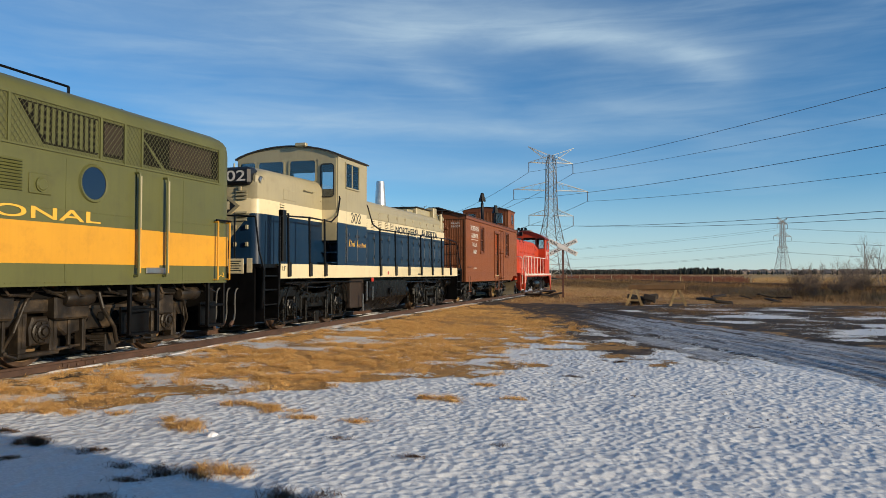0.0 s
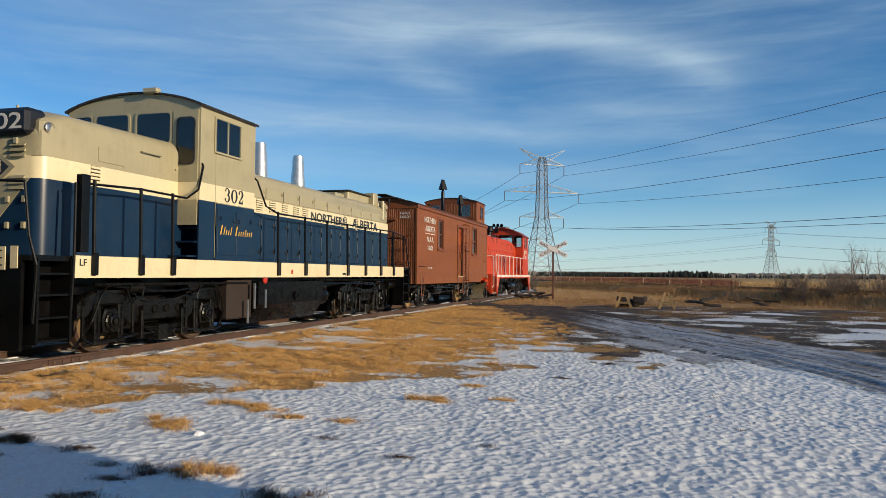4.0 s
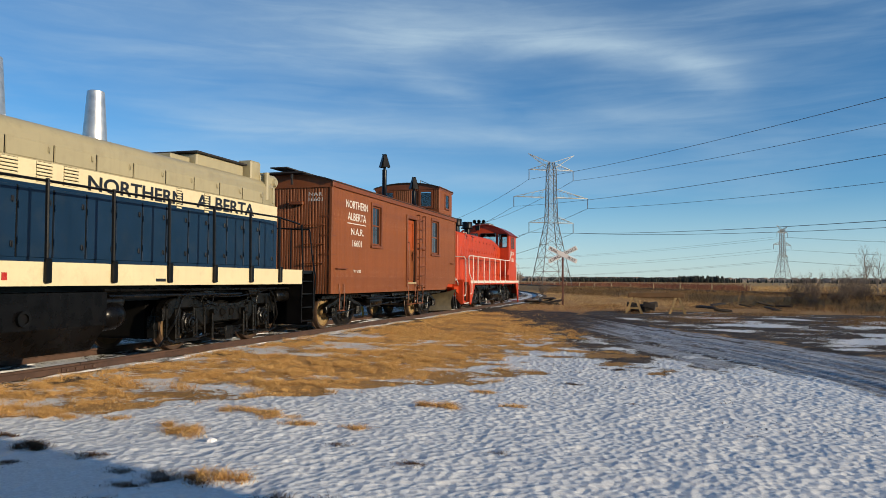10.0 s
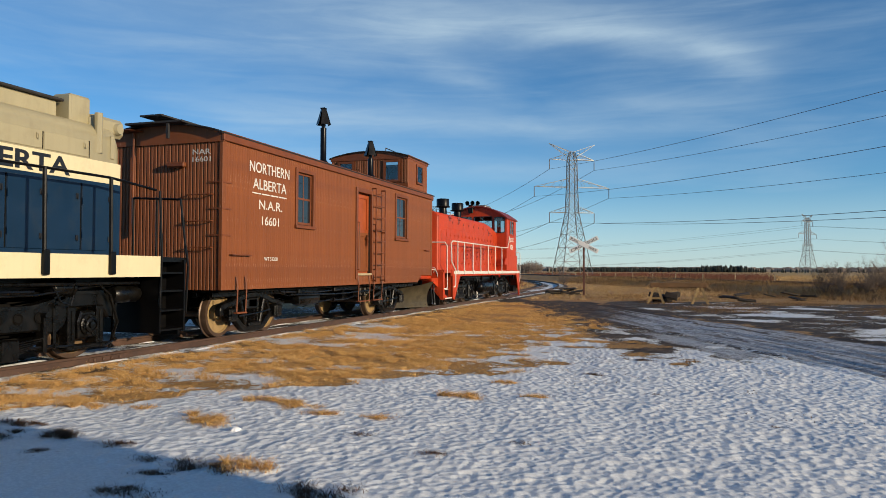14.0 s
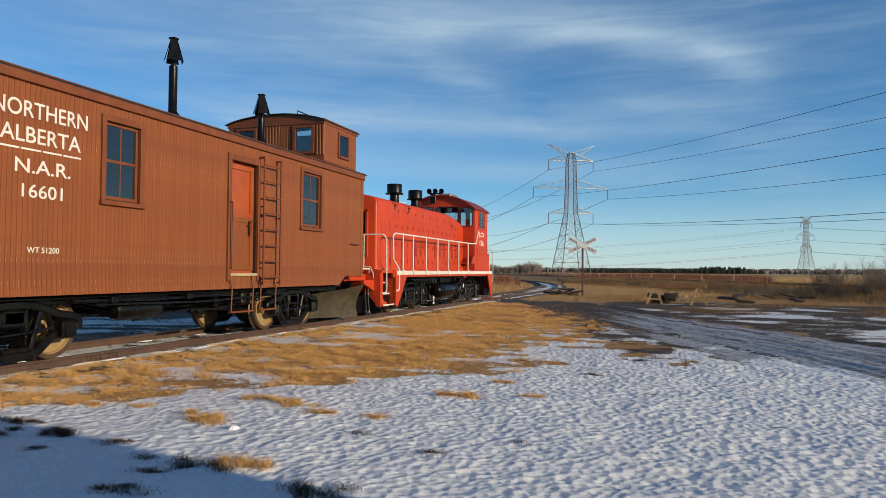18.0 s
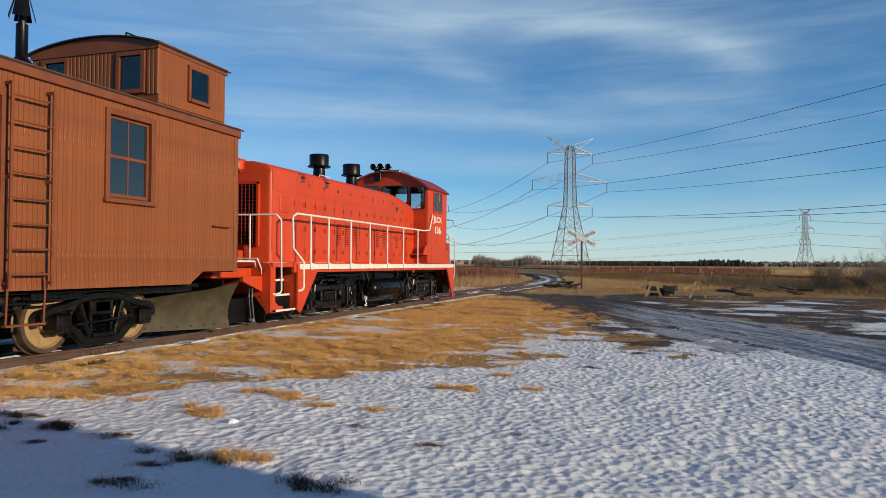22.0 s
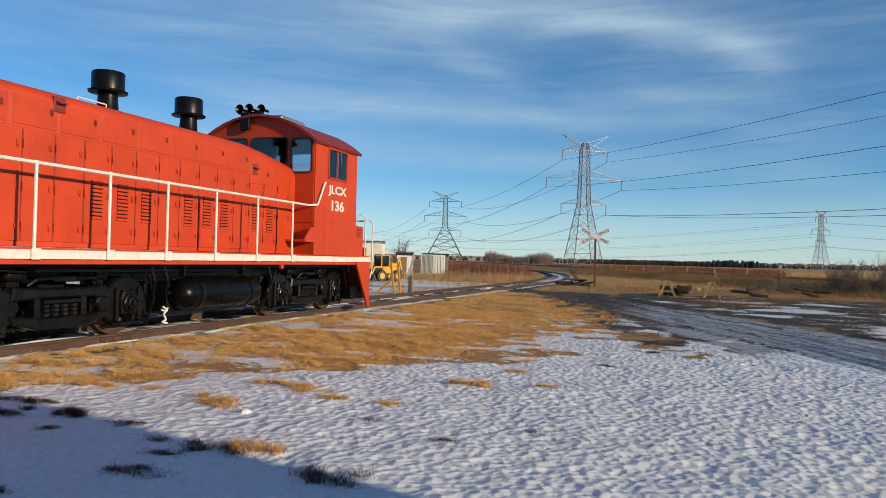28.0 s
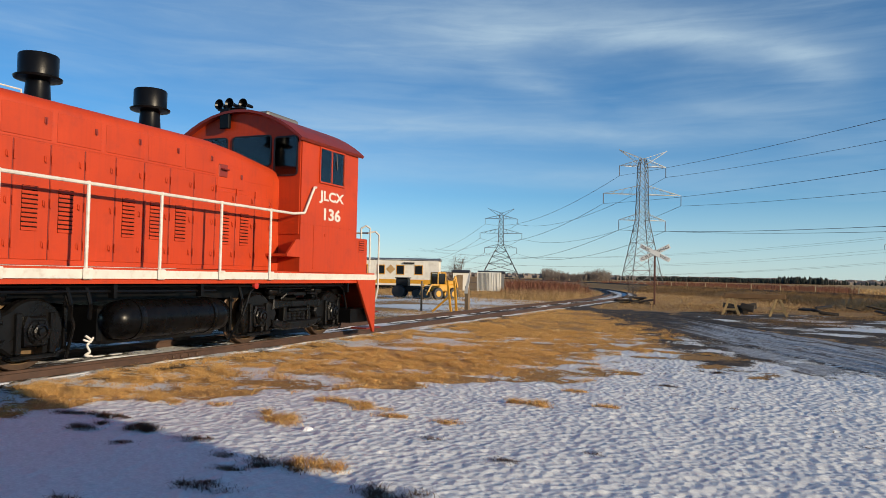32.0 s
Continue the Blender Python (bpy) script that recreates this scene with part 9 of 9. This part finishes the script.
def pylon(x, y, heading, hs=1.0, thick=1.0, arms=((14.2, 5.2, 1.5), (19.8, 8.7, 1.9), (25.9, 5.2, 1.4)), peak=29.4, metal="galv", base=3.5):
    """A lattice tower; the arms lie along its own x axis."""
    e = thing("transmission_tower", "grey lattice steel transmission tower with three pairs of arms", "power pylon", (x, y, 0), group="towers of the power line")
    e.rotation_euler = (0, 0, heading)
    levels = [(z, 1.15 + (w - 1.15) * (base - 1.15) / 2.35) for z, w in ((0, 3.5), (3.4, 2.95), (6.6, 2.4), (9.4, 1.95), (11.8, 1.55), (14.2, 1.15))] + [(16.0, 1.08), (17.9, 1.02), (19.8, 0.96), (21.8, 0.92), (23.9, 0.88), (25.9, 0.84), (27.6, 0.5)]
    L = [(z * hs, w * hs) for z, w in levels]
    w0 = 0.075 * thick
    for sx in (-1, 1):
        for sy in (-1, 1):
            G().loft([[(sx * a + w0, sy * a, z), (sx * a, sy * a + w0, z), (sx * a - w0, sy * a, z), (sx * a, sy * a - w0, z)] for z, a in L]).ob("leg", metal, e)
    g = G()
    for (z0, a), (z1, b) in zip(L, L[1:]):
        for s in (-1, 1):
            for p in (-1, 1):
                strut(g, (-p * a, s * a, z0), (p * b, s * b, z1), w0 * 0.55)
                strut(g, (s * a, -p * a, z0), (s * b, p * b, z1), w0 * 0.55)
            strut(g, (-b, s * b, z1), (b, s * b, z1), w0 * 0.5)
            strut(g, (s * b, -b, z1), (s * b, b, z1), w0 * 0.5)
    tagged(g.ob("bracing", metal, e), kind="stuff")
    tips = []
    for z, ln, rise in arms:
        for s in (-1, 1):
            g = G()
            wz = 1.0 * hs
            tip = (s * ln * hs, 0, z * hs)
            for sy in (-1, 1):
                strut(g, (s * wz * 0.9, sy * wz * 0.9, z * hs), tip, w0 * 0.7)
                strut(g, (s * wz * 0.85, sy * wz * 0.85, (z + rise) * hs), tip, w0 * 0.6)
                for t in (0.25, 0.5, 0.75):
                    a = Vector((s * wz * 0.9, sy * wz * 0.9, z * hs)).lerp(Vector(tip), t)
                    b = Vector((s * wz * 0.85, sy * wz * 0.85, (z + rise) * hs)).lerp(Vector(tip), t - 0.1)
                    strut(g, a, b, w0 * 0.4)
            g.ob("cross_arm", metal, e)
            ins = G()
            ins.cyl(tip, (tip[0], 0, tip[2] - 2.2 * hs), 0.07 * thick, n=6)
            ins.ob("insulator", "wire", e)
            tips.append(Vector((tip[0], 0, tip[2] - 2.2 * hs)))
    for s in (-1, 1):
        g = G()
        tip = (s * 5.4 * hs, 0, peak * hs)
        for sy in (-1, 1):
            strut(g, (s * 0.3, sy * 0.4, 27.6 * hs), tip, w0 * 0.6)
            strut(g, (s * 0.84 * hs, sy * 0.5, 26.4 * hs), tip, w0 * 0.6)
        for t in (0.3, 0.55, 0.8):
            strut(g, Vector((s * 0.3, 0.4, 27.6 * hs)).lerp(Vector(tip), t), Vector((s * 0.84 * hs, -0.5, 26.4 * hs)).lerp(Vector(tip), t - 0.1), w0 * 0.4)
        g.ob("earth_wire_horn", metal, e)
    m = Matrix.Translation((x, y, 0)) @ Matrix.Rotation(heading, 4, "Z")
    return [m @ p for p in tips]


def cable(p, q, sag, r, n=22):
    pts = []
    for k in range(n + 1):
        t = k / n
        c = p.lerp(q, t)
        c.z -= 4 * sag * t * (1 - t)
        pts.append(c)
    g = G()
    rings = []
    for k, c in enumerate(pts):
        rings.append([tuple(c + Vector(o)) for o in ((r, 0, 0), (0, 0, r), (-r, 0, 0), (0, 0, -r))])
    g.loft(rings)
    tagged(g.ob("power_cable", "wire"), "sagging power line conductor", "cable", group="conductors of the power line")


LINE = math.atan2(241, -143)          # the way of the near line, away from the camera


def place(az, d):
    return d * math.sin(radians(az)), d * math.cos(radians(az))


x1, y1 = place(-7.91, 162)
x3, y3 = place(-18.68, 318)
H1 = math.atan2(y3 - y1, x3 - x1) - math.pi / 2
t1 = pylon(x1, y1, H1 + 0.0, 1.0, 1.25)
t3 = pylon(x3, y3, radians(18.7), 1.06, 1.7, ((13.2, 6.6, 1.5), (19.2, 8.6, 1.9), (25.2, 6.6, 1.4)), metal="darkgalv", base=8.4)
xn, yn = x1 + 0.51 * 285, y1 - 0.86 * 285
m0 = Matrix.Translation((xn, yn, 0)) @ Matrix.Rotation(H1, 4, "Z")
m1i = (Matrix.Translation((x1, y1, 0)) @ Matrix.Rotation(H1, 4, "Z")).inverted()
for a, c in zip(t1, t3):
    near = m0 @ (m1i @ a)
    near.z += 2.0
    cable(a, near, 6.0, 0.030, 40)
    cable(a, c, 4.2, 0.045)
x2, y2 = place(8.69, 385)
t2 = pylon(x2, y2, 0.95, 0.97, 1.5)
for a in t2:
    cable(a, a + Vector((-330, 190, 0)), 8, 0.035)
    cable(a, a + Vector((330, -120, 0)), 8, 0.035)
for a in t3:
    cable(a, a + Vector((-0.51 * 300, 0.86 * 300, 0)), 6, 0.06)


# ---------------------------------------------------------------- railway crossing sign
def crossing_sign():
    e = thing("railway_crossing_sign", "white crossbuck sign on a rusty brown post", "road sign", (-5.37, 43.6, 0))
    e.rotation_euler = (0, 0, radians(7))
    G().box(-0.055, 0.055, -0.05, 0.05, -0.1, 3.22, 0.01).ob("post", material("rusty_post", (0.11, 0.04, 0.025), 0.7, var=0.3, scale=6.0), e)
    sign_white = material("sign_white", (0.80, 0.79, 0.76), 0.5, var=0.05, scale=3.0, bump=0.03)
    for a, words, yy in ((27, ("CROSSING",), -0.075), (-27, ("RAIL", "WAY"), -0.105)):
        b = G().box(-0.93, 0.93, -0.012, 0.012, -0.13, 0.13, 0.01).ob("blade", sign_white, e, "white blade with black letters")
        b.location, b.rotation_euler = (0, yy, 3.03), (0, radians(-a), 0)
        spans = ((-0.84, 0.84),) if len(words) == 1 else ((-0.84, -0.30), (0.30, 0.84))
        for wd, (u0, u1) in zip(words, spans):
            lettering(wd, "ink", b, u0, u1, -0.085, 0.085, -0.013, 0.0, plane="end")
    return e


crossing_sign()


# ---------------------------------------------------------------- trestle barrier and heaps by the road
def trestle_barrier():
    e = thing("trestle_barrier", "long weathered timber beam on two wooden trestles", "barrier", (0.05, 34.6, 0))
    G().box(-1.30, 1.15, -0.14, 0.14, 0.74, 0.96, 0.02).ob("beam", material("weathered_brown_beam", (0.20, 0.105, 0.042), 0.75, var=0.25, scale=4.0, bump=0.4), e)
    trestle_wood = material("yellowed_trestle_wood", (0.36, 0.235, 0.095), 0.8, var=0.3, scale=5.0, bump=0.3)
    for x in (-1.05, 0.85):
        for sy in (-1, 1):
            for sx in (-1, 1):
                g = G()
                p, q = Vector((x + sx * 0.05 + sx * 0.30, sy * 0.42, -0.03)), Vector((x + sx * 0.06, sy * 0.08, 0.76))
                strut(g, p, q, 0.062)
                g.ob("leg", trestle_wood, e)
            g = G()
            strut(g, (x - 0.22, sy * 0.33, 0.25), (x + 0.22, sy * 0.33, 0.25), 0.05)
            g.ob("brace", trestle_wood, e)
    return e


trestle_barrier()


def heap(name, label, category, x, y, mat, n, sx, sy, seed, smin=0.15, smax=0.5, flat=0.35):
    """A heap of old timbers or scrap, each piece a part."""
    r = random.Random(seed)
    e = thing(name, label, category, (x, y, float(ground_z(x, y))))
    for k in range(n):
        s = r.uniform(smin, smax)
        o = G().box(-s, s, -s * 0.35, s * 0.35, -s * flat * 0.5, s * flat * 0.5, 0.02).ob("timber", mat, e)
        o.location = (r.uniform(-sx, sx), r.uniform(-sy, sy), 0.06 + 0.05 * r.random() + 0.14 * (k % 3))
        o.rotation_euler = (r.uniform(-0.25, 0.25), r.uniform(-0.25, 0.25), r.uniform(-0.6, 0.6))
    return e


heap("scrap_heap", "heap of dark scrap behind the trestles", "scrap", -0.75, 36.2, "tie", 9, 0.55, 0.25, 3, 0.15, 0.3, 0.9)
heap("tie_pile", "pile of old dark railway ties in the grass", "timber pile", 5.0, 39.5, "tie", 5, 1.2, 0.3, 5, 0.25, 0.5, 0.16)
heap("tie_pile", "pile of old dark railway ties in the grass", "timber pile", 2.6, 38.0, "tie", 5, 0.8, 0.3, 6, 0.25, 0.45, 0.25)
heap("tie_pile", "pile of broken dark ties beside the sign", "timber pile", -6.6, 44.6, "tie", 9, 0.8, 0.5, 7, 0.3, 0.7, 0.22)
for k in range(15):
    d = -20 + k * 7.5
    p = MAIN_P + MAIN_D * d + Vector((MAIN_D.y, -MAIN_D.x, 0)) * 7.2
    o = G().cyl((0, 0, -0.1), (0.03, 0.02, 1.15), 0.06, 0.055, n=7).ob("fence_post", "paleboard")
    o.location = (p.x, p.y, float(ground_z(p.x, p.y)))
    tagged(o, "weathered round wooden fence post in dead grass", "fence post", "posts of the field fence")


# ---------------------------------------------------------------- the yard beyond the siding
def wooden_gatepost():
    e = thing("marker_post", "weathered square post with a white pointed board", "post", (-10.95, 28.0, 0))
    G().box(-0.085, 0.085, -0.08, 0.08, -0.05, 1.05, 0.01).ob("post", "wood", e)
    b = G().prism([(-0.10, 0.75), (0.05, 0.75), (0.19, 1.75), (0.10, 1.60)], -0.115, -0.09, "y").ob("board", "white", e, "white pointed board")
    return e


wooden_gatepost()


def yellow_stand():
    e = thing("yellow_bumper_stand", "yellow steel stop with a sloping strut", "track bumper", (-11.55, 27.0, 0))
    for name, p, q in (("upright", (0.30, 0, 0), (0.12, 0, 1.28)), ("upright", (0.42, 0.3, 0), (0.30, 0.3, 1.28)), ("strut", (-0.52, 0, 0), (0.20, 0, 0.62))):
        g = G()
        strut(g, p, q, 0.055)
        g.ob(name, "machine", e)
    return e


yellow_stand()
o = G().cyl((0, 0, -0.05), (0, 0, 1.22), 0.045, 0.045, n=10).ob("pipe_post", "wood")
o.location = (-12.75, 27.4, 0)
tagged(o, "thin brown pipe post beside the yard", "post")


def old_coach():
    e = thing("white_railway_coach", "old cream-white coach with a yellow band and small windows", "railway coach", (-34.2, 60.0, -0.5))
    e.rotation_euler = (0, 0, radians(20))
    G().box(-7.5, 7.5, -1.4, 1.4, 0.95, 3.35, 0.05).ob("body", "offwhite", e)
    G().prism([(p, q) for p, q in arch(1.45, 3.3, 0.22)] + [(-1.4, 3.25), (1.4, 3.25)], -7.55, 7.55, "x").ob("roof", "galv", e, smooth=True)
    G().box(-7.45, 7.45, -1.415, -1.40, 1.15, 1.52).ob("band", "machine", e)
    G().box(-7.3, 7.3, -1.2, 1.2, 0.55, 0.95).ob("underframe", "black", e)
    for x in (-5.6, -2.6, 0.4, 2.1, 3.9, 5.6):
        w = 0.32 if x > 1 else 0.42
        f = G().box(x - w - 0.06, x + w + 0.06, -1.425, -1.40, 1.95, 2.85).ob("window", "machine", e)
        G().box(x - w, x + w, -1.432, -1.425, 2.02, 2.78).ob("pane", "glass", f)
    G().box(4.2, 5.2, -1.55, -1.40, 2.95, 3.10).ob("awning", "roof", e)
    d = G().box(-0.30, 0.30, -1.43, -1.40, -0.30, 0.30).ob("diamond_sign", "tallgrass", e)
    d.location, d.rotation_euler = (3.0, 0, 2.45), (0, radians(45), 0)
    for x in (-5.4, -3.6, 3.6, 5.4):
        for s in (-0.75, 0.75):
            G().lathe([(0.0, -0.06), (0.42, -0.06), (0.42, 0.06), (0, 0.06)], (x, s, 0.45), "y", 18).ob("wheel", "rail", e)
    return e


old_coach()


def loader():
    e = thing("yellow_loader", "small yellow wheel loader with a lifted arm", "loader", (-17.75, 40.4, 0))
    e.rotation_euler, e.scale = (0, 0, radians(58)), (0.88, 0.88, 0.92)
    G().box(-0.2, 1.25, -0.55, 0.55, 0.55, 1.02, 0.06).ob("body", "machine", e)
    G().box(0.35, 1.25, -0.5, 0.5, 1.0, 1.25, 0.05).ob("engine_hood", "machine", e)
    c = G().box(-0.25, 0.45, -0.45, 0.45, 1.72, 1.80, 0.03).ob("cab_roof", "machine", e)
    for x in (-0.22, 0.42):
        for y in (-0.42, 0.42):
            G().box(x - 0.035, x + 0.035, y - 0.035, y + 0.035, 1.0, 1.75).ob("cab_post", "machine", e)
    G().box(-0.20, 0.40, -0.40, 0.40, 1.02, 1.70).ob("cab_glass", "glass", e)
    for x in (-0.35, 0.95):
        for s in (-0.62, 0.62):
            w = G().lathe([(0.0, -0.13), (0.36, -0.13), (0.40, -0.08), (0.40, 0.08), (0.36, 0.13), (0, 0.13)], (x, s, 0.40), "y", 20).ob("tyre", "ink", e, smooth=True)
            G().lathe([(0.0, -0.15), (0.2, -0.14), (0.2, 0.14), (0, 0.15)], (x, s, 0.40), "y", 16).ob("rim", "machine", w)
    for s in (-0.42, 0.42):
        g = G()
        strut(g, (0.0, s, 0.95), (-0.75, s, 0.98), 0.07)
        strut(g, (-0.75, s, 0.98), (-1.12, s, 0.30), 0.07)
        g.ob("lift_arm", "machine", e)
    G().prism([(-1.50, 0.05), (-0.95, 0.05), (-0.92, 0.50), (-1.02, 0.50), (-1.06, 0.16), (-1.50, 0.11)], -0.7, 0.7, "y").ob("bucket", "rustgear", e)
    g = G()
    strut(g, (1.2, 0, 0.9), (1.55, 0, 1.55), 0.08)
    strut(g, (1.55, 0, 1.55), (1.75, 0, 0.8), 0.07)
    g.ob("digger_arm", "machine", e)
    return e


loader()


def tractor():
    e = thing("black_tractor", "dark old tractor with a square cab", "tractor", (-20.4, 41.5, 0))
    e.rotation_euler, e.scale = (0, 0, radians(15)), (0.85, 0.85, 0.8)
    G().box(-0.1, 1.2, -0.4, 0.4, 0.5, 0.95, 0.06).ob("body", "black", e)
    G().box(-0.65, 0.25, -0.5, 0.5, 0.9, 1.55, 0.05).ob("cab", "black", e)
    G().box(-0.6, 0.2, -0.51, 0.51, 1.12, 1.45).ob("cab_glass", "glass", e)
    G().box(-0.72, 0.32, -0.56, 0.56, 1.55, 1.62, 0.02).ob("cab_roof", "black", e)
    for x, r in ((-0.4, 0.5), (0.95, 0.35)):
        for s in (-0.6, 0.6):
            G().lathe([(0.0, -0.13), (r - 0.05, -0.13), (r, -0.08), (r, 0.08), (r - 0.05, 0.13), (0, 0.13)], (x, s, r), "y", 20).ob("tyre", "ink", e, smooth=True)
    G().box(1.3, 1.45, -0.8, 0.8, 0.05, 0.5, 0.03).ob("blade", "black", e)
    return e


tractor()


def shed(x, y, w, d, h, turn, wall, label, door=None):
    e = thing("small_shed", label, "shed", (x, y, 0))
    e.rotation_euler = (0, 0, radians(turn))
    G().box(-w / 2, w / 2, -d / 2, d / 2, 0, h, 0.02).ob("wall", wall, e)
    G().prism([(-d / 2 - 0.1, h), (d / 2 + 0.1, h), (d / 2 + 0.1, h + 0.06), (0, h + 0.28), (-d / 2 - 0.1, h + 0.06)], -w / 2 - 0.1, w / 2 + 0.1, "x").ob("roof", "roof", e)
    if door:
        dd = G().box(door - 0.30, door + 0.30, -d / 2 - 0.03, -d / 2, 0.05, 1.55).ob("door", "wood", e, "brown wooden door")
    return e


shed(-26.0, 65.0, 1.5, 2.0, 1.75, 20, "offwhite", "white garden shed with a brown door", door=-0.1)
shed(-25.2, 71.5, 2.6, 2.2, 1.75, 20, "galv", "grey metal shed behind the container")


def container():
    e = thing("storage_container", "pale grey corrugated steel storage box", "container", (-23.5, 66.0, 0))
    e.rotation_euler = (0, 0, radians(20))
    G().box(-1.15, 1.15, -0.9, 0.9, 0.05, 1.85, 0.02).ob("body", "offwhite", e)
    for k in range(9):
        G().box(-1.05 + k * 0.12, -0.99 + k * 0.12, -0.925, -0.90, 0.12, 1.78).ob("rib", "galv", e)
    for x in (0.1, 0.62):
        G().box(x, x + 0.48, -0.93, -0.90, 0.12, 1.78).ob("door", "offwhite", e)
        for y in (0.12, 0.36):
            G().cyl((x + y, -0.945, 0.1), (x + y, -0.945, 1.80), 0.015, n=6).ob("lock_bar", "galv", e)
    return e


container()


# ---------------------------------------------------------------- the building beside the camera, whose roof shades the foreground
def warehouse():
    h, ln, dp = 5.4, 30.0, 14.0
    a, u, n = Vector((12.2, 0.62, 0)), Vector((0.88, -0.475, 0)), Vector((-0.475, -0.88, 0))
    e = thing("warehouse", "plain grey metal-clad shop building beside the yard", "building", kind="structure")
    c = [a, a + u * ln, a + u * ln + n * dp, a + n * dp]
    for p, q in zip(c, c[1:] + c[:1]):
        d = (q - p).normalized()
        inn = Vector((d.y, -d.x, 0)) * 0.15
        g = G()
        g.add([tuple(w + Vector((0, 0, z))) for z in (0, h - 0.15) for w in (p, q, q + inn, p + inn)], [(0, 1, 2, 3), (4, 5, 6, 7), (0, 1, 5, 4), (1, 2, 6, 5), (2, 3, 7, 6), (3, 0, 4, 7)])
        g.ob("wall", "galv", e)
    g = G()
    g.add([tuple(w + Vector((0, 0, z))) for z in (h - 0.15, h) for w in c], [(0, 1, 2, 3), (4, 5, 6, 7), (0, 1, 5, 4), (1, 2, 6, 5), (2, 3, 7, 6), (3, 0, 4, 7)])
    g.ob("roof", "roof", e)


warehouse()


# ---------------------------------------------------------------- motion of the train
def motions():
    ts, ss = np.array([r[0] for r in TRAIN]), np.array([r[1] for r in TRAIN])
    for e, oy in MOVING:
        walk(e, [(t, pose(XC, oy + s, ZR)) for t, s in TRAIN])
    for ax, y, r in WHEELS:
        rows = []
        for t in np.arange(0, 32.01, 0.4):
            s = float(np.interp(t, ts, ss))
            rows.append((float(t), pose(0, y, r, -math.degrees(s / r))))
        walk(ax, rows)


motions()
